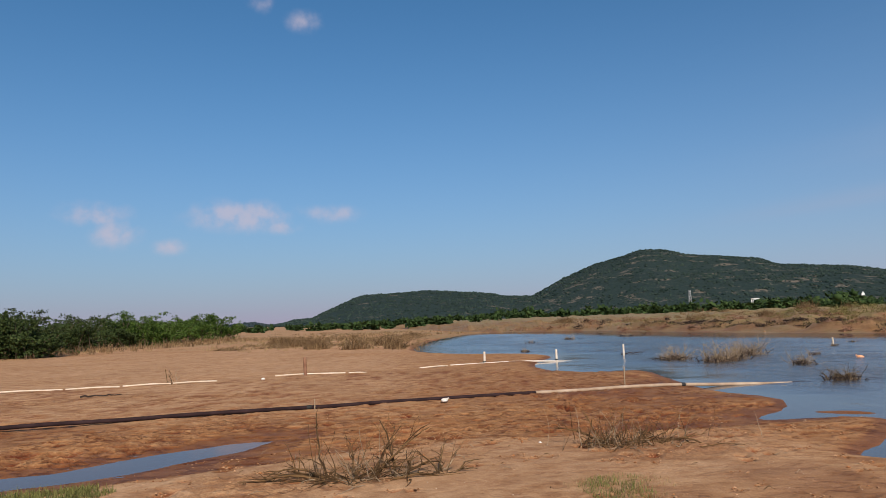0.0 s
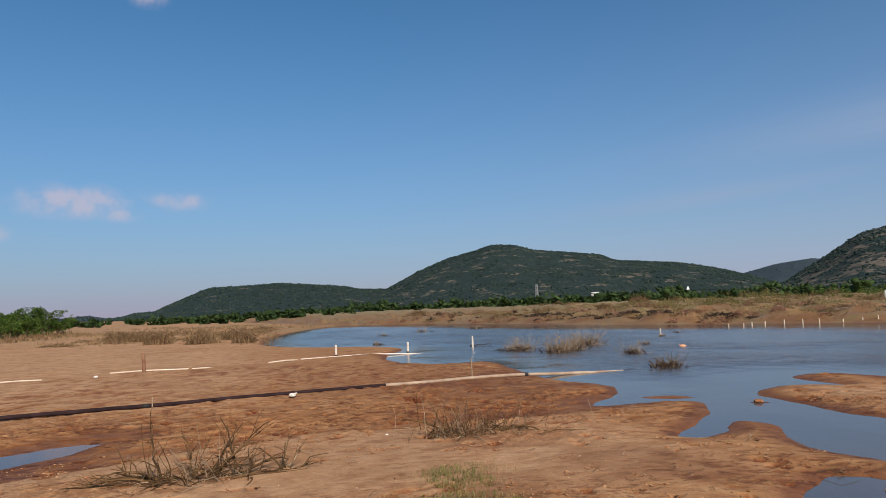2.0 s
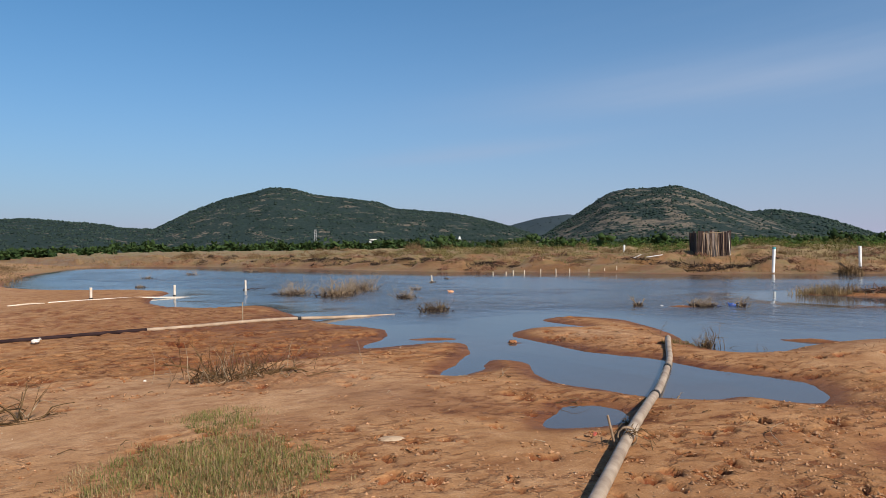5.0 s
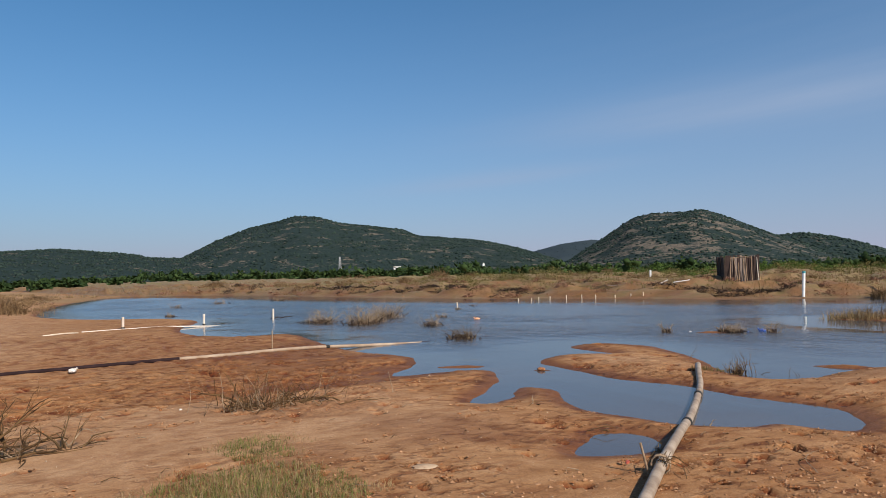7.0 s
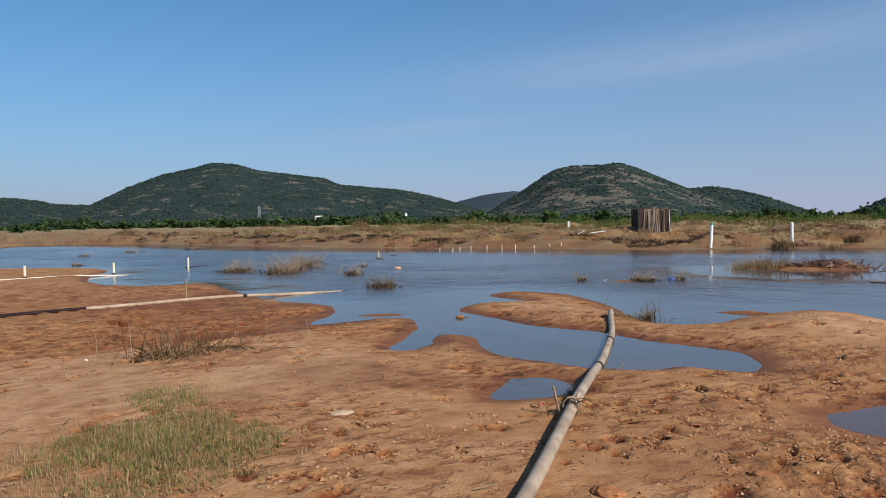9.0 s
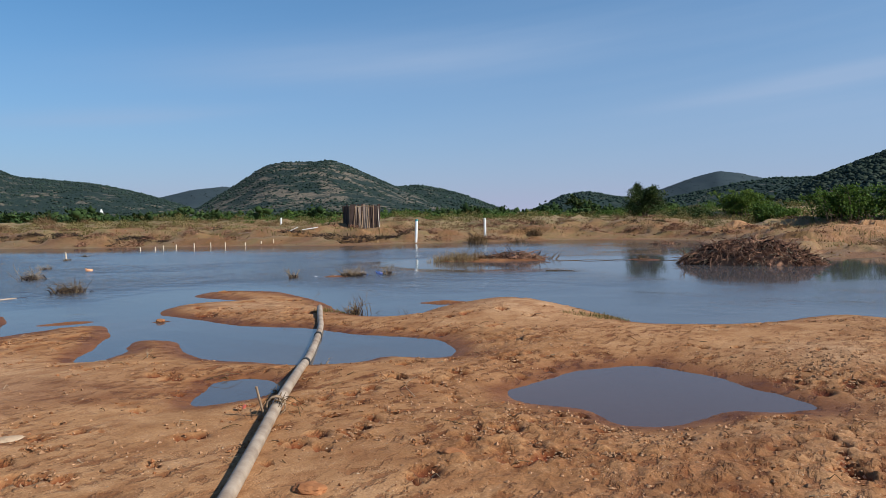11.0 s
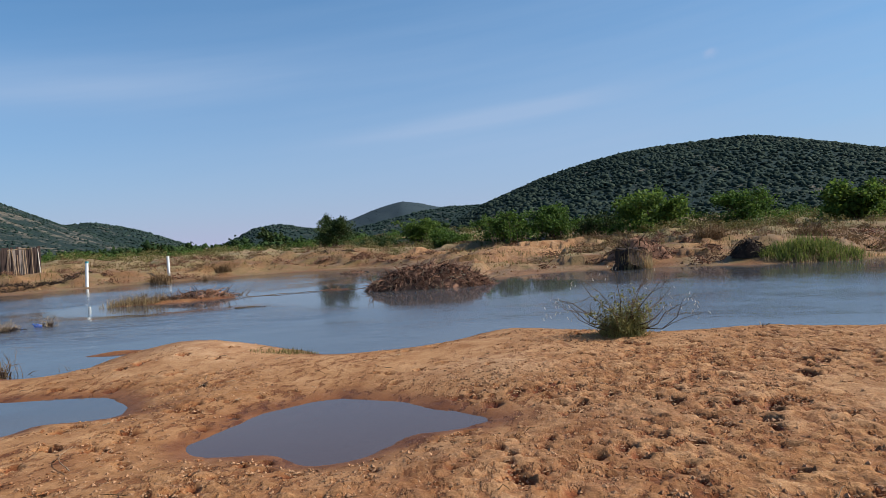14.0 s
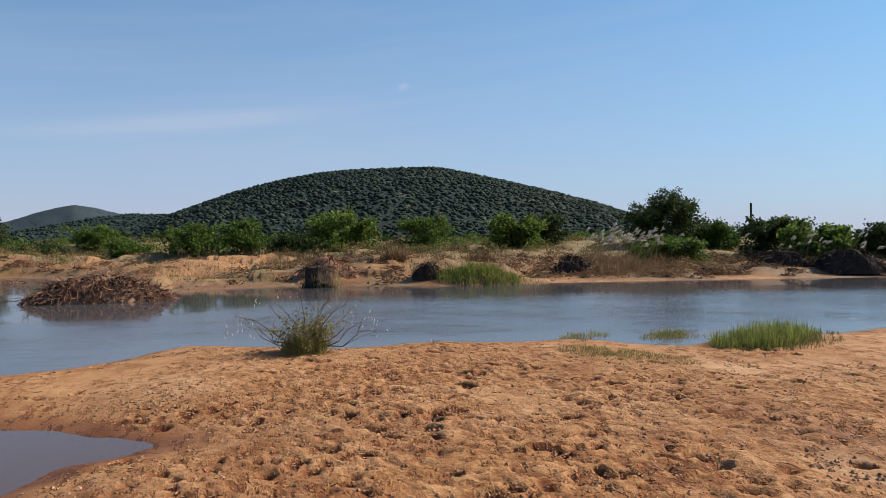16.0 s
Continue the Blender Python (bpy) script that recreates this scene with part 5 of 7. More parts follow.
def bank_density(lo, hi, seed, base):
    def d(x, y, f, w):
        return np.clip(base + 1.2 * fbm(x * 0.13, y * 0.13, 3, seed), 0, 1) * (f > lo) * (f < hi)
    return d


def layered(lo, full, hi, seed, base):
    """Sparse by the shore, dense further in; none on bare sand, and closer to the water upstream."""
    def d(x, y, f, w):
        near = smooth01((55 - np.degrees(np.arctan2(x, y))) / 15)
        g = smooth01((f - lo * (1 - 0.6 * near)) / (full * (1 - 0.6 * near)))
        return np.clip(base + 1.3 * fbm(x * 0.16, y * 0.16, 3, seed), 0, 1) * g * (f < hi) * (f > 0.5) * (bare_mounds(x, y) < 0.25)
    return d


scatter_tufts("dry_grass", 30000, (3, 75, -40, 100), 0.36, 0.035, 7, BROWN_GRASS, "brown dead grass on the far bank", 41, layered(0.8, 5, 26, 71, 0.35))
scatter_tufts("dry_grass", 12000, (3, 80, -40, 100), 0.32, 0.03, 6, STRAW, "straw-coloured dry grass on the far bank", 42, layered(2.5, 7, 40, 72, 0.12))
scatter_tufts("green_grass", 34000, (10, 85, -40, 90), 0.36, 0.04, 6, OLIVE, "olive green grass on the far bank", 43, layered(5, 7, 45, 73, 0.45))
scatter_tufts("dry_grass", 2600, (-30, 5, 60, 130), 0.5, 0.04, 9, BROWN_GRASS, "brown grass behind the sand flat", 44,
              lambda x, y, f, w: np.clip(0.0 + 1.3 * fbm(x * 0.09, y * 0.09, 3, 74), 0, 1) * (f < 0) * (w > 0.5) * (y + 0.4 * x > 74))
scatter_tufts("dry_grass", 9000, (3, 80, -40, 100), 0.34, 0.03, 6, STRAW, "straw-coloured dry grass on the far bank", 42, bank_density(1.2, 40, 72, 0.2))
scatter_tufts("green_grass", 12000, (28, 85, -40, 50), 0.32, 0.03, 6, OLIVE, "olive green grass on the far bank", 43, bank_density(3, 45, 73, 0.2))
scatter_tufts("dry_grass", 2600, (-45, 5, 42, 110), 0.40, 0.04, 9, STRAW, "straw-coloured grass behind the sand flat", 44,
              lambda x, y, f, w: np.clip(0.1 + 1.3 * fbm(x * 0.09, y * 0.09, 3, 74), 0, 1) * (f < 0) * (w > 0.5) * (y + 0.25 * x > 44))
scatter_tufts("dry_grass", 700, (-11, 4, 43, 58), 0.5, 0.03, 9, BROWN_GRASS, "tall brown reeds at the edge of the river", 45,
              lambda x, y, f, w: np.clip(0.8 - 0.5 * np.abs(w - 0.3), 0, 1) * (w > -2.5) * (y - 0.4 * np.abs(x + 3) > 40))
scatter_tufts("dry_grass", 1500, (-48, -22, 44, 110), 0.9, 0.05, 10, BROWN_GRASS, "brown undergrowth below the thorn bushes", 46,
              lambda x, y, f, w: np.clip(1.2 - np.abs(np.hypot(x + 33, (y - 76) * 0.35) - 6) / 4, 0, 1))


def scrub_patch(name, pts, mat, label, seed, size=(0.5, 1.1), leaf=0.09, per=26, kids=6):
    """Low scrub of leaf clusters, strewn over the given spots."""
    rng = np.random.default_rng(seed)
    x, y = pts
    z = zs(x, y)
    m = Mesher()
    c = []
    for i in range(len(x)):
        s = rng.uniform(*size)
        for _ in range(kids):
            c.append((x[i] + rng.normal(0, 0.35) * s, y[i] + rng.normal(0, 0.35) * s, z[i] + s * rng.uniform(0.1, 0.65)))
    leaf_crown(m, c, 0.28, per, leaf, rng)
    return tagged(part(name, m, mat), label, "scrub", kind="stuff")


def bank_spots(n, seed, f0, f1, region, keep=0.0):
    rng = np.random.default_rng(seed)
    x, y = rng.uniform(region[0], region[1], n), rng.uniform(region[2], region[3], n)
    f = plan(x, y)[2]
    ok = (f > f0) & (f < f1) & (bare_mounds(x, y) < 0.2) & (fbm(x * 0.12, y * 0.12, 3, seed) > keep)
    return x[ok], y[ok]


scatter_tufts("dry_scrub", 9000, (8, 62, -38, 100), 0.75, 0.02, 14, BROWN_GRASS, "brown leafless scrub on the far bank", 51, layered(1.5, 4, 24, 81, -0.12))
scrub_patch("green_scrub", bank_spots(2600, 82, 11, 45, (20, 85, -38, 70), 0.0), OLIVE, "olive green scrub on the far bank", 52, (0.5, 1.1), 0.11, 18)
scrub_patch("green_scrub", bank_spots(1800, 83, 24, 60, (30, 95, -38, 60), 0.0), THORN_LEAF, "green scrub behind the far bank", 53, (0.7, 1.4), 0.14, 18)


def brown_bush(cx, cy, w, h, seed):
    """A rounded dead bush: a dome of fine brown twigs."""
    rng = np.random.default_rng(seed)
    base = thing("dead_shrub", "rounded brown dead shrub on the river bank", "shrub", pose(cx, cy, ground_z(cx, cy)), "dead shrubs on the river banks")
    m = Mesher()
    n = 420
    t, r = rng.uniform(0, 6.283, n), rng.random(n) ** 0.6 * w * 0.36
    blades(m, np.cos(t) * r, np.sin(t) * r, np.full(n, -0.05), h * rng.uniform(0.45, 1.0, n) * (1.1 - 0.5 * r / (0.36 * w)), 0.035, 0.55, rng, 0.5)
    tagged(part("foliage", m, BROWN_GRASS, base), kind="stuff")
    m = Mesher()
    for _ in range(34):
        a, q = rng.uniform(0, 6.283), rng.random() * w * 0.25
        d = Vector((math.cos(a) * 0.7, math.sin(a) * 0.7, 1)).normalized()
        twig_tree(m, Vector((math.cos(a) * q, math.sin(a) * q, -0.05)), d, h * rng.uniform(0.7, 1.1), 0.018, rng, 1, 0.02, 2)
    tagged(part("brushwood", m, BUSH_WOOD, base), kind="stuff")
    return base


for k, (x, y, w, h) in enumerate(((27, 80, 3.0, 1.3), (29.5, 83, 2.4, 1.0), (41, 84, 3.2, 1.5), (43.5, 80, 2.6, 1.1), (15, 94, 2.4, 0.9), (33, 66, 2.4, 1.0), (36, 60, 2.0, 0.9), (22, 90, 3.0, 1.1), (32, 74, 2.2, 0.9),
                                  (-9, 50, 2.6, 1.0), (-6, 47.5, 3.0, 1.1), (-4.5, 53, 2.6, 1.0), (-3.4, 46, 2.0, 0.8), (-12, 57, 3.2, 1.2), (-15, 66, 3.4, 1.2), (44, 50, 1.8, 0.8), (40.5, 26, 1.8, 0.9), (41.5, 23.5, 2.0, 0.8), (45.5, 24.5, 1.6, 0.8), (44.5, -1.5, 2.6, 1.3), (41.0, -6.0, 2.4, 1.2), (39.5, -10.5, 2.4, 1.1), (37.5, -20.5, 2.2, 1.1), (50, 0.5, 2.6, 1.0))):
    brown_bush(x, y, w, h, 700 + k)


def matted_brush(n, region, f0, f1, size, tall, mat, label, seed, keep=-0.1, per=110):
    """Low flattened heaps of dead stems and washed-up brush, too many to count."""
    rng = np.random.default_rng(seed)
    x, y = bank_spots(n, seed, f0, f1, region, keep)
    z = zs(x, y)
    k = len(x)
    w, h = rng.uniform(*size, k), rng.uniform(*tall, k)
    az = np.arctan2(x, y) + rng.normal(0, 0.35, k)
    rep_ = lambda v: np.repeat(v, per)
    t, r = rng.uniform(0, 6.283, k * per), rng.random(k * per) ** 0.6
    u, v = np.cos(t) * r * rep_(w) * 0.5, np.sin(t) * r * rep_(w) * 0.28
    ca, sa = rep_(np.cos(az)), rep_(np.sin(az))
    p = np.stack([rep_(x) + u * ca + v * sa, rep_(y) - u * sa + v * ca, rep_(z) - 0.04 + rep_(h) * (1 - r ** 2) * rng.uniform(0.45, 1.0, k * per)], -1)
    a, tilt = rng.uniform(0, 6.283, k * per), rng.normal(-0.05, 0.42, k * per)
    d = np.stack([np.cos(a) * np.cos(tilt), np.sin(a) * np.cos(tilt), np.sin(tilt)], -1)
    L = rng.uniform(0.12, 0.42, k * per)[:, None]
    b = rng.normal(0, 1, (k * per, 3))
    side = np.cross(d, b)
    side = side / (np.linalg.norm(side, axis=1, keepdims=True) + 1e-9) * rng.uniform(0.008, 0.022, k * per)[:, None]
    mid = p + d * L * 0.5 + rng.normal(0, 0.03, (k * per, 3))
    m = Mesher()
    m.quads(np.stack([p - side, p + side, mid + side, mid - side], 1))
    m.quads(np.stack([mid - side, mid + side, p + d * L], 1))
    return tagged(part("matted_brush", m, mat), label, "brush", kind="stuff")


matted_brush(1100, (8, 62, -38, 96), 0.6, 16, (0.6, 2.4), (0.15, 0.5), ROOT, "reddish-brown matted dead stems along the far bank", 801, 0.0)
matted_brush(700, (8, 62, -38, 96), 0.4, 12, (0.5, 1.8), (0.12, 0.42), ROOT_DARK, "dark matted brush washed up along the far bank", 802, 0.08, 80)
matted_brush(900, (12, 70, -38, 96), 3, 26, (0.8, 2.6), (0.2, 0.6), BROWN_GRASS, "brown flattened dead grass on the far bank", 803, -0.05)
matted_brush(70, (-17, -2.6, 52, 80), -60, -1.5, (1.4, 3.4), (0.15, 0.6), BROWN_GRASS, "brown tangled scrub at the upstream end of the flats", 804, -1.0, 150)


matted_brush(800, (28, 50, -38, 3), 1.2, 15, (0.8, 2.4), (0.2, 0.55), BROWN_GRASS, "brown flattened dead grass on the downstream bank", 806, -0.1, 90)
matted_brush(360, (28, 50, -38, 3), 0.8, 12, (0.6, 1.8), (0.12, 0.4), ROOT, "reddish matted stems on the downstream bank", 807, 0.0, 80)
# dark strip along the lip stands in for the shade of the undercut
matted_brush(5200, (18, 50, 22, 75), 3.0, 4.6, (0.8, 2.2), (0.08, 0.22), ROOT_DARK, "dark brush added as undercut shade at the eroded lip of the bank", 805, -0.15, 46)


# tall plumed grass
def plume_grass(cx, cy, w, h, n, seed, label):
    rng = np.random.default_rng(seed)
    base = thing("plume_grass", label, "grass", pose(cx, cy, ground_z(cx, cy)), "plumed grass on the far bank")
    m = Mesher()
    x, y = rng.normal(0, 0.3, n * 12) * w, rng.normal(0, 0.22, n * 12) * w
    blades(m, x, y, np.zeros(n * 12) - 0.05, h * rng.uniform(0.25, 0.65, n * 12), 0.024, 0.75, rng, 0.8)
    tagged(part("foliage", m, BROWN_GRASS, base), kind="stuff")
    m, q = Mesher(), Mesher()
    for _ in range(n):
        p = Vector((rng.normal(0, 0.3) * w, rng.normal(0, 0.22) * w, 0))
        d = Vector((rng.normal(0.1, 0.25), rng.normal(-0.35, 0.22), 1)).normalized()
        e = p + d * h * rng.uniform(0.7, 1.0)
        m.tube([p, e], [0.008, 0.005], 4)
        f = (d + Vector((0.1, -0.7, -0.15))).normalized()
        L = rng.uniform(0.3, 0.5)
        for _ in range(7):
            g = (f + Vector(rng.normal(0, 0.16, 3))).normalized()
            o = e + f * L * rng.uniform(-0.1, 0.3)
            q.tube([o, o + g * L * 0.4, o + g * L * rng.uniform(0.6, 0.9) + Vector((0, 0, -0.05))], [0.008, 0.030, 0.006], 3, caps=False)
    tagged(part("dead_stalk", m, STRAW, base), kind="stuff")
    tagged(part("plumage", q, PLUME, base, "silky white seed plumes"), kind="stuff")
    return base


plume_grass(34.9, -16.1, 4.2, 2.4, 52, 61, "dry grass with white plumes beside dark roots")
plume_grass(36.8, -17.8, 2.6, 2.0, 24, 62, "dry grass with white plumes on the bank")
plume_grass(33.4, -25.6, 3.6, 1.9, 14, 63, "dry grass with white plumes above dark brush")
plume_grass(31.2, -28.0, 3.0, 1.9, 10, 64, "dry grass with white plumes above dark brush")

# bright green grass hummock on the far bank, and fresh grass by the near shore
grass_patch("grass_hummock", 30.4, -8.2, 1.9, 1.1, 2600, 0.85, 0.03, 0.5, TUFT_GREEN, "hummock of fresh green grass on the far shore", 105, 65)
grass_patch("grass_hummock", 30.2, -8.6, 2.6, 1.5, 1200, 0.5, 0.03, 0.6, STRAW, "straw fringe round the green grass hummock", 105, 66)
grass_patch("grass_tuft", 10.75, -7.75, 1.45, 0.62, 6000, 0.50, 0.010, 0.85, TUFT_GREEN, "thick tuft of fresh green grass on the shore", 60, 67, edge=0.35, power=0.55)
grass_patch("grass_tuft", 10.6, -7.8, 1.55, 0.85, 2600, 0.30, 0.009, 1.0, OLIVE, "olive grass fringe round the green tuft", 60, 68)
grass_patch("grass_strip", 12.75, -5.4, 0.7, 0.35, 1500, 0.26, 0.010, 1.1, GREEN_GRASS, "low olive grass in the shallows", 60, 69, WL)
grass_patch("grass_strip", 12.45, -6.9, 0.7, 0.4, 2000, 0.30, 0.010, 1.1, GREEN_GRASS, "low olive grass in the shallows", 60, 70, WL)
grass_patch("grass_strip", 12.2, -7.4, 1.4, 0.3, 900, 0.2, 0.009, 1.1, STRAW, "straw-coloured stems lying in the shallows", 60, 79, WL)
grass_patch("grass_strip", 9.8, -4.75, 1.15, 0.5, 2300, 0.13, 0.008, 1.1, GREEN_GRASS, "thin low grass on the sand", -32, 71)
grass_patch("grass_strip", 9.8, -4.7, 1.3, 0.6, 1500, 0.12, 0.008, 1.2, STRAW, "dry blades among the thin low grass", -32, 80)
grass_patch("grass_strip", 12.0, -9.0, 0.9, 0.6, 900, 0.22, 0.010, 0.6, OLIVE, "low grass at the water's edge", 128, 72, WL)
grass_patch("grass_strip", 10.85, 4.75, 0.55, 0.3, 900, 0.15, 0.008, 1.2, OLIVE, "small olive grass tuft at the water's edge", 66, 73)
grass_patch("grass_strip", 9.35, 9.2, 0.35, 0.2, 240, 0.16, 0.008, 0.6, OLIVE, "thin grass by the end of the pipe", 45, 74)
grass_patch("grass_patch", 0.95, 5.5, 0.85, 1.0, 5200, 0.16, 0.006, 0.9, GREEN_GRASS, "patch of short green grass on the sand", 10, 75)
grass_patch("grass_patch", 0.95, 5.5, 1.05, 1.2, 6800, 0.15, 0.006, 1.0, STRAW, "dry blades among the short green grass", 10, 76)
grass_patch("grass_patch", 1.37, 7.1, 0.40, 0.55, 1300, 0.14, 0.006, 0.9, GREEN_GRASS, "small patch of short green grass on the sand", 12, 77)
grass_patch("grass_patch", 1.37, 7.1, 0.55, 0.7, 1100, 0.12, 0.006, 1.0, STRAW, "dry blades round a small patch of grass", 12, 81)
grass_patch("grass_patch", -4.6, 7.5, 1.0, 0.55, 4200, 0.20, 0.008, 0.6, GREEN_GRASS, "fresh green grass at the end of the pool", -28, 78)

# ---- dead bushes and the shrub ----
tangled_bush(-1.2, 8.0, [(172, 1.15, 0.75, 0.42, -0.3), (165, 0.95, 0.35, 0.30, -0.35), (185, 0.85, 0.5, 0.30, -0.25), (150, 0.8, 0.9, 0.2, -0.2), (120, 0.75, 1.3, 0.15, -0.1), (60, 0.8, 1.0, 0.1, 0.05), (30, 0.85, 0.8, 0.12, 0.1), (8, 0.9, 0.5, 0.22, 0.2), (-12, 0.9, 0.32, 0.2, 0.25), (20, 1.0, 0.3, 0.2, 0.3), (75, 0.75, 1.6, 0.0, 0.15),
                          (200, 0.8, 0.22, 0.15, -0.25), (-40, 0.7, 0.5, 0.25, 0.0), (-130, 0.7, 0.5, 0.25, -0.1), (45, 0.8, 0.7, 0.1, 0.35), (100, 0.8, 1.1, 0.05, 0.4)], 52, 16, 0.68, "low dead bush of tangled arching brown branches", 301)
tangled_bush(1.95, 9.4, [(175, 0.75, 0.3, 0.15, -0.2), (10, 0.8, 0.28, 0.18, 0.25), (-5, 0.95, 0.2, 0.16, 0.3), (40, 0.6, 0.8, 0.1, 0.1), (130, 0.6, 0.9, 0.1, -0.1)], 95, 44, 0.56, "low dead bush of upright dry twigs on sand", 302)
dead_bush(-0.3, 8.15, 0.35, 0.4, 8, "small dead sprig beside the tangled bush", 303, 0.6, "dead bushes on the sand")
dead_bush(7.15, 3.96, 0.3, 0.06, 9, "scrap of dark twigs and bleached wood on sand", 308, 1.6, "dead bushes on the sand")
dead_bush(2.75, 9.1, 0.5, 0.22, 5, "few dry twigs lying on the sand", 304, 1.6, "dead bushes on the sand")
dead_bush(11.95, -2.5, 0.3, 0.12, 6, "tiny dry sprig at the water's edge", 305, 0.9, "dead bushes on the sand")
dead_bush(-8.55, 22.6, 0.4, 0.6, 5, "single dry sprig by the white pipe", 306, 0.5, "dead bushes on the sand")
dead_bush(4.9, 7.9, 0.35, 0.14, 6, "dry sprig on the damp sand", 307, 0.9, "dead bushes on the sand")


def green_shrub(cx, cy, label, seed):
    rng = np.random.default_rng(seed)
    ob = thing("shrub", label, "shrub", pose(cx, cy, ground_z(cx, cy)))
    stems, bare, leaves, heads = Mesher(), Mesher(), Mesher(), Mesher()
    pts = []
    for i in range(46):
        a, sp = rng.uniform(0, 6.283), rng.uniform(0.1, 1.15)
        d = Vector((math.cos(a) * sp, math.sin(a) * sp, 1)).normalized()
        p = Vector((math.cos(a) * rng.uniform(0, 0.14), math.sin(a) * rng.uniform(0, 0.14), -0.03))
        L = rng.uniform(0.3, 0.72)
        twig_tree(stems, p, d, L, 0.007, rng, 1, 0.02, 3)
        for k in range(7):
            pts.append((p + d * L * rng.uniform(0.25, 1.0) + Vector(rng.normal(0, 0.04, 3)))[:])
    leaf_crown(leaves, pts, 0.07, 6, 0.042, rng, 1.0)
    tuft = Mesher()
    n = 760
    t, r = rng.uniform(0, 6.283, n), rng.random(n) ** 0.6 * 0.34
    blades(tuft, np.cos(t) * r, np.sin(t) * r, np.full(n, -0.02), 0.62 * rng.uniform(0.3, 1.0, n), 0.007, 0.62, rng, 0.5)
    tagged(part("foliage", tuft, SHRUB_LEAF, ob), kind="stuff")
    # long bare arms, low and spreading to both sides
    for sx, sy, ln in ((0.1, 1.0, 1.15), (0.2, 0.95, 1.05), (-0.1, -1.0, 1.2), (0.0, -0.9, 1.1), (-0.15, -0.7, 1.0), (0.1, 0.5, 1.0), (0.1, -0.35, 1.0), (0.0, 0.25, 1.0), (0.0, -0.55, 1.0), (0.1, 0.75, 1.05), (-0.1, 0.85, 0.95), (0.05, -0.8, 1.05), (0.0, 0.1, 1.0)):
        d = Vector((sx, sy, 0.28 + 0.5 * (1 - abs(sy)))).normalized()
        twig_tree(bare, Vector((0, 0, 0.03)), d, ln, 0.011, rng, 2, -0.02, 2)
        for _ in range(4):
            q = d * ln * rng.uniform(0.8, 1.05) + Vector(rng.normal(0, 0.05, 3))
            heads.tube([q, q + Vector((rng.normal(0, 0.02), rng.normal(0, 0.02), 0.04))], [0.005, 0.002], 4)
    tagged(part("stemwork", stems, TWIG, ob), kind="stuff")
    tagged(part("bare_wood", bare, TWIG, ob, "long dark bare branches"), kind="stuff")
    tagged(part("leafage", leaves, SHRUB_LEAF, ob), kind="stuff")
    tagged(part("seed_fluff", heads, PLUME, ob, "small pale seed heads"), kind="stuff")
    return ob


green_shrub(11.15, -0.38, "olive green shrub with long bare branches on shore", 310)

# ---- reeds in the river ----
REEDS = [(8.15, 27.3, 1.7, 0.7, 150, 1), (9.05, 25.3, 1.6, 0.8, 170, 3), (9.9, 26.2, 1.3, 0.8, 120, 5), (11.5, 28.7, 1.6, 0.9, 150, 7), (10.8, 23.0, 1.1, 0.5, 90, 9), (9.2, 17.7, 1.1, 0.5, 110, 2),
         (3.8, 37.6, 0.8, 0.28, 70, 11), (16.0, 14.7, 0.9, 0.34, 260, 13), (14.7, 15.8, 0.4, 0.36, 50, 15), (16.8, 14.0, 0.35, 0.42, 45, 17), (9.55, 8.75, 0.4, 0.4, 40, 4), (13.4, 27.5, 0.5, 0.3, 30, 19),
         (9.0, 55.0, 1.6, 0.5, 40, 21), (14.0, 58.0, 2.0, 0.5, 40, 23), (5.5, 50.0, 1.2, 0.5, 30, 25), (19.5, 36.0, 0.6, 0.25, 24, 27), (17.0, 33.0, 0.6, 0.25, 24, 29)]
for x, y, w, h, n, k in REEDS:
    reed_clump(x, y, w, h, n, "tuft of dead straw-coloured reeds in the water", 400 + k, BROWN_GRASS if k % 4 in (1, 3) else STRAW)
grass_patch("islet_grass", 22.8, 15.8, 1.0, 0.5, 520, 0.7, 0.014, 0.5, STRAW, "upright straw on a low mud islet", 58, 90)
grass_patch("islet_grass", 23.4, 15.5, 1.25, 0.6, 900, 0.5, 0.014, 0.8, BROWN_GRASS, "brown dead plants on a low mud islet", 58, 91)
dead_bush(23.4, 15.4, 1.5, 0.7, 40, "dead brown plants on the mud islet", 330, 1.3)
dead_bush(25.3, 13.3, 1.6, 0.5, 30, "dead brown plants on the mud islet", 331, 1.6)
dead_bush(26.3, 9.6, 0.9, 0.3, 16, "few dead twigs on a small mud islet", 332, 1.6)


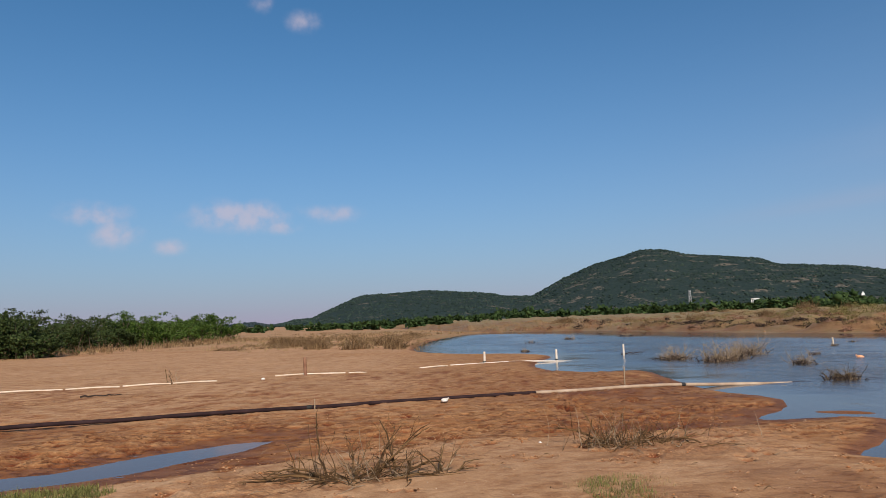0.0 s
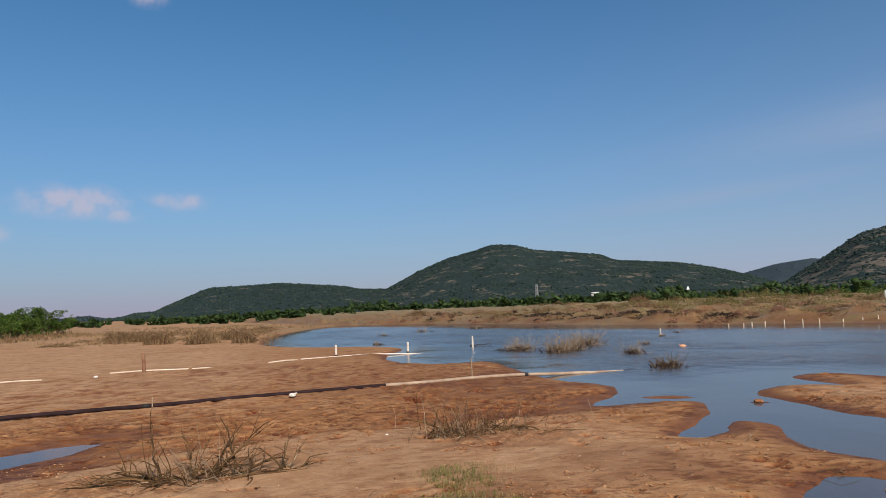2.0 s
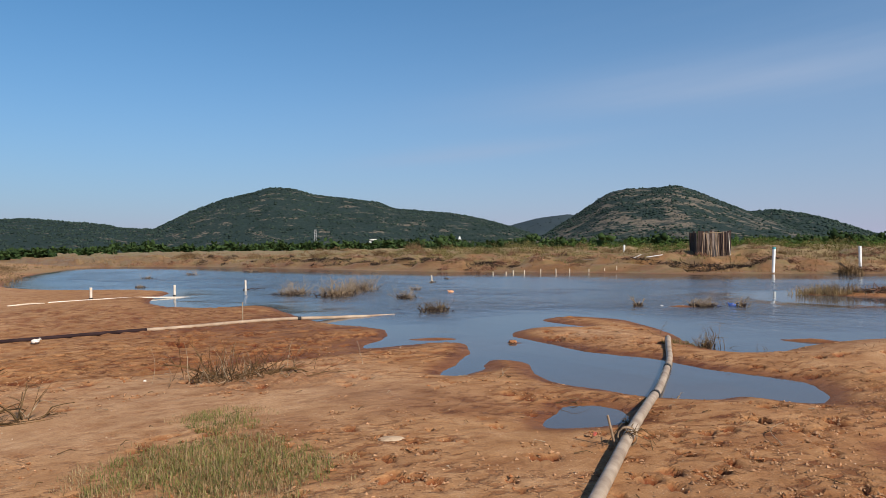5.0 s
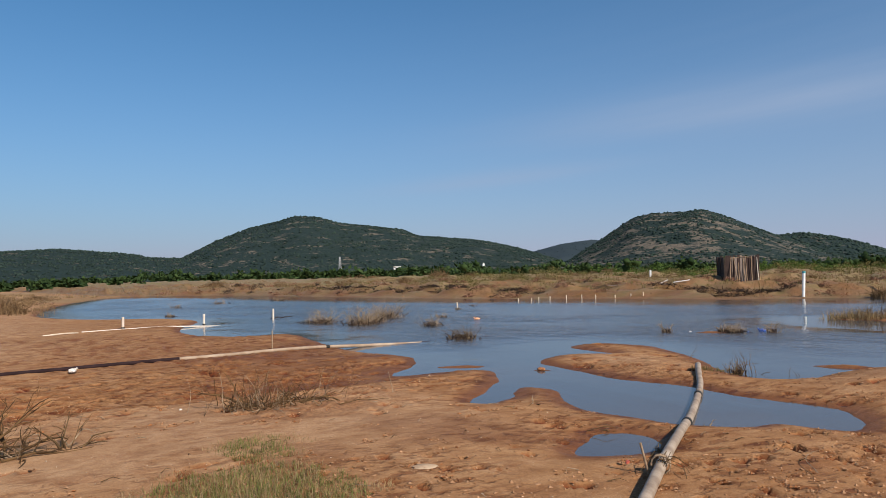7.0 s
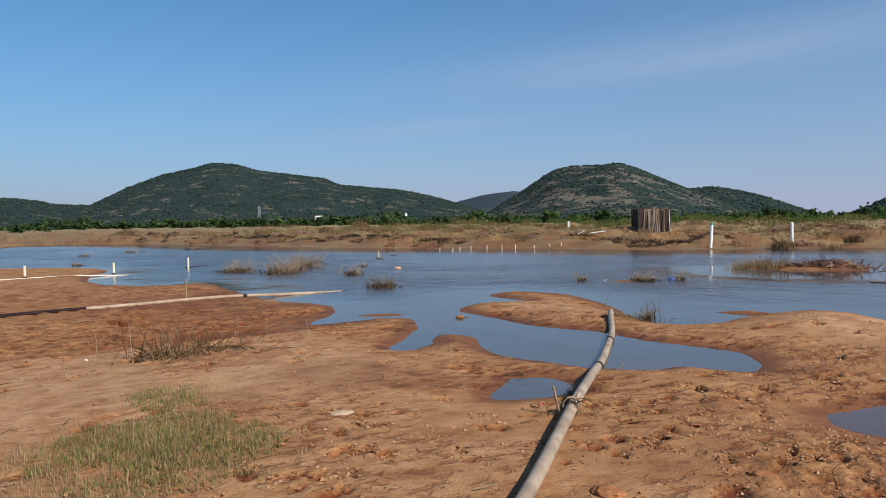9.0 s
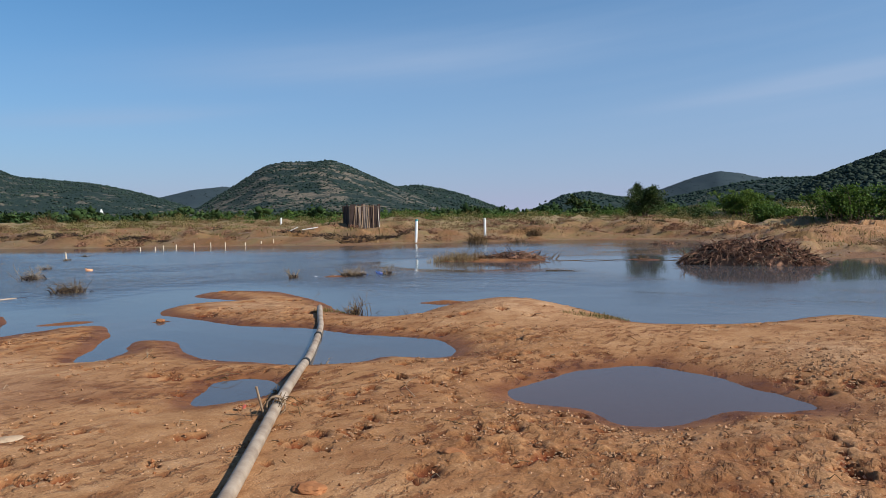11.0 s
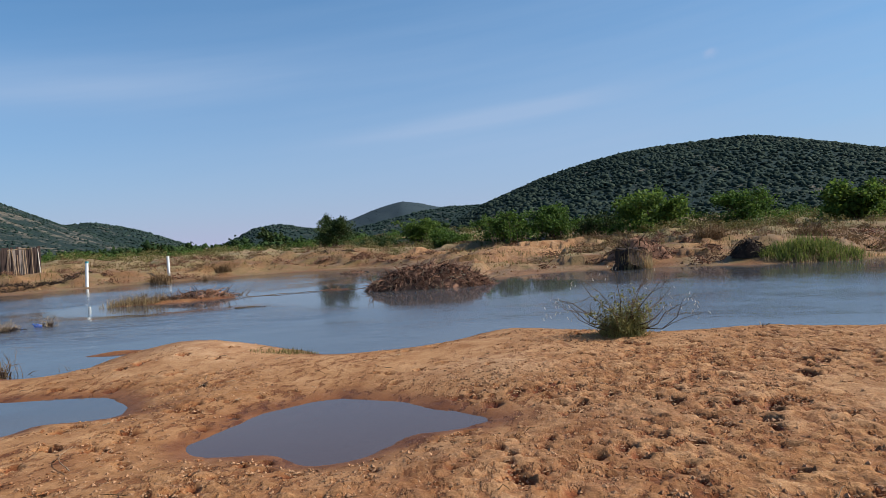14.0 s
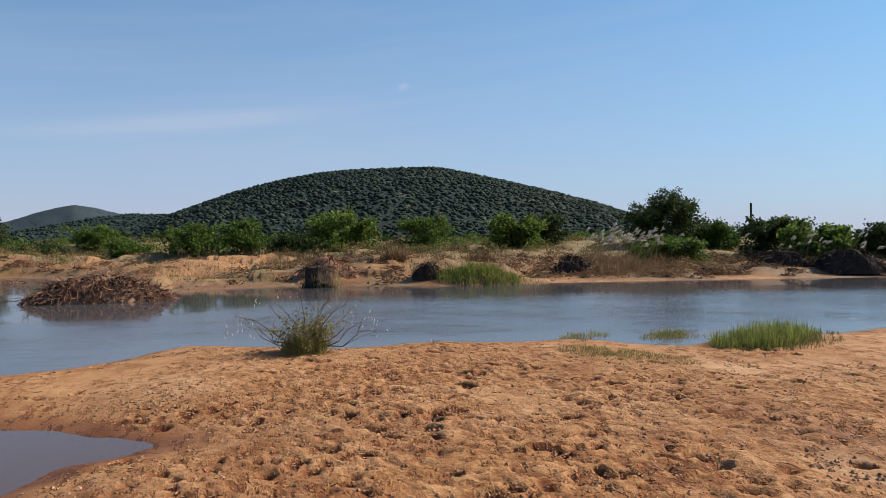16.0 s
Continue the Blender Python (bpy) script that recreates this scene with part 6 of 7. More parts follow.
# ---- heaps of roots and brush ----
def root_heap(name, cx, cy, w, d, h, az, n, mat, label, seed, core=True):
    """A heap of tangled roots and branches over a low core of soil."""
    rng = np.random.default_rng(seed)
    ob = thing(name, label, "brush heap", pose(cx, cy, ground_z(cx, cy), 0, 0, -az))
    m = Mesher()
    rows, cols = 10, 28
    v = []
    for i in range(rows):
        for j in range(cols):
            a = 2 * math.pi * j / cols
            k = 1 - i / (rows - 1)
            rad = k * (1 + 0.18 * float(vnoise(3 * math.cos(a) + seed, 3 * math.sin(a), seed)))
            zz = h * 0.85 * (1 - k ** 2.4) * (1 + 0.35 * float(vnoise(5 * k * math.cos(a), 5 * k * math.sin(a), seed + 2))) - 0.12
            v.append((math.cos(a) * rad * w * 0.46, math.sin(a) * rad * d * 0.46, zz))
    f = [(i * cols + j, i * cols + (j + 1) % cols, (i + 1) * cols + (j + 1) % cols, (i + 1) * cols + j) for i in range(rows - 1) for j in range(cols)]
    m.add(v, f)
    part("core", m, mat, ob, "soil and matted roots", smooth=True)
    for name2, cnt, mt in (("root_tangle", n, mat), ("dark_tangle", n // 4, ROOT_DARK), ("driftwood", n // 9, TWIG_PALE)):
        m = Mesher()
        for _ in range(cnt):
            a, q = rng.uniform(0, 6.283), rng.random() ** 0.5
            p = Vector((math.cos(a) * q * w * 0.47, math.sin(a) * q * d * 0.47, h * 0.92 * (1 - q ** 2.3) * rng.uniform(0.88, 1.06)))
            e = Vector((rng.normal(0, 0.8) + math.cos(a) * 0.6, rng.normal(0, 0.8) + math.sin(a) * 0.6, rng.normal(-0.5, 0.35))).normalized()
            L = rng.uniform(0.2, 0.55) * min(1.0, 0.45 * w)
            pts, rr = [p], rng.uniform(0.008, 0.024)
            for k in range(3):
                e = (e + Vector(rng.normal(0, 0.45, 3)) - Vector((0, 0, 0.12))).normalized()
                pts.append(pts[-1] + e * L / 3)
            m.tube(pts, [rr, rr * 0.85, rr * 0.6, rr * 0.25], 5, caps=False)
        tagged(part(name2, m, mt, ob), kind="stuff")
    return ob


root_heap("root_heap", 25.3, 5.7, 4.7, 2.0, 0.82, 78, 1500, ROOT, "heap of tangled reddish-brown roots in the river", 501)
root_heap("brush_heap", 24.4, 14.1, 2.6, 0.9, 0.24, 58, 260, ROOT, "brown heap of dead plants on a low mud islet", 508)
root_heap("brush_heap", 34.5, -14.0, 2.5, 1.5, 1.0, 112, 200, ROOT_DARK, "dark heap of burnt-looking brush on the bank", 502)
root_heap("brush_heap", 32.6, -24.2, 4.2, 1.8, 1.25, 126, 320, ROOT_DARK, "dark heap of brush under plumed grass", 503)
root_heap("brush_heap", 30.6, -26.4, 4.2, 1.8, 1.1, 130, 300, ROOT_DARK, "dark heap of brush under plumed grass", 504)
root_heap("root_heap", 33.2, -1.8, 3.2, 1.6, 1.15, 92, 240, ROOT, "tangle of dead branches and roots behind a stump", 505)
root_heap("root_heap", 31.3, -6.0, 1.5, 0.9, 0.7, 100, 130, ROOT_DARK, "dark gnarled root lying on the shore", 506)
root_heap("root_heap", 40.5, 13.6, 2.6, 1.4, 0.6, 72, 130, ROOT, "low tangle of dead roots on the bank", 507)


def stump(cx, cy, label, seed):
    rng = np.random.default_rng(seed)
    ob = thing("tree_stump", label, "tree stump", pose(cx, cy, ground_z(cx, cy)))
    m = Mesher()
    sides, lev = 14, 6
    v = []
    for i in range(lev):
        for j in range(sides):
            a = 6.283 * j / sides
            r = (0.42 + 0.3 * (1 - i / (lev - 1)) ** 2) * (1 + 0.18 * rng.normal())
            v.append((math.cos(a) * r, math.sin(a) * r, -0.15 + i * 0.2 + 0.05 * rng.normal()))
    f = [(i * sides + j, i * sides + (j + 1) % sides, (i + 1) * sides + (j + 1) % sides, (i + 1) * sides + j) for i in range(lev - 1) for j in range(sides)]
    f.append(tuple(range((lev - 1) * sides, lev * sides)))
    m.add(v, f)
    part("trunk", m, ROOT_DARK, ob)
    m = Mesher()
    n = 260
    t = rng.uniform(0, 6.283, n)
    blades(m, np.cos(t) * 0.6 - 0.2, np.sin(t) * 0.6 - 0.3, np.full(n, 0.0), rng.uniform(0.3, 1.0, n), 0.02, 0.4, rng)
    tagged(part("hanging_grass", m, STRAW, ob, "straw-coloured grass round the stump"), kind="stuff")
    m = Mesher()
    for _ in range(26):
        p = Vector((rng.normal(0, 0.3), rng.normal(0, 0.3), rng.uniform(0.6, 0.95)))
        twig_tree(m, p, Vector((rng.normal(0, 1), rng.normal(0, 1), rng.uniform(-0.1, 0.9))).normalized(), rng.uniform(0.5, 1.0), 0.022, rng, 1, 0.05, 2)
    tagged(part("broken_wood", m, TWIG, ob), kind="stuff")
    return ob


stump(30.9, -1.35, "dark dead tree stump on the far shore", 511)

# ---- pipes ----
PVC_MUDDY = simple("mud_stained_pvc", (0.21, 0.13, 0.075), (0.45, 0.345, 0.25), 2.5, 0.6, 0.35, 0.002)

def curve_points(ctrl, n):
    """A smooth line through control points."""
    c = np.array(ctrl, float)
    t = np.linspace(0, len(c) - 1, n)
    out = []
    for u in t:
        i = int(min(u, len(c) - 2))
        f = u - i
        p0, p1, p2, p3 = c[max(i - 1, 0)], c[i], c[i + 1], c[min(i + 2, len(c) - 1)]
        out.append(0.5 * (2 * p1 + (p2 - p0) * f + (2 * p0 - 5 * p1 + 4 * p2 - p3) * f * f + (3 * p1 - p0 - 3 * p2 + p3) * f ** 3))
    return [Vector(p) for p in out]


def pipeline(name, label, ctrl, r, mats, joints=(), joint_mat=None, end_open=True, group="", wander=0.0, seed=1):
    """A pipe along control points, cut into sections of the given materials, with couplings at its joints."""
    rng = np.random.default_rng(seed)
    pts = curve_points(ctrl, 24 * len(ctrl))
    for p in pts:
        p.z += wander * float(vnoise(p.x * 0.8, p.y * 0.8, seed))
    ob = thing(name, label, "pipe", group=group)
    cuts = [0] + [int(len(pts) * f) for f, _ in mats[:-1]] + [len(pts) - 1]
    sections = []
    for (frac, mat), i0, i1 in zip(mats, cuts[:-1], cuts[1:]):
        m = Mesher()
        m.tube(pts[i0:i1 + 1], r, 16)
        sections.append((i1, part("pipe_section", m, mat, ob, smooth=True)))
    for f in joints:
        i = int(f * (len(pts) - 1))
        d = (pts[min(i + 1, len(pts) - 1)] - pts[i - 1]).normalized()
        m = Mesher()
        m.tube([pts[i] - d * 0.05, pts[i] - d * 0.045, pts[i] + d * 0.045, pts[i] + d * 0.05], [r * 1.02, r * 1.16, r * 1.16, r * 1.02], 16)
        part("coupling", m, joint_mat or RUBBER, next(o for k, o in sections if i <= k), "black rubber coupling", smooth=True)
    return ob, pts


_, GREY = pipeline("water_pipe", "weathered grey plastic water pipe over sand and water",
                   [(0.8, 1.9, 0.05), (2.45, 3.25, 0.05), (3.2, 3.88, 0.05), (4.25, 4.78, 0.045), (5.29, 5.66, 0.0), (6.24, 6.47, -0.065), (7.83, 7.88, -0.065), (8.55, 8.6, -0.005), (9.2, 9.25, 0.035)], 0.047,
                   [(0.5, PVC_GREY), (0.72, PVC_GREY), (1.0, PVC_GREY)], (0.575, 0.715), RUBBER, seed=3)
# open end of the pipe: a black disc painted for its shaded inside
m = Mesher()
d = (GREY[-1] - GREY[-3]).normalized()
m.tube([GREY[-1] + d * 0.001, GREY[-1] + d * 0.006], [0.041, 0.041], 16)
mouth = part("pipe_mouth", m, RUBBER, bpy.data.objects["water_pipe"], "black disc for the shaded open mouth")

_, _ = pipeline("black_pipeline", "long black plastic pipeline with a pale outer length",
                [(-14, 10.6, -0.0), (-8.0, 13.1, 0.02), (-4.5, 14.25, 0.02), (-0.6, 15.4, 0.02), (1.6, 15.9, 0.02), (4.6, 16.75, 0.005), (6.3, 17.25, -0.07), (8.2, 17.6, -0.13), (9.6, 17.9, -0.155)], 0.039,
                [(0.5, BLACK_PIPE), (0.66, PVC_MUDDY), (0.85, PVC_MUDDY), (1.0, BLACK_PIPE)], (0.3, 0.66), RUBBER, wander=0.012, seed=5)
PVC_BEIGE = simple("sun_bleached_beige_pvc", (0.45, 0.34, 0.23), (0.70, 0.60, 0.48), 3.0, 0.6, 0.3, 0.001)
for ctrl in ([(-16, 20.0, 0.02), (-13.6, 20.9, 0.025), (-11.4, 21.6, 0.015)], [(-11.35, 21.65, 0.02), (-10.6, 21.85, 0.03), (-9.95, 22.05, 0.01)], [(-9.9, 22.15, 0.02), (-9.2, 22.35, 0.03), (-8.6, 22.5, 0.01)], [(-8.55, 22.55, 0.01), (-8.0, 22.8, 0.02), (-7.4, 23.15, -0.005)],
             [(-5.85, 24.3, 0.01), (-4.8, 24.45, 0.03), (-3.6, 24.65, 0.01)], [(-3.5, 24.7, 0.0), (-3.2, 24.8, 0.01), (-2.9, 24.9, -0.02)], [(-1.2, 26.2, -0.02), (-0.7, 26.4, 0.0), (-0.2, 26.9, -0.02)]):
    pipeline("pale_pipe", "beige bleached plastic pipe half sunk in sand", ctrl, 0.024, [(1.0, PVC_BEIGE)], (), group="pale pipes on the sand", wander=0.02)
pipeline("white_pipe", "white plastic pipe running from sand into water", [(-0.1, 27.2, -0.02), (2.1, 28.1, -0.02), (3.2, 28.45, -0.05), (4.9, 28.85, -0.14)], 0.027, [(0.6, PVC_WHITE), (1.0, PVC_WHITE)], (), group="white pipes on the sand")


# ---- stakes and poles ----
def stake(name, cx, cy, h, r, mat, label, lean=(0.0, 0.0), group="", cap=None, bottom=None, wrap=None):
    z = ground_z(cx, cy) - 0.15 if bottom is None else bottom
    ob = thing(name, label, "post", pose(cx, cy, z), group)
    m = Mesher()
    top = Vector((lean[0] * h, lean[1] * h, h + 0.15))
    m.tube([(0, 0, 0), tuple(top * 0.5), tuple(top * 0.985), tuple(top)], [r, r, r, r * 0.85], 12)
    shaft = part("shaft", m, mat, ob, smooth=False)
    if cap:
        m = Mesher()
        m.tube([tuple(top * cap[0]), tuple(top * 1.004)], [r * 1.12, r * 1.12], 12)
        part("band", m, cap[1], shaft, cap[2])
    if wrap:
        m = Mesher()
        m.tube([tuple(top * wrap), tuple(top * (wrap + 0.08))], [r * 1.3, r * 1.3], 10)
        part("tie", m, RUBBER, shaft, "black rubber tie")
    return ob


TEAL = simple("faded_teal_plastic", (0.05, 0.25, 0.28), (0.10, 0.38, 0.40), 6.0, 0.6, 0.3, 0.001)
stake("marker_pole", 38.1, 29.3, 1.62, 0.088, WHITE_PAINT, "white plastic standpipe with a teal rim", (0.03, -0.04), "white standpipes", (0.94, TEAL, "faded teal rim"), -0.3)
stake("marker_pole", 43.0, 27.0, 1.55, 0.085, WHITE_PAINT, "white plastic standpipe among dry grass", (-0.01, 0.0), "white standpipes", None, -0.22)
stake("stake", 1.2, 28.0, 0.42, 0.045, PVC_WHITE, "short white stake tied to a pipe", (0, 0), "short stakes along the pipes", wrap=0.3)
stake("stake", 4.2, 29.9, 0.46, 0.045, PVC_WHITE, "short white stake tied to a pipe", (0, 0), "short stakes along the pipes", wrap=0.3, bottom=-0.3)
stake("stake", 7.25, 31.3, 0.46, 0.04, PVC_WHITE, "short white stake standing in shallow water", (0, 0), "short stakes along the pipes", bottom=-0.25)
stake("stake", -4.85, 24.25, 0.58, 0.055, ROOT, "short brown wooden stake beside a pale pipe", (-0.04, 0), "short stakes along the pipes")
stake("stake", -2.82, 14.52, 0.22, 0.012, TWIG_PALE, "thin stick beside the black pipe", (0.02, 0), "short stakes along the pipes")
stake("stake", 3.9, 17.35, 0.42, 0.014, TWIG_PALE, "thin stick in damp sand", (0, 0), "short stakes along the pipes")
stake("stake", -8.75, 22.7, 0.45, 0.012, TWIG, "thin bent stick by the pale pipe", (-0.2, 0), "short stakes along the pipes")
for x, y, h, lx in ((19.35, 37.5, 0.5, -0.1), (26.7, 42.6, 0.32, 0.02), (27.5, 42.2, 0.32, 0.05), (28.5, 42.8, 0.4, -0.04), (29.7, 43.2, 0.4, 0.1), (30.7, 42.6, 0.5, 0.0), (31.6, 42.0, 0.52, -0.05), (32.5, 41.6, 0.5, -0.03), (33.9, 41.2, 0.4, 0.0), (34.9, 40.7, 0.5, 0.02), (35.6, 40.2, 0.7, 0.0)):
    stake("river_post", 0.93 * x, 0.93 * y, 0.6 * h, 0.035, PVC_BEIGE, "short pale post standing in the river", (lx, 0), "row of posts across the river", bottom=WL - 0.15)
stake("marker_pole", 47.5, 52.5, 0.55, 0.10, WHITE_PAINT, "short white post on the far bank", (0, 0))
stake("lean_stick", 3.95, 4.6, 0.25, 0.010, STAKE, "thin pale stick leaning beside the grey pipe", (-0.34, 0.16))


def water_twig(cx, cy, h, lean, label, seed):
    """A thin forked twig standing in shallow water."""
    rng = np.random.default_rng(seed)
    ob = thing("water_twig", label, "twig", pose(cx, cy, WL - 0.12), "twigs standing in the water")
    m = Mesher()
    for k in range(3):
        d = Vector((lean[0] + rng.normal(0, 0.22), lean[1] + rng.normal(0, 0.22), 1)).normalized()
        twig_tree(m, Vector((rng.normal(0, 0.03), rng.normal(0, 0.03), 0)), d, (h + 0.12) * (1.0 if k == 0 else rng.uniform(0.5, 0.8)), 0.0075, rng, 1 if k == 0 else 0, 0.0, 2)
    part("stem", m, TWIG, ob)
    return ob


for x, y, h, lean, k in ((9.95, 10.2, 0.40, (-0.3, 0.2), 1), (9.45, 8.45, 0.36, (-0.2, 0.4), 2), (9.75, 8.55, 0.44, (0.3, -0.2), 3), (10.15, 7.95, 0.30, (-0.9, 0.6), 4), (9.4, 8.9, 0.3, (0.1, 0.1), 5)):
    water_twig(x, y, h, lean, "thin dark forked twig standing in the water", 340 + k)
stake("far_pole", 57.7, -40.1, 3.4, 0.09, DARK_BOARD, "dark wooden pole rising behind bushes", (0, 0))


def plank(cx, cy, length, az, tilt, label, mat):
    ob = thing("plank", label, "plank", pose(cx, cy, ground_z(cx, cy) + 0.05), "white planks on the far shore")
    m = Mesher()
    m.box(pose(0, 0, 0, 0, -tilt, 90 - az), length, 0.16, 0.05)
    part("board", m, mat, ob)
    return ob


plank(36.6, 39.6, 1.3, 140, 24, "pale plank leaning on the far shore", WHITE_PAINT)
plank(36.9, 37.8, 1.1, 130, 8, "pale plank lying on the far shore", WHITE_PAINT)
plank(35.2, 41.8, 2.2, 125, 3, "weathered plank lying on the bank", BOARD)

# twine and frayed string about the grey pipe
ob = thing("twine_binding", "frayed twine tied round a pipe and stick", "twine", pose(4.02, 4.58, 0.0))
m = Mesher()
rng = np.random.default_rng(71)
dd = Vector((0.76, 0.65, 0)).normalized()
ss = Vector((-0.65, 0.76, 0))
for k in range(5):
    o = dd * (k * 0.012 - 0.03)
    m.tube([o + ss * math.cos(a) * 0.076 + Vector((0, 0, 0.066 + math.sin(a) * 0.076)) for a in np.linspace(0, 6.283, 13)], 0.006, 5)
tagged(part("winding", m, STAKE, ob), kind="stuff")
m = Mesher()
for k in range(14):
    p = dd * rng.normal(0, 0.04) + ss * rng.normal(-0.04, 0.05) + Vector((0, 0, 0.12))
    m.tube([p, p + Vector((rng.normal(0, 0.06), rng.normal(0, 0.06), rng.normal(0.0, 0.05))), p + Vector((rng.normal(0, 0.12), rng.normal(0, 0.12), -0.1))], 0.003, 4)
tagged(part("fray", m, TWIG, ob), kind="stuff")
dead_bush(4.95, 6.4, 0.4, 0.10, 9, "dry twigs at the rim of the small puddle", 322, 1.4)
dead_bush(4.75, 5.28, 0.22, 0.14, 10, "tuft of dry sprigs caught against the pipe", 320, 1.0)
dead_bush(5.95, 5.95, 0.15, 0.10, 6, "tuft of dry sprigs caught against the pipe", 321, 1.0)

# ---- plank-walled well ----
def plank_well(cx, cy, z, az, label):
    ob = thing("plank_well", label, "well housing", pose(cx, cy, z, 0, 0, 20 - az))
    rng = np.random.default_rng(77)
    w, d, h = 2.5, 1.5, 2.0
    shared = {}
    for face, (n, length) in enumerate(((13, w), (8, d), (13, w), (8, d))):
        for k in range(n):
            u = -length / 2 + (k + 0.5) * length / n
            x, y, rot = ((u, -d / 2, 0), (w / 2, u, 90), (-u, d / 2, 180), (-w / 2, -u, 270))[face]
            m = Mesher()
            m.box(pose(0, 0, 0), length / n * 0.94, 0.04, h * rng.uniform(0.93, 1.03))
            # left face in near-black boards, the others brown with a few grey
            p = part("board", m, DARK_BOARD if face == 3 else BOARD if k in (4, 6, 7) else BROWN_BOARD, ob)
            p.matrix_basis = pose(x, y, -0.2, rng.normal(0, 0.6), rng.normal(0, 0.8), rot)
    for u, lean, ln in ((-0.98, 0.09, 1.72), (-0.42, -0.07, 1.72), (-0.30, 0.03, 1.3), (0.12, 0.0, 1.66), (0.26, 0.01, 1.74), (0.62, 0.04, 1.76), (1.1, 0.0, 1.66)):
        m = Mesher()
        m.tube([(u, -d / 2 - 0.28, -0.15), (u + lean * 1.2, -d / 2 - 0.12, ln * 0.5), (u + lean * 2.4, -d / 2 - 0.02, ln)], [0.036, 0.03, 0.024], 8)
        part("leaning_pole", m, STAKE if u < 1.0 else PVC_WHITE, ob, "pale leaning pole")
    m = Mesher()
    m.tube([(-0.85, -d / 2 - 0.06, 1.60), (-0.1, -d / 2 - 0.06, 1.70), (0.7, -d / 2 - 0.06, 1.66)], 0.022, 8)
    part("cross_rail", m, STAKE, ob)
    return ob


plank_well(43.6, 38.9, 0.88, 48, "dark plank-walled well housing with leaning pale poles")

# ---- floating and stranded litter ----
def crumpled(name, cx, cy, z, sx, sy, sz, mat, label, category, seed, knot=True):
    rng = np.random.default_rng(seed)
    ob = thing(name, label, category, pose(cx, cy, z, 0, 0, float(rng.uniform(0, 360))))
    v, f = blob_shape(3)
    r = 1 + 0.22 * np.array([noise.noise(Vector(p) * 2.3 + Vector((seed, 0, 0))) for p in v])
    m = Mesher()
    m.add(v * r[:, None] * np.array([sx, sy, sz]) + np.array([0, 0, sz * 0.6]), f.tolist())
    body = part("body", m, mat, ob, smooth=False)
    if knot:
        m = Mesher()
        m.tube([(sx * 0.7, 0, sz), (sx * 1.05, 0.01, sz * 1.4), (sx * 1.25, 0.02, sz * 1.7)], [0.035, 0.012, 0.03], 7)
        part("knot", m, mat, body)
    return ob


ORANGE = simple("orange_plastic", (0.55, 0.22, 0.09), (0.70, 0.38, 0.20), 6.0, 0.45, 0.4, 0.003)
BLUE = simple("blue_plastic", (0.02, 0.07, 0.30), (0.04, 0.13, 0.45), 6.0, 0.4, 0.4, 0.003)
PALE = simple("white_plastic", (0.50, 0.45, 0.39), (0.68, 0.64, 0.58), 8.0, 0.5, 0.4, 0.004)
RED = simple("red_plastic", (0.35, 0.06, 0.03), (0.5, 0.11, 0.05), 8.0, 0.5, 0.4, 0.002)
crumpled("plastic_bag", 13.8, 25.2, WL - 0.03, 0.12, 0.09, 0.06, ORANGE, "crumpled orange plastic bag floating in the river", "bag", 1)
crumpled("plastic_bag", 16.9, 14.4, WL - 0.05, 0.11, 0.09, 0.075, BLUE, "crumpled blue plastic bag in the water", "bag", 2)
crumpled("plastic_bag", 16.5, 14.55, WL - 0.05, 0.05, 0.045, 0.04, BLUE, "small blue plastic scrap in the water", "bag", 3, False)
crumpled("plastic_bag", -0.3, 15.0, ground_z(-0.3, 15.0) + 0.02, 0.07, 0.05, 0.04, PALE, "white plastic bag caught by the pipeline", "bag", 4)
crumpled("plastic_scrap", 0.95, 9.75, ground_z(0.95, 9.75), 0.022, 0.02, 0.012, PALE, "white plastic scrap on the sand", "litter", 5, False)
crumpled("plastic_scrap", -5.9, 22.9, ground_z(-5.9, 22.9), 0.06, 0.05, 0.04, PALE, "white plastic scrap on the sand", "litter", 6, False)
crumpled("plastic_scrap", 4.05, 5.02, ground_z(4.05, 5.02), 0.075, 0.016, 0.008, RED, "red plastic scrap beside the small puddle", "litter", 7, False)
crumpled("plastic_scrap", 15.4, 15.6, WL - 0.02, 0.05, 0.03, 0.02, PALE, "white plastic scrap in the water", "litter", 8, False)
crumpled("plastic_scrap", 15.9, 15.3, WL - 0.02, 0.04, 0.03, 0.02, PALE, "white plastic scrap in the water", "litter", 9, False)
crumpled("flat_stone", 2.42, 5.66, ground_z(2.42, 5.66) - 0.02, 0.12, 0.07, 0.03, simple("pale_stone", (0.28, 0.19, 0.12), (0.42, 0.31, 0.21), 9.0, 0.9, 0.2, 0.006), "flat pale stone on the sand", "stone", 10, False)
CLOD = simple("damp_clod", (0.21, 0.080, 0.030), (0.35, 0.155, 0.066), 12.0, 0.95, 0.2, 0.004)
for i, (x, y, s) in enumerate(((3.95, 2.78, 0.09), (2.95, 3.1, 0.11), (4.3, 2.5, 0.05), (7.2, 11.0, 0.1))):
    crumpled("sand_clod", x, y, ground_z(x, y) - 0.01, s, s * 0.7, s * 0.3, CLOD, "dark clod of damp sand", "clod", 20 + i, False)


def log(name, pts, r, label, mat=None):
    ob = thing(name, label, "branch")
    m = Mesher()
    c = curve_points(pts, 5 * len(pts))
    rng = np.random.default_rng(len(label))
    for p in c:
        p += Vector(rng.normal(0, r * 0.5, 3))
    m.tube(c, [r * (1 - 0.6 * k / (len(c) - 1)) for k in range(len(c))], 7)
    part("stem", m, mat or ROOT_DARK, ob)
    return ob


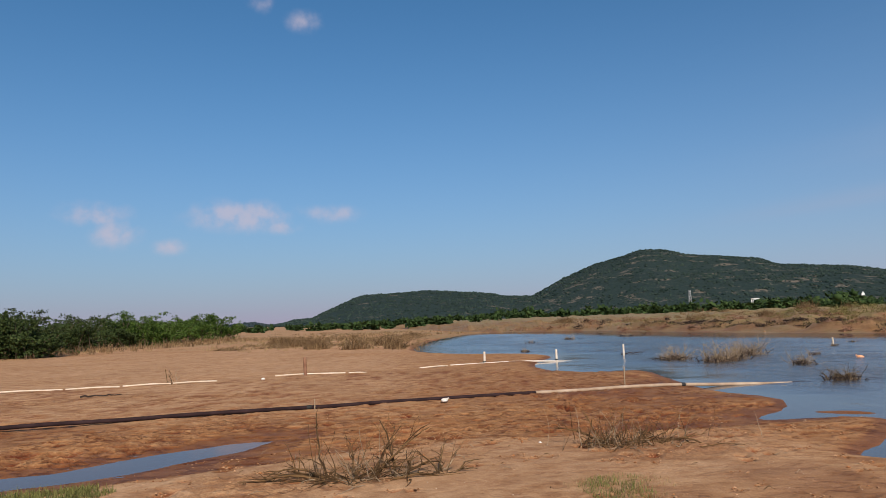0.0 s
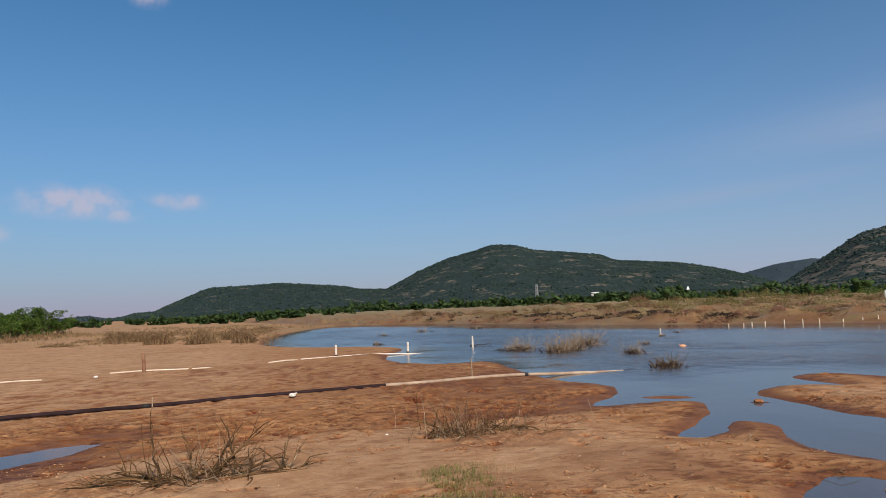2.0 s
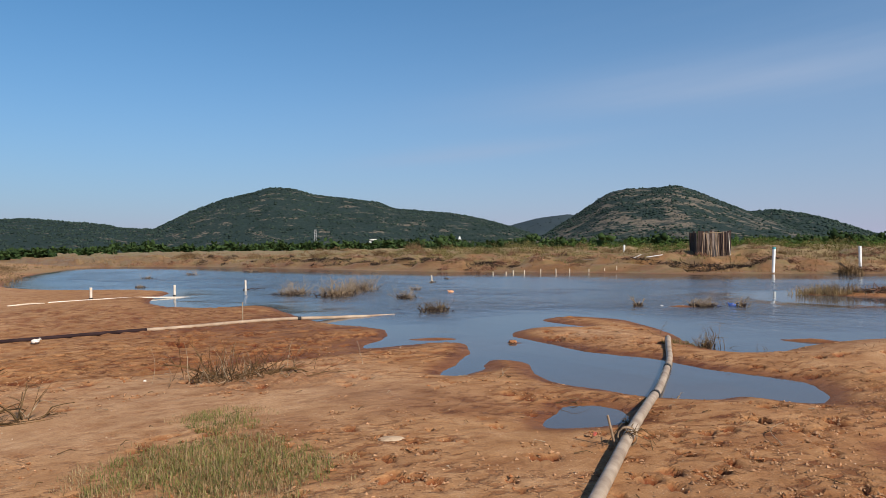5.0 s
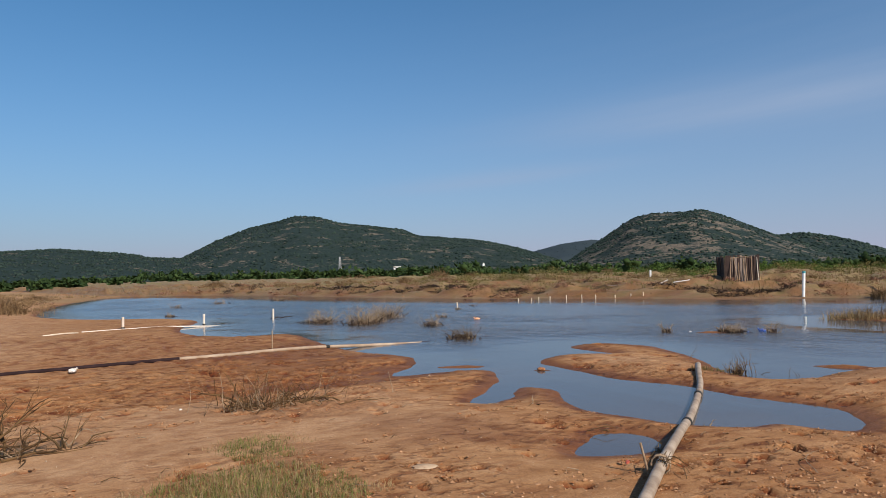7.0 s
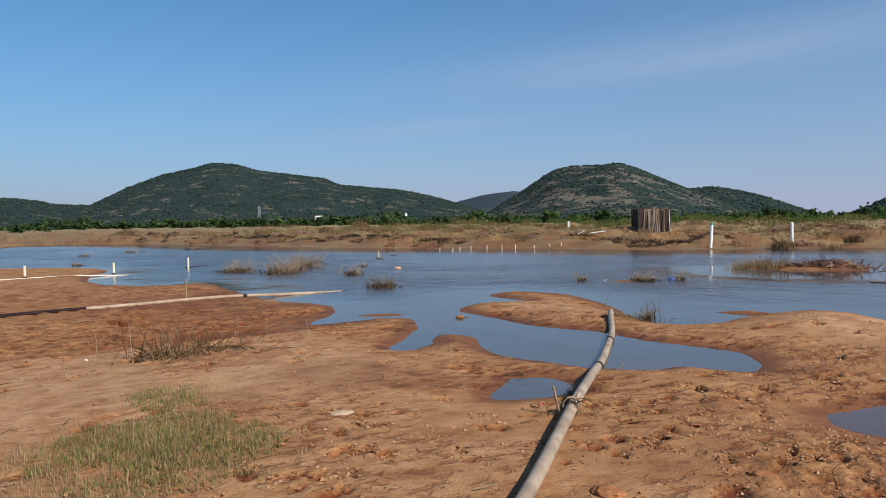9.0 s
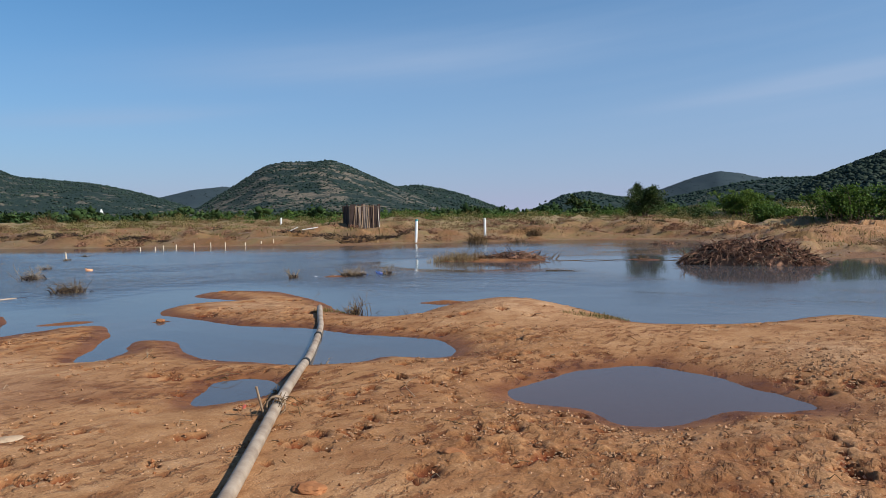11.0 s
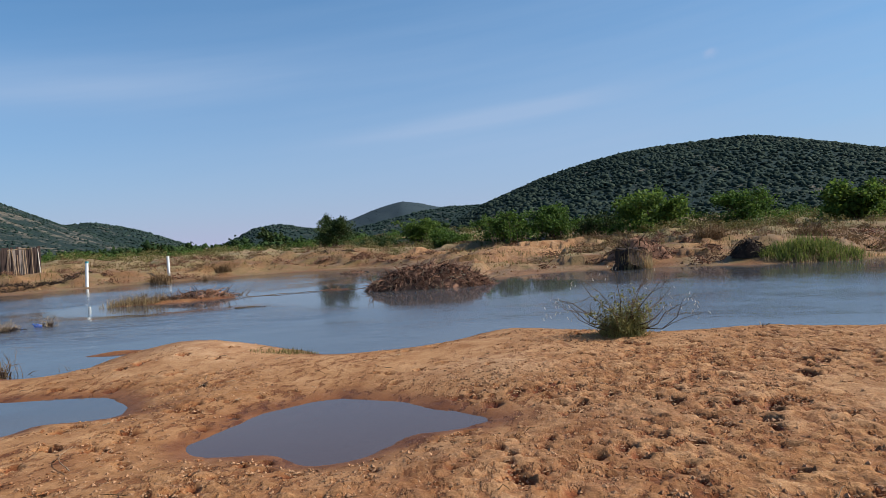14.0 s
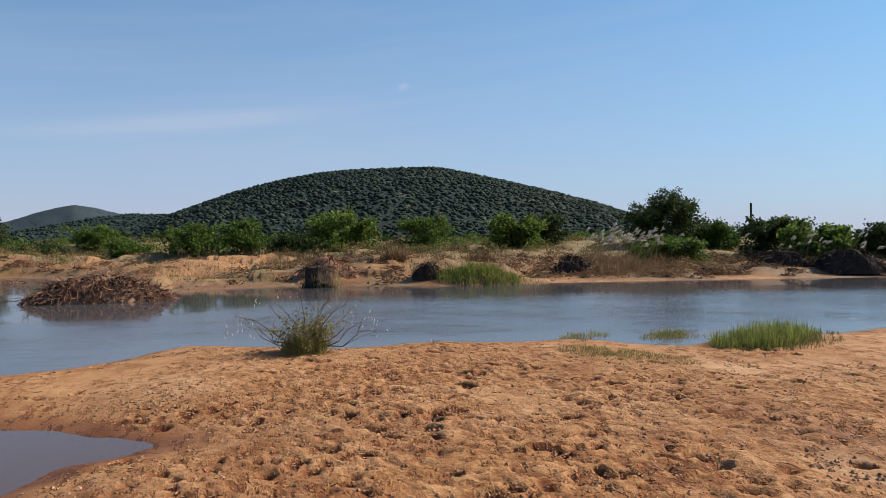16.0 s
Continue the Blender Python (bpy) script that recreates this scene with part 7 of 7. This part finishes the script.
log("floating_branch", [(24.5, 12.4, WL), (25.5, 10.6, WL + 0.02), (26.2, 8.6, WL + 0.01), (26.3, 7.6, WL)], 0.013, "dark branch floating between mud islets", TWIG)
log("floating_branch", [(20.0, 10.4, WL), (20.2, 9.9, WL + 0.02), (20.2, 9.5, WL)], 0.016, "dark branch drifting in the river", TWIG)
log("floating_branch", [(7.3, 32.0, WL + 0.02), (7.9, 31.9, WL + 0.06), (8.3, 32.2, WL + 0.06)], 0.028, "dark branch beside a stake in the water")
log("lying_branch", [(2.75, 8.95, 0.02), (3.0, 8.93, 0.06), (3.25, 9.02, 0.03), (3.45, 9.0, 0.03)], 0.007, "thin bare branch lying on the sand", BUSH_WOOD)

log("half_buried_hose", [(-9.6, 19.0, 0.0), (-9.2, 19.15, 0.02), (-8.9, 19.25, 0.01), (-8.6, 19.4, -0.02)], 0.025, "dark hose half buried in the sand")
log("lying_branch", [(5.0, 3.9, 0.02), (5.25, 4.2, 0.04), (5.6, 4.35, 0.03)], 0.004, "thin dry stem lying on the sand", TWIG_PALE)
log("lying_branch", [(4.7, 6.45, -0.08), (4.85, 6.3, -0.02), (5.05, 6.28, -0.06)], 0.005, "dark twig at the edge of the small puddle", TWIG)

# ---- far houses and mast ----
ROOF = simple("grey_roof", (0.25, 0.22, 0.20), (0.4, 0.36, 0.33), 0.5, 0.9, 0.2, 0.0)
DARK_GLASS = simple("dark_window", (0.02, 0.025, 0.03), (0.05, 0.055, 0.06), 0.5, 0.3, 0.5, 0.0)


def house(cx, cy, z, w, d, h, az, label):
    ob = thing("house", label, "house", pose(cx, cy, z, 0, 0, -az), "far houses under the hills")
    m = Mesher()
    m.box(pose(0, 0, -z + 0.4), w, d, h + z - 0.4)
    part("wall", m, WHITE_PAINT, ob)
    m = Mesher()
    m.box(pose(0, 0, h), w * 1.06, d * 1.06, 0.35)
    part("roof", m, ROOF, ob)
    for k in (-0.28, 0.28):
        m = Mesher()
        m.box(pose(k * w, -d / 2 - 0.03, h * 0.35), w * 0.14, 0.1, h * 0.35)
        window = part("window", m, DARK_GLASS, ob)
        m = Mesher()
        m.box(pose(k * w, -d / 2 - 0.10, h * 0.35 - 0.12), w * 0.18, 0.24, 0.12)
        part("sill", m, ROOF, window)
    return ob


house(217, 873, 2.5, 10, 7, 3.6, 14, "low white house with a flat roof")
house(350, 829, 9.0, 9, 7, 5.0, 23, "white house among trees")
house(427, 792, 6.0, 8, 6, 4.5, 28, "white house among trees")
house(333, 616, 3.4, 7, 6, 3.8, 28, "white house among trees")
house(273, 645, 8.0, 5, 5, 3.4, 23, "small white house on the slope")
house(274, 121.5, 3.1, 4.6, 4, 2.3, 66, "white house beside a dark tree")
house(-33, 900, 1.2, 5, 4, 1.8, -2, "white house under the ridge")
ob = thing("shrine_tower", "pale stepped tower among trees", "tower", pose(445, 782, 0.8, 0, 0, -30))
for k, (w, zz, hh) in enumerate(((5.4, 0, 8.7), (4.2, 8.7, 3.0), (3.0, 11.7, 2.4), (1.6, 14.1, 1.8))):
    m = Mesher()
    m.box(pose(0, 0, zz), w, w, hh)
    part("tier", m, WHITE_PAINT, ob)
ob = thing("radio_mast", "tall grey steel lattice mast", "mast", pose(348, 1043, 0.8))
STEEL = simple("galvanised_steel", (0.35, 0.36, 0.37), (0.5, 0.5, 0.5), 0.5, 0.5, 0.5, 0.0, 0.6)
for sx, sy in ((-1, -1), (1, -1), (1, 1), (-1, 1)):
    m = Mesher()
    m.tube([(sx * 2.3, sy * 2.3, 0), (sx * 0.9, sy * 0.9, 31.5)], 0.22, 5)
    part("leg", m, STEEL, ob)
for k in range(9):
    z0, z1 = k * 3.5, k * 3.5 + 3.5
    a0, a1 = 2.3 - 1.4 * z0 / 31.5, 2.3 - 1.4 * z1 / 31.5
    m = Mesher()
    for sx, sy, tx, ty in ((-1, -1, 1, -1), (1, -1, 1, 1), (1, 1, -1, 1), (-1, 1, -1, -1)):
        m.tube([(sx * a0, sy * a0, z0), (tx * a1, ty * a1, z1)], 0.12, 4)
    part("brace", m, STEEL, ob)

# ---- pebbles and twigs on the sand ----
def strewn(name, n, region, size, mat, label, seed, centre=None, far_side=False, patchy=False):
    rng = np.random.default_rng(seed)
    if centre is None:
        x, y = rng.uniform(region[0], region[1], n), rng.uniform(region[2], region[3], n)
    else:
        x, y = rng.normal(centre[0], centre[2], n), rng.normal(centre[1], centre[3], n)
    _, w, f = plan(x, y)
    ok = ((f > 0.6) & (f < 18)) if far_side else (w > 0.25)
    if patchy:
        ok &= rng.random(len(x)) < smooth01(0.2 + 1.8 * fbm(x * 0.35, y * 0.35, 3, 44))
    x, y, w, f = x[ok], y[ok], w[ok], f[ok]
    z = height(x, y, w, f)[0]
    s = size * rng.uniform(0.4, 1.0, len(x)) ** 1.5
    me = blobs_mesh(name, np.stack([x, y, z + s * 0.2], -1), s, mat, 0, 0.7, 0.3, seed)
    me.polygons.foreach_set("use_smooth", np.zeros(len(me.polygons), bool))
    return tagged(new(name, me), label, "pebbles", kind="stuff")


PEBBLE = simple("pale_pebbles", (0.34, 0.23, 0.14), (0.52, 0.40, 0.28), 20.0, 0.9, 0.2, 0.0, vary=0.35)
CRUMB = simple("sand_crumbs", (0.28, 0.148, 0.074), (0.43, 0.250, 0.138), 20.0, 0.95, 0.2, 0.0, vary=0.25)
strewn("pebbles", 2600, (-6, 13.5, -7.5, 15), 0.010, PEBBLE, "pale pebbles strewn over the sand", 91)
strewn("pebbles", 420, None, 0.024, CRUMB, "sand lumps broken up near the puddle", 92, (8.2, 1.0, 0.35, 0.5))
strewn("sand_crumbs", 16000, (2, 12.5, -7.5, 5), 0.022, CRUMB, "crumbled clods of trodden sand", 93, patchy=True)
strewn("sand_crumbs", 5000, (-5, 8, 4, 12), 0.013, CRUMB, "crumbled clods of damp sand", 94, patchy=True)
strewn("bank_clods", 3000, (8, 50, -34, 60), 0.11, simple("bank_soil", (0.20, 0.10, 0.05), (0.36, 0.21, 0.115), 4.0, 0.95, 0.2, 0.0, vary=0.35), "lumps of reddish soil along the far shore", 95, far_side=True)


def turned_up_soil(per, mat, label, seed):
    """Clods thrown up at the rims of the prints."""
    rng = np.random.default_rng(seed)
    p = np.repeat(np.array(PRINTS), per, 0)
    a, q = rng.uniform(0, 6.283, len(p)), p[:, 2] * rng.uniform(0.045, 0.17, len(p))
    x, y = p[:, 0] + np.cos(a) * q, p[:, 1] + np.sin(a) * q
    _, w, f = plan(x, y)
    ok = (w > 0.2) & (f < 0) & (np.hypot(x - 4, y + 1) < 13)
    x, y, w, f = x[ok], y[ok], w[ok], f[ok]
    z = height(x, y, w, f)[0]
    s = 0.0175 * rng.uniform(0.3, 1.0, len(x)) ** 1.3
    me = blobs_mesh("sand_clods", np.stack([x, y, z + 0.004 + s * 0.2], -1), s, mat, 0, 0.6, 0.45, seed)
    me.polygons.foreach_set("use_smooth", np.zeros(len(me.polygons), bool))
    return tagged(new("sand_clods", me), label, "clods", kind="stuff")


turned_up_soil(3, CLOD, "damp red-brown clods thrown up round footprints", 98)
turned_up_soil(6, CRUMB, "dry tan clods thrown up round footprints", 99)


def strewn_stalks(n, region, label, mat, seed):
    """Short dry stalks and splinters lying about."""
    rng = np.random.default_rng(seed)
    x, y = rng.uniform(region[0], region[1], n), rng.uniform(region[2], region[3], n)
    _, w, f = plan(x, y)
    ok = (w > 0.3) & (f < 0)
    m = Mesher()
    for px, py, pz in zip(x[ok], y[ok], height(x[ok], y[ok], w[ok], f[ok])[0]):
        a, L = rng.uniform(0, 6.283), rng.uniform(0.05, 0.2)
        d = Vector((math.cos(a), math.sin(a), rng.normal(0, 0.1)))
        o = Vector((px, py, pz + 0.012))
        k = Vector((rng.normal(0, 0.02), rng.normal(0, 0.02), rng.uniform(0, 0.03)))
        m.tube([o, o + d * L * 0.5 + k, o + d * L], [0.004, 0.003, 0.0015], 4)
    return tagged(part("dry_stalks", m, mat), label, "twigs", kind="stuff")


strewn_stalks(220, (-3, 12.5, -7, 11), "bleached stalks scattered over the sand", TWIG_PALE, 96)
strewn_stalks(200, (-3, 12.5, -7, 11), "dark twigs scattered over the sand", TWIG, 97)
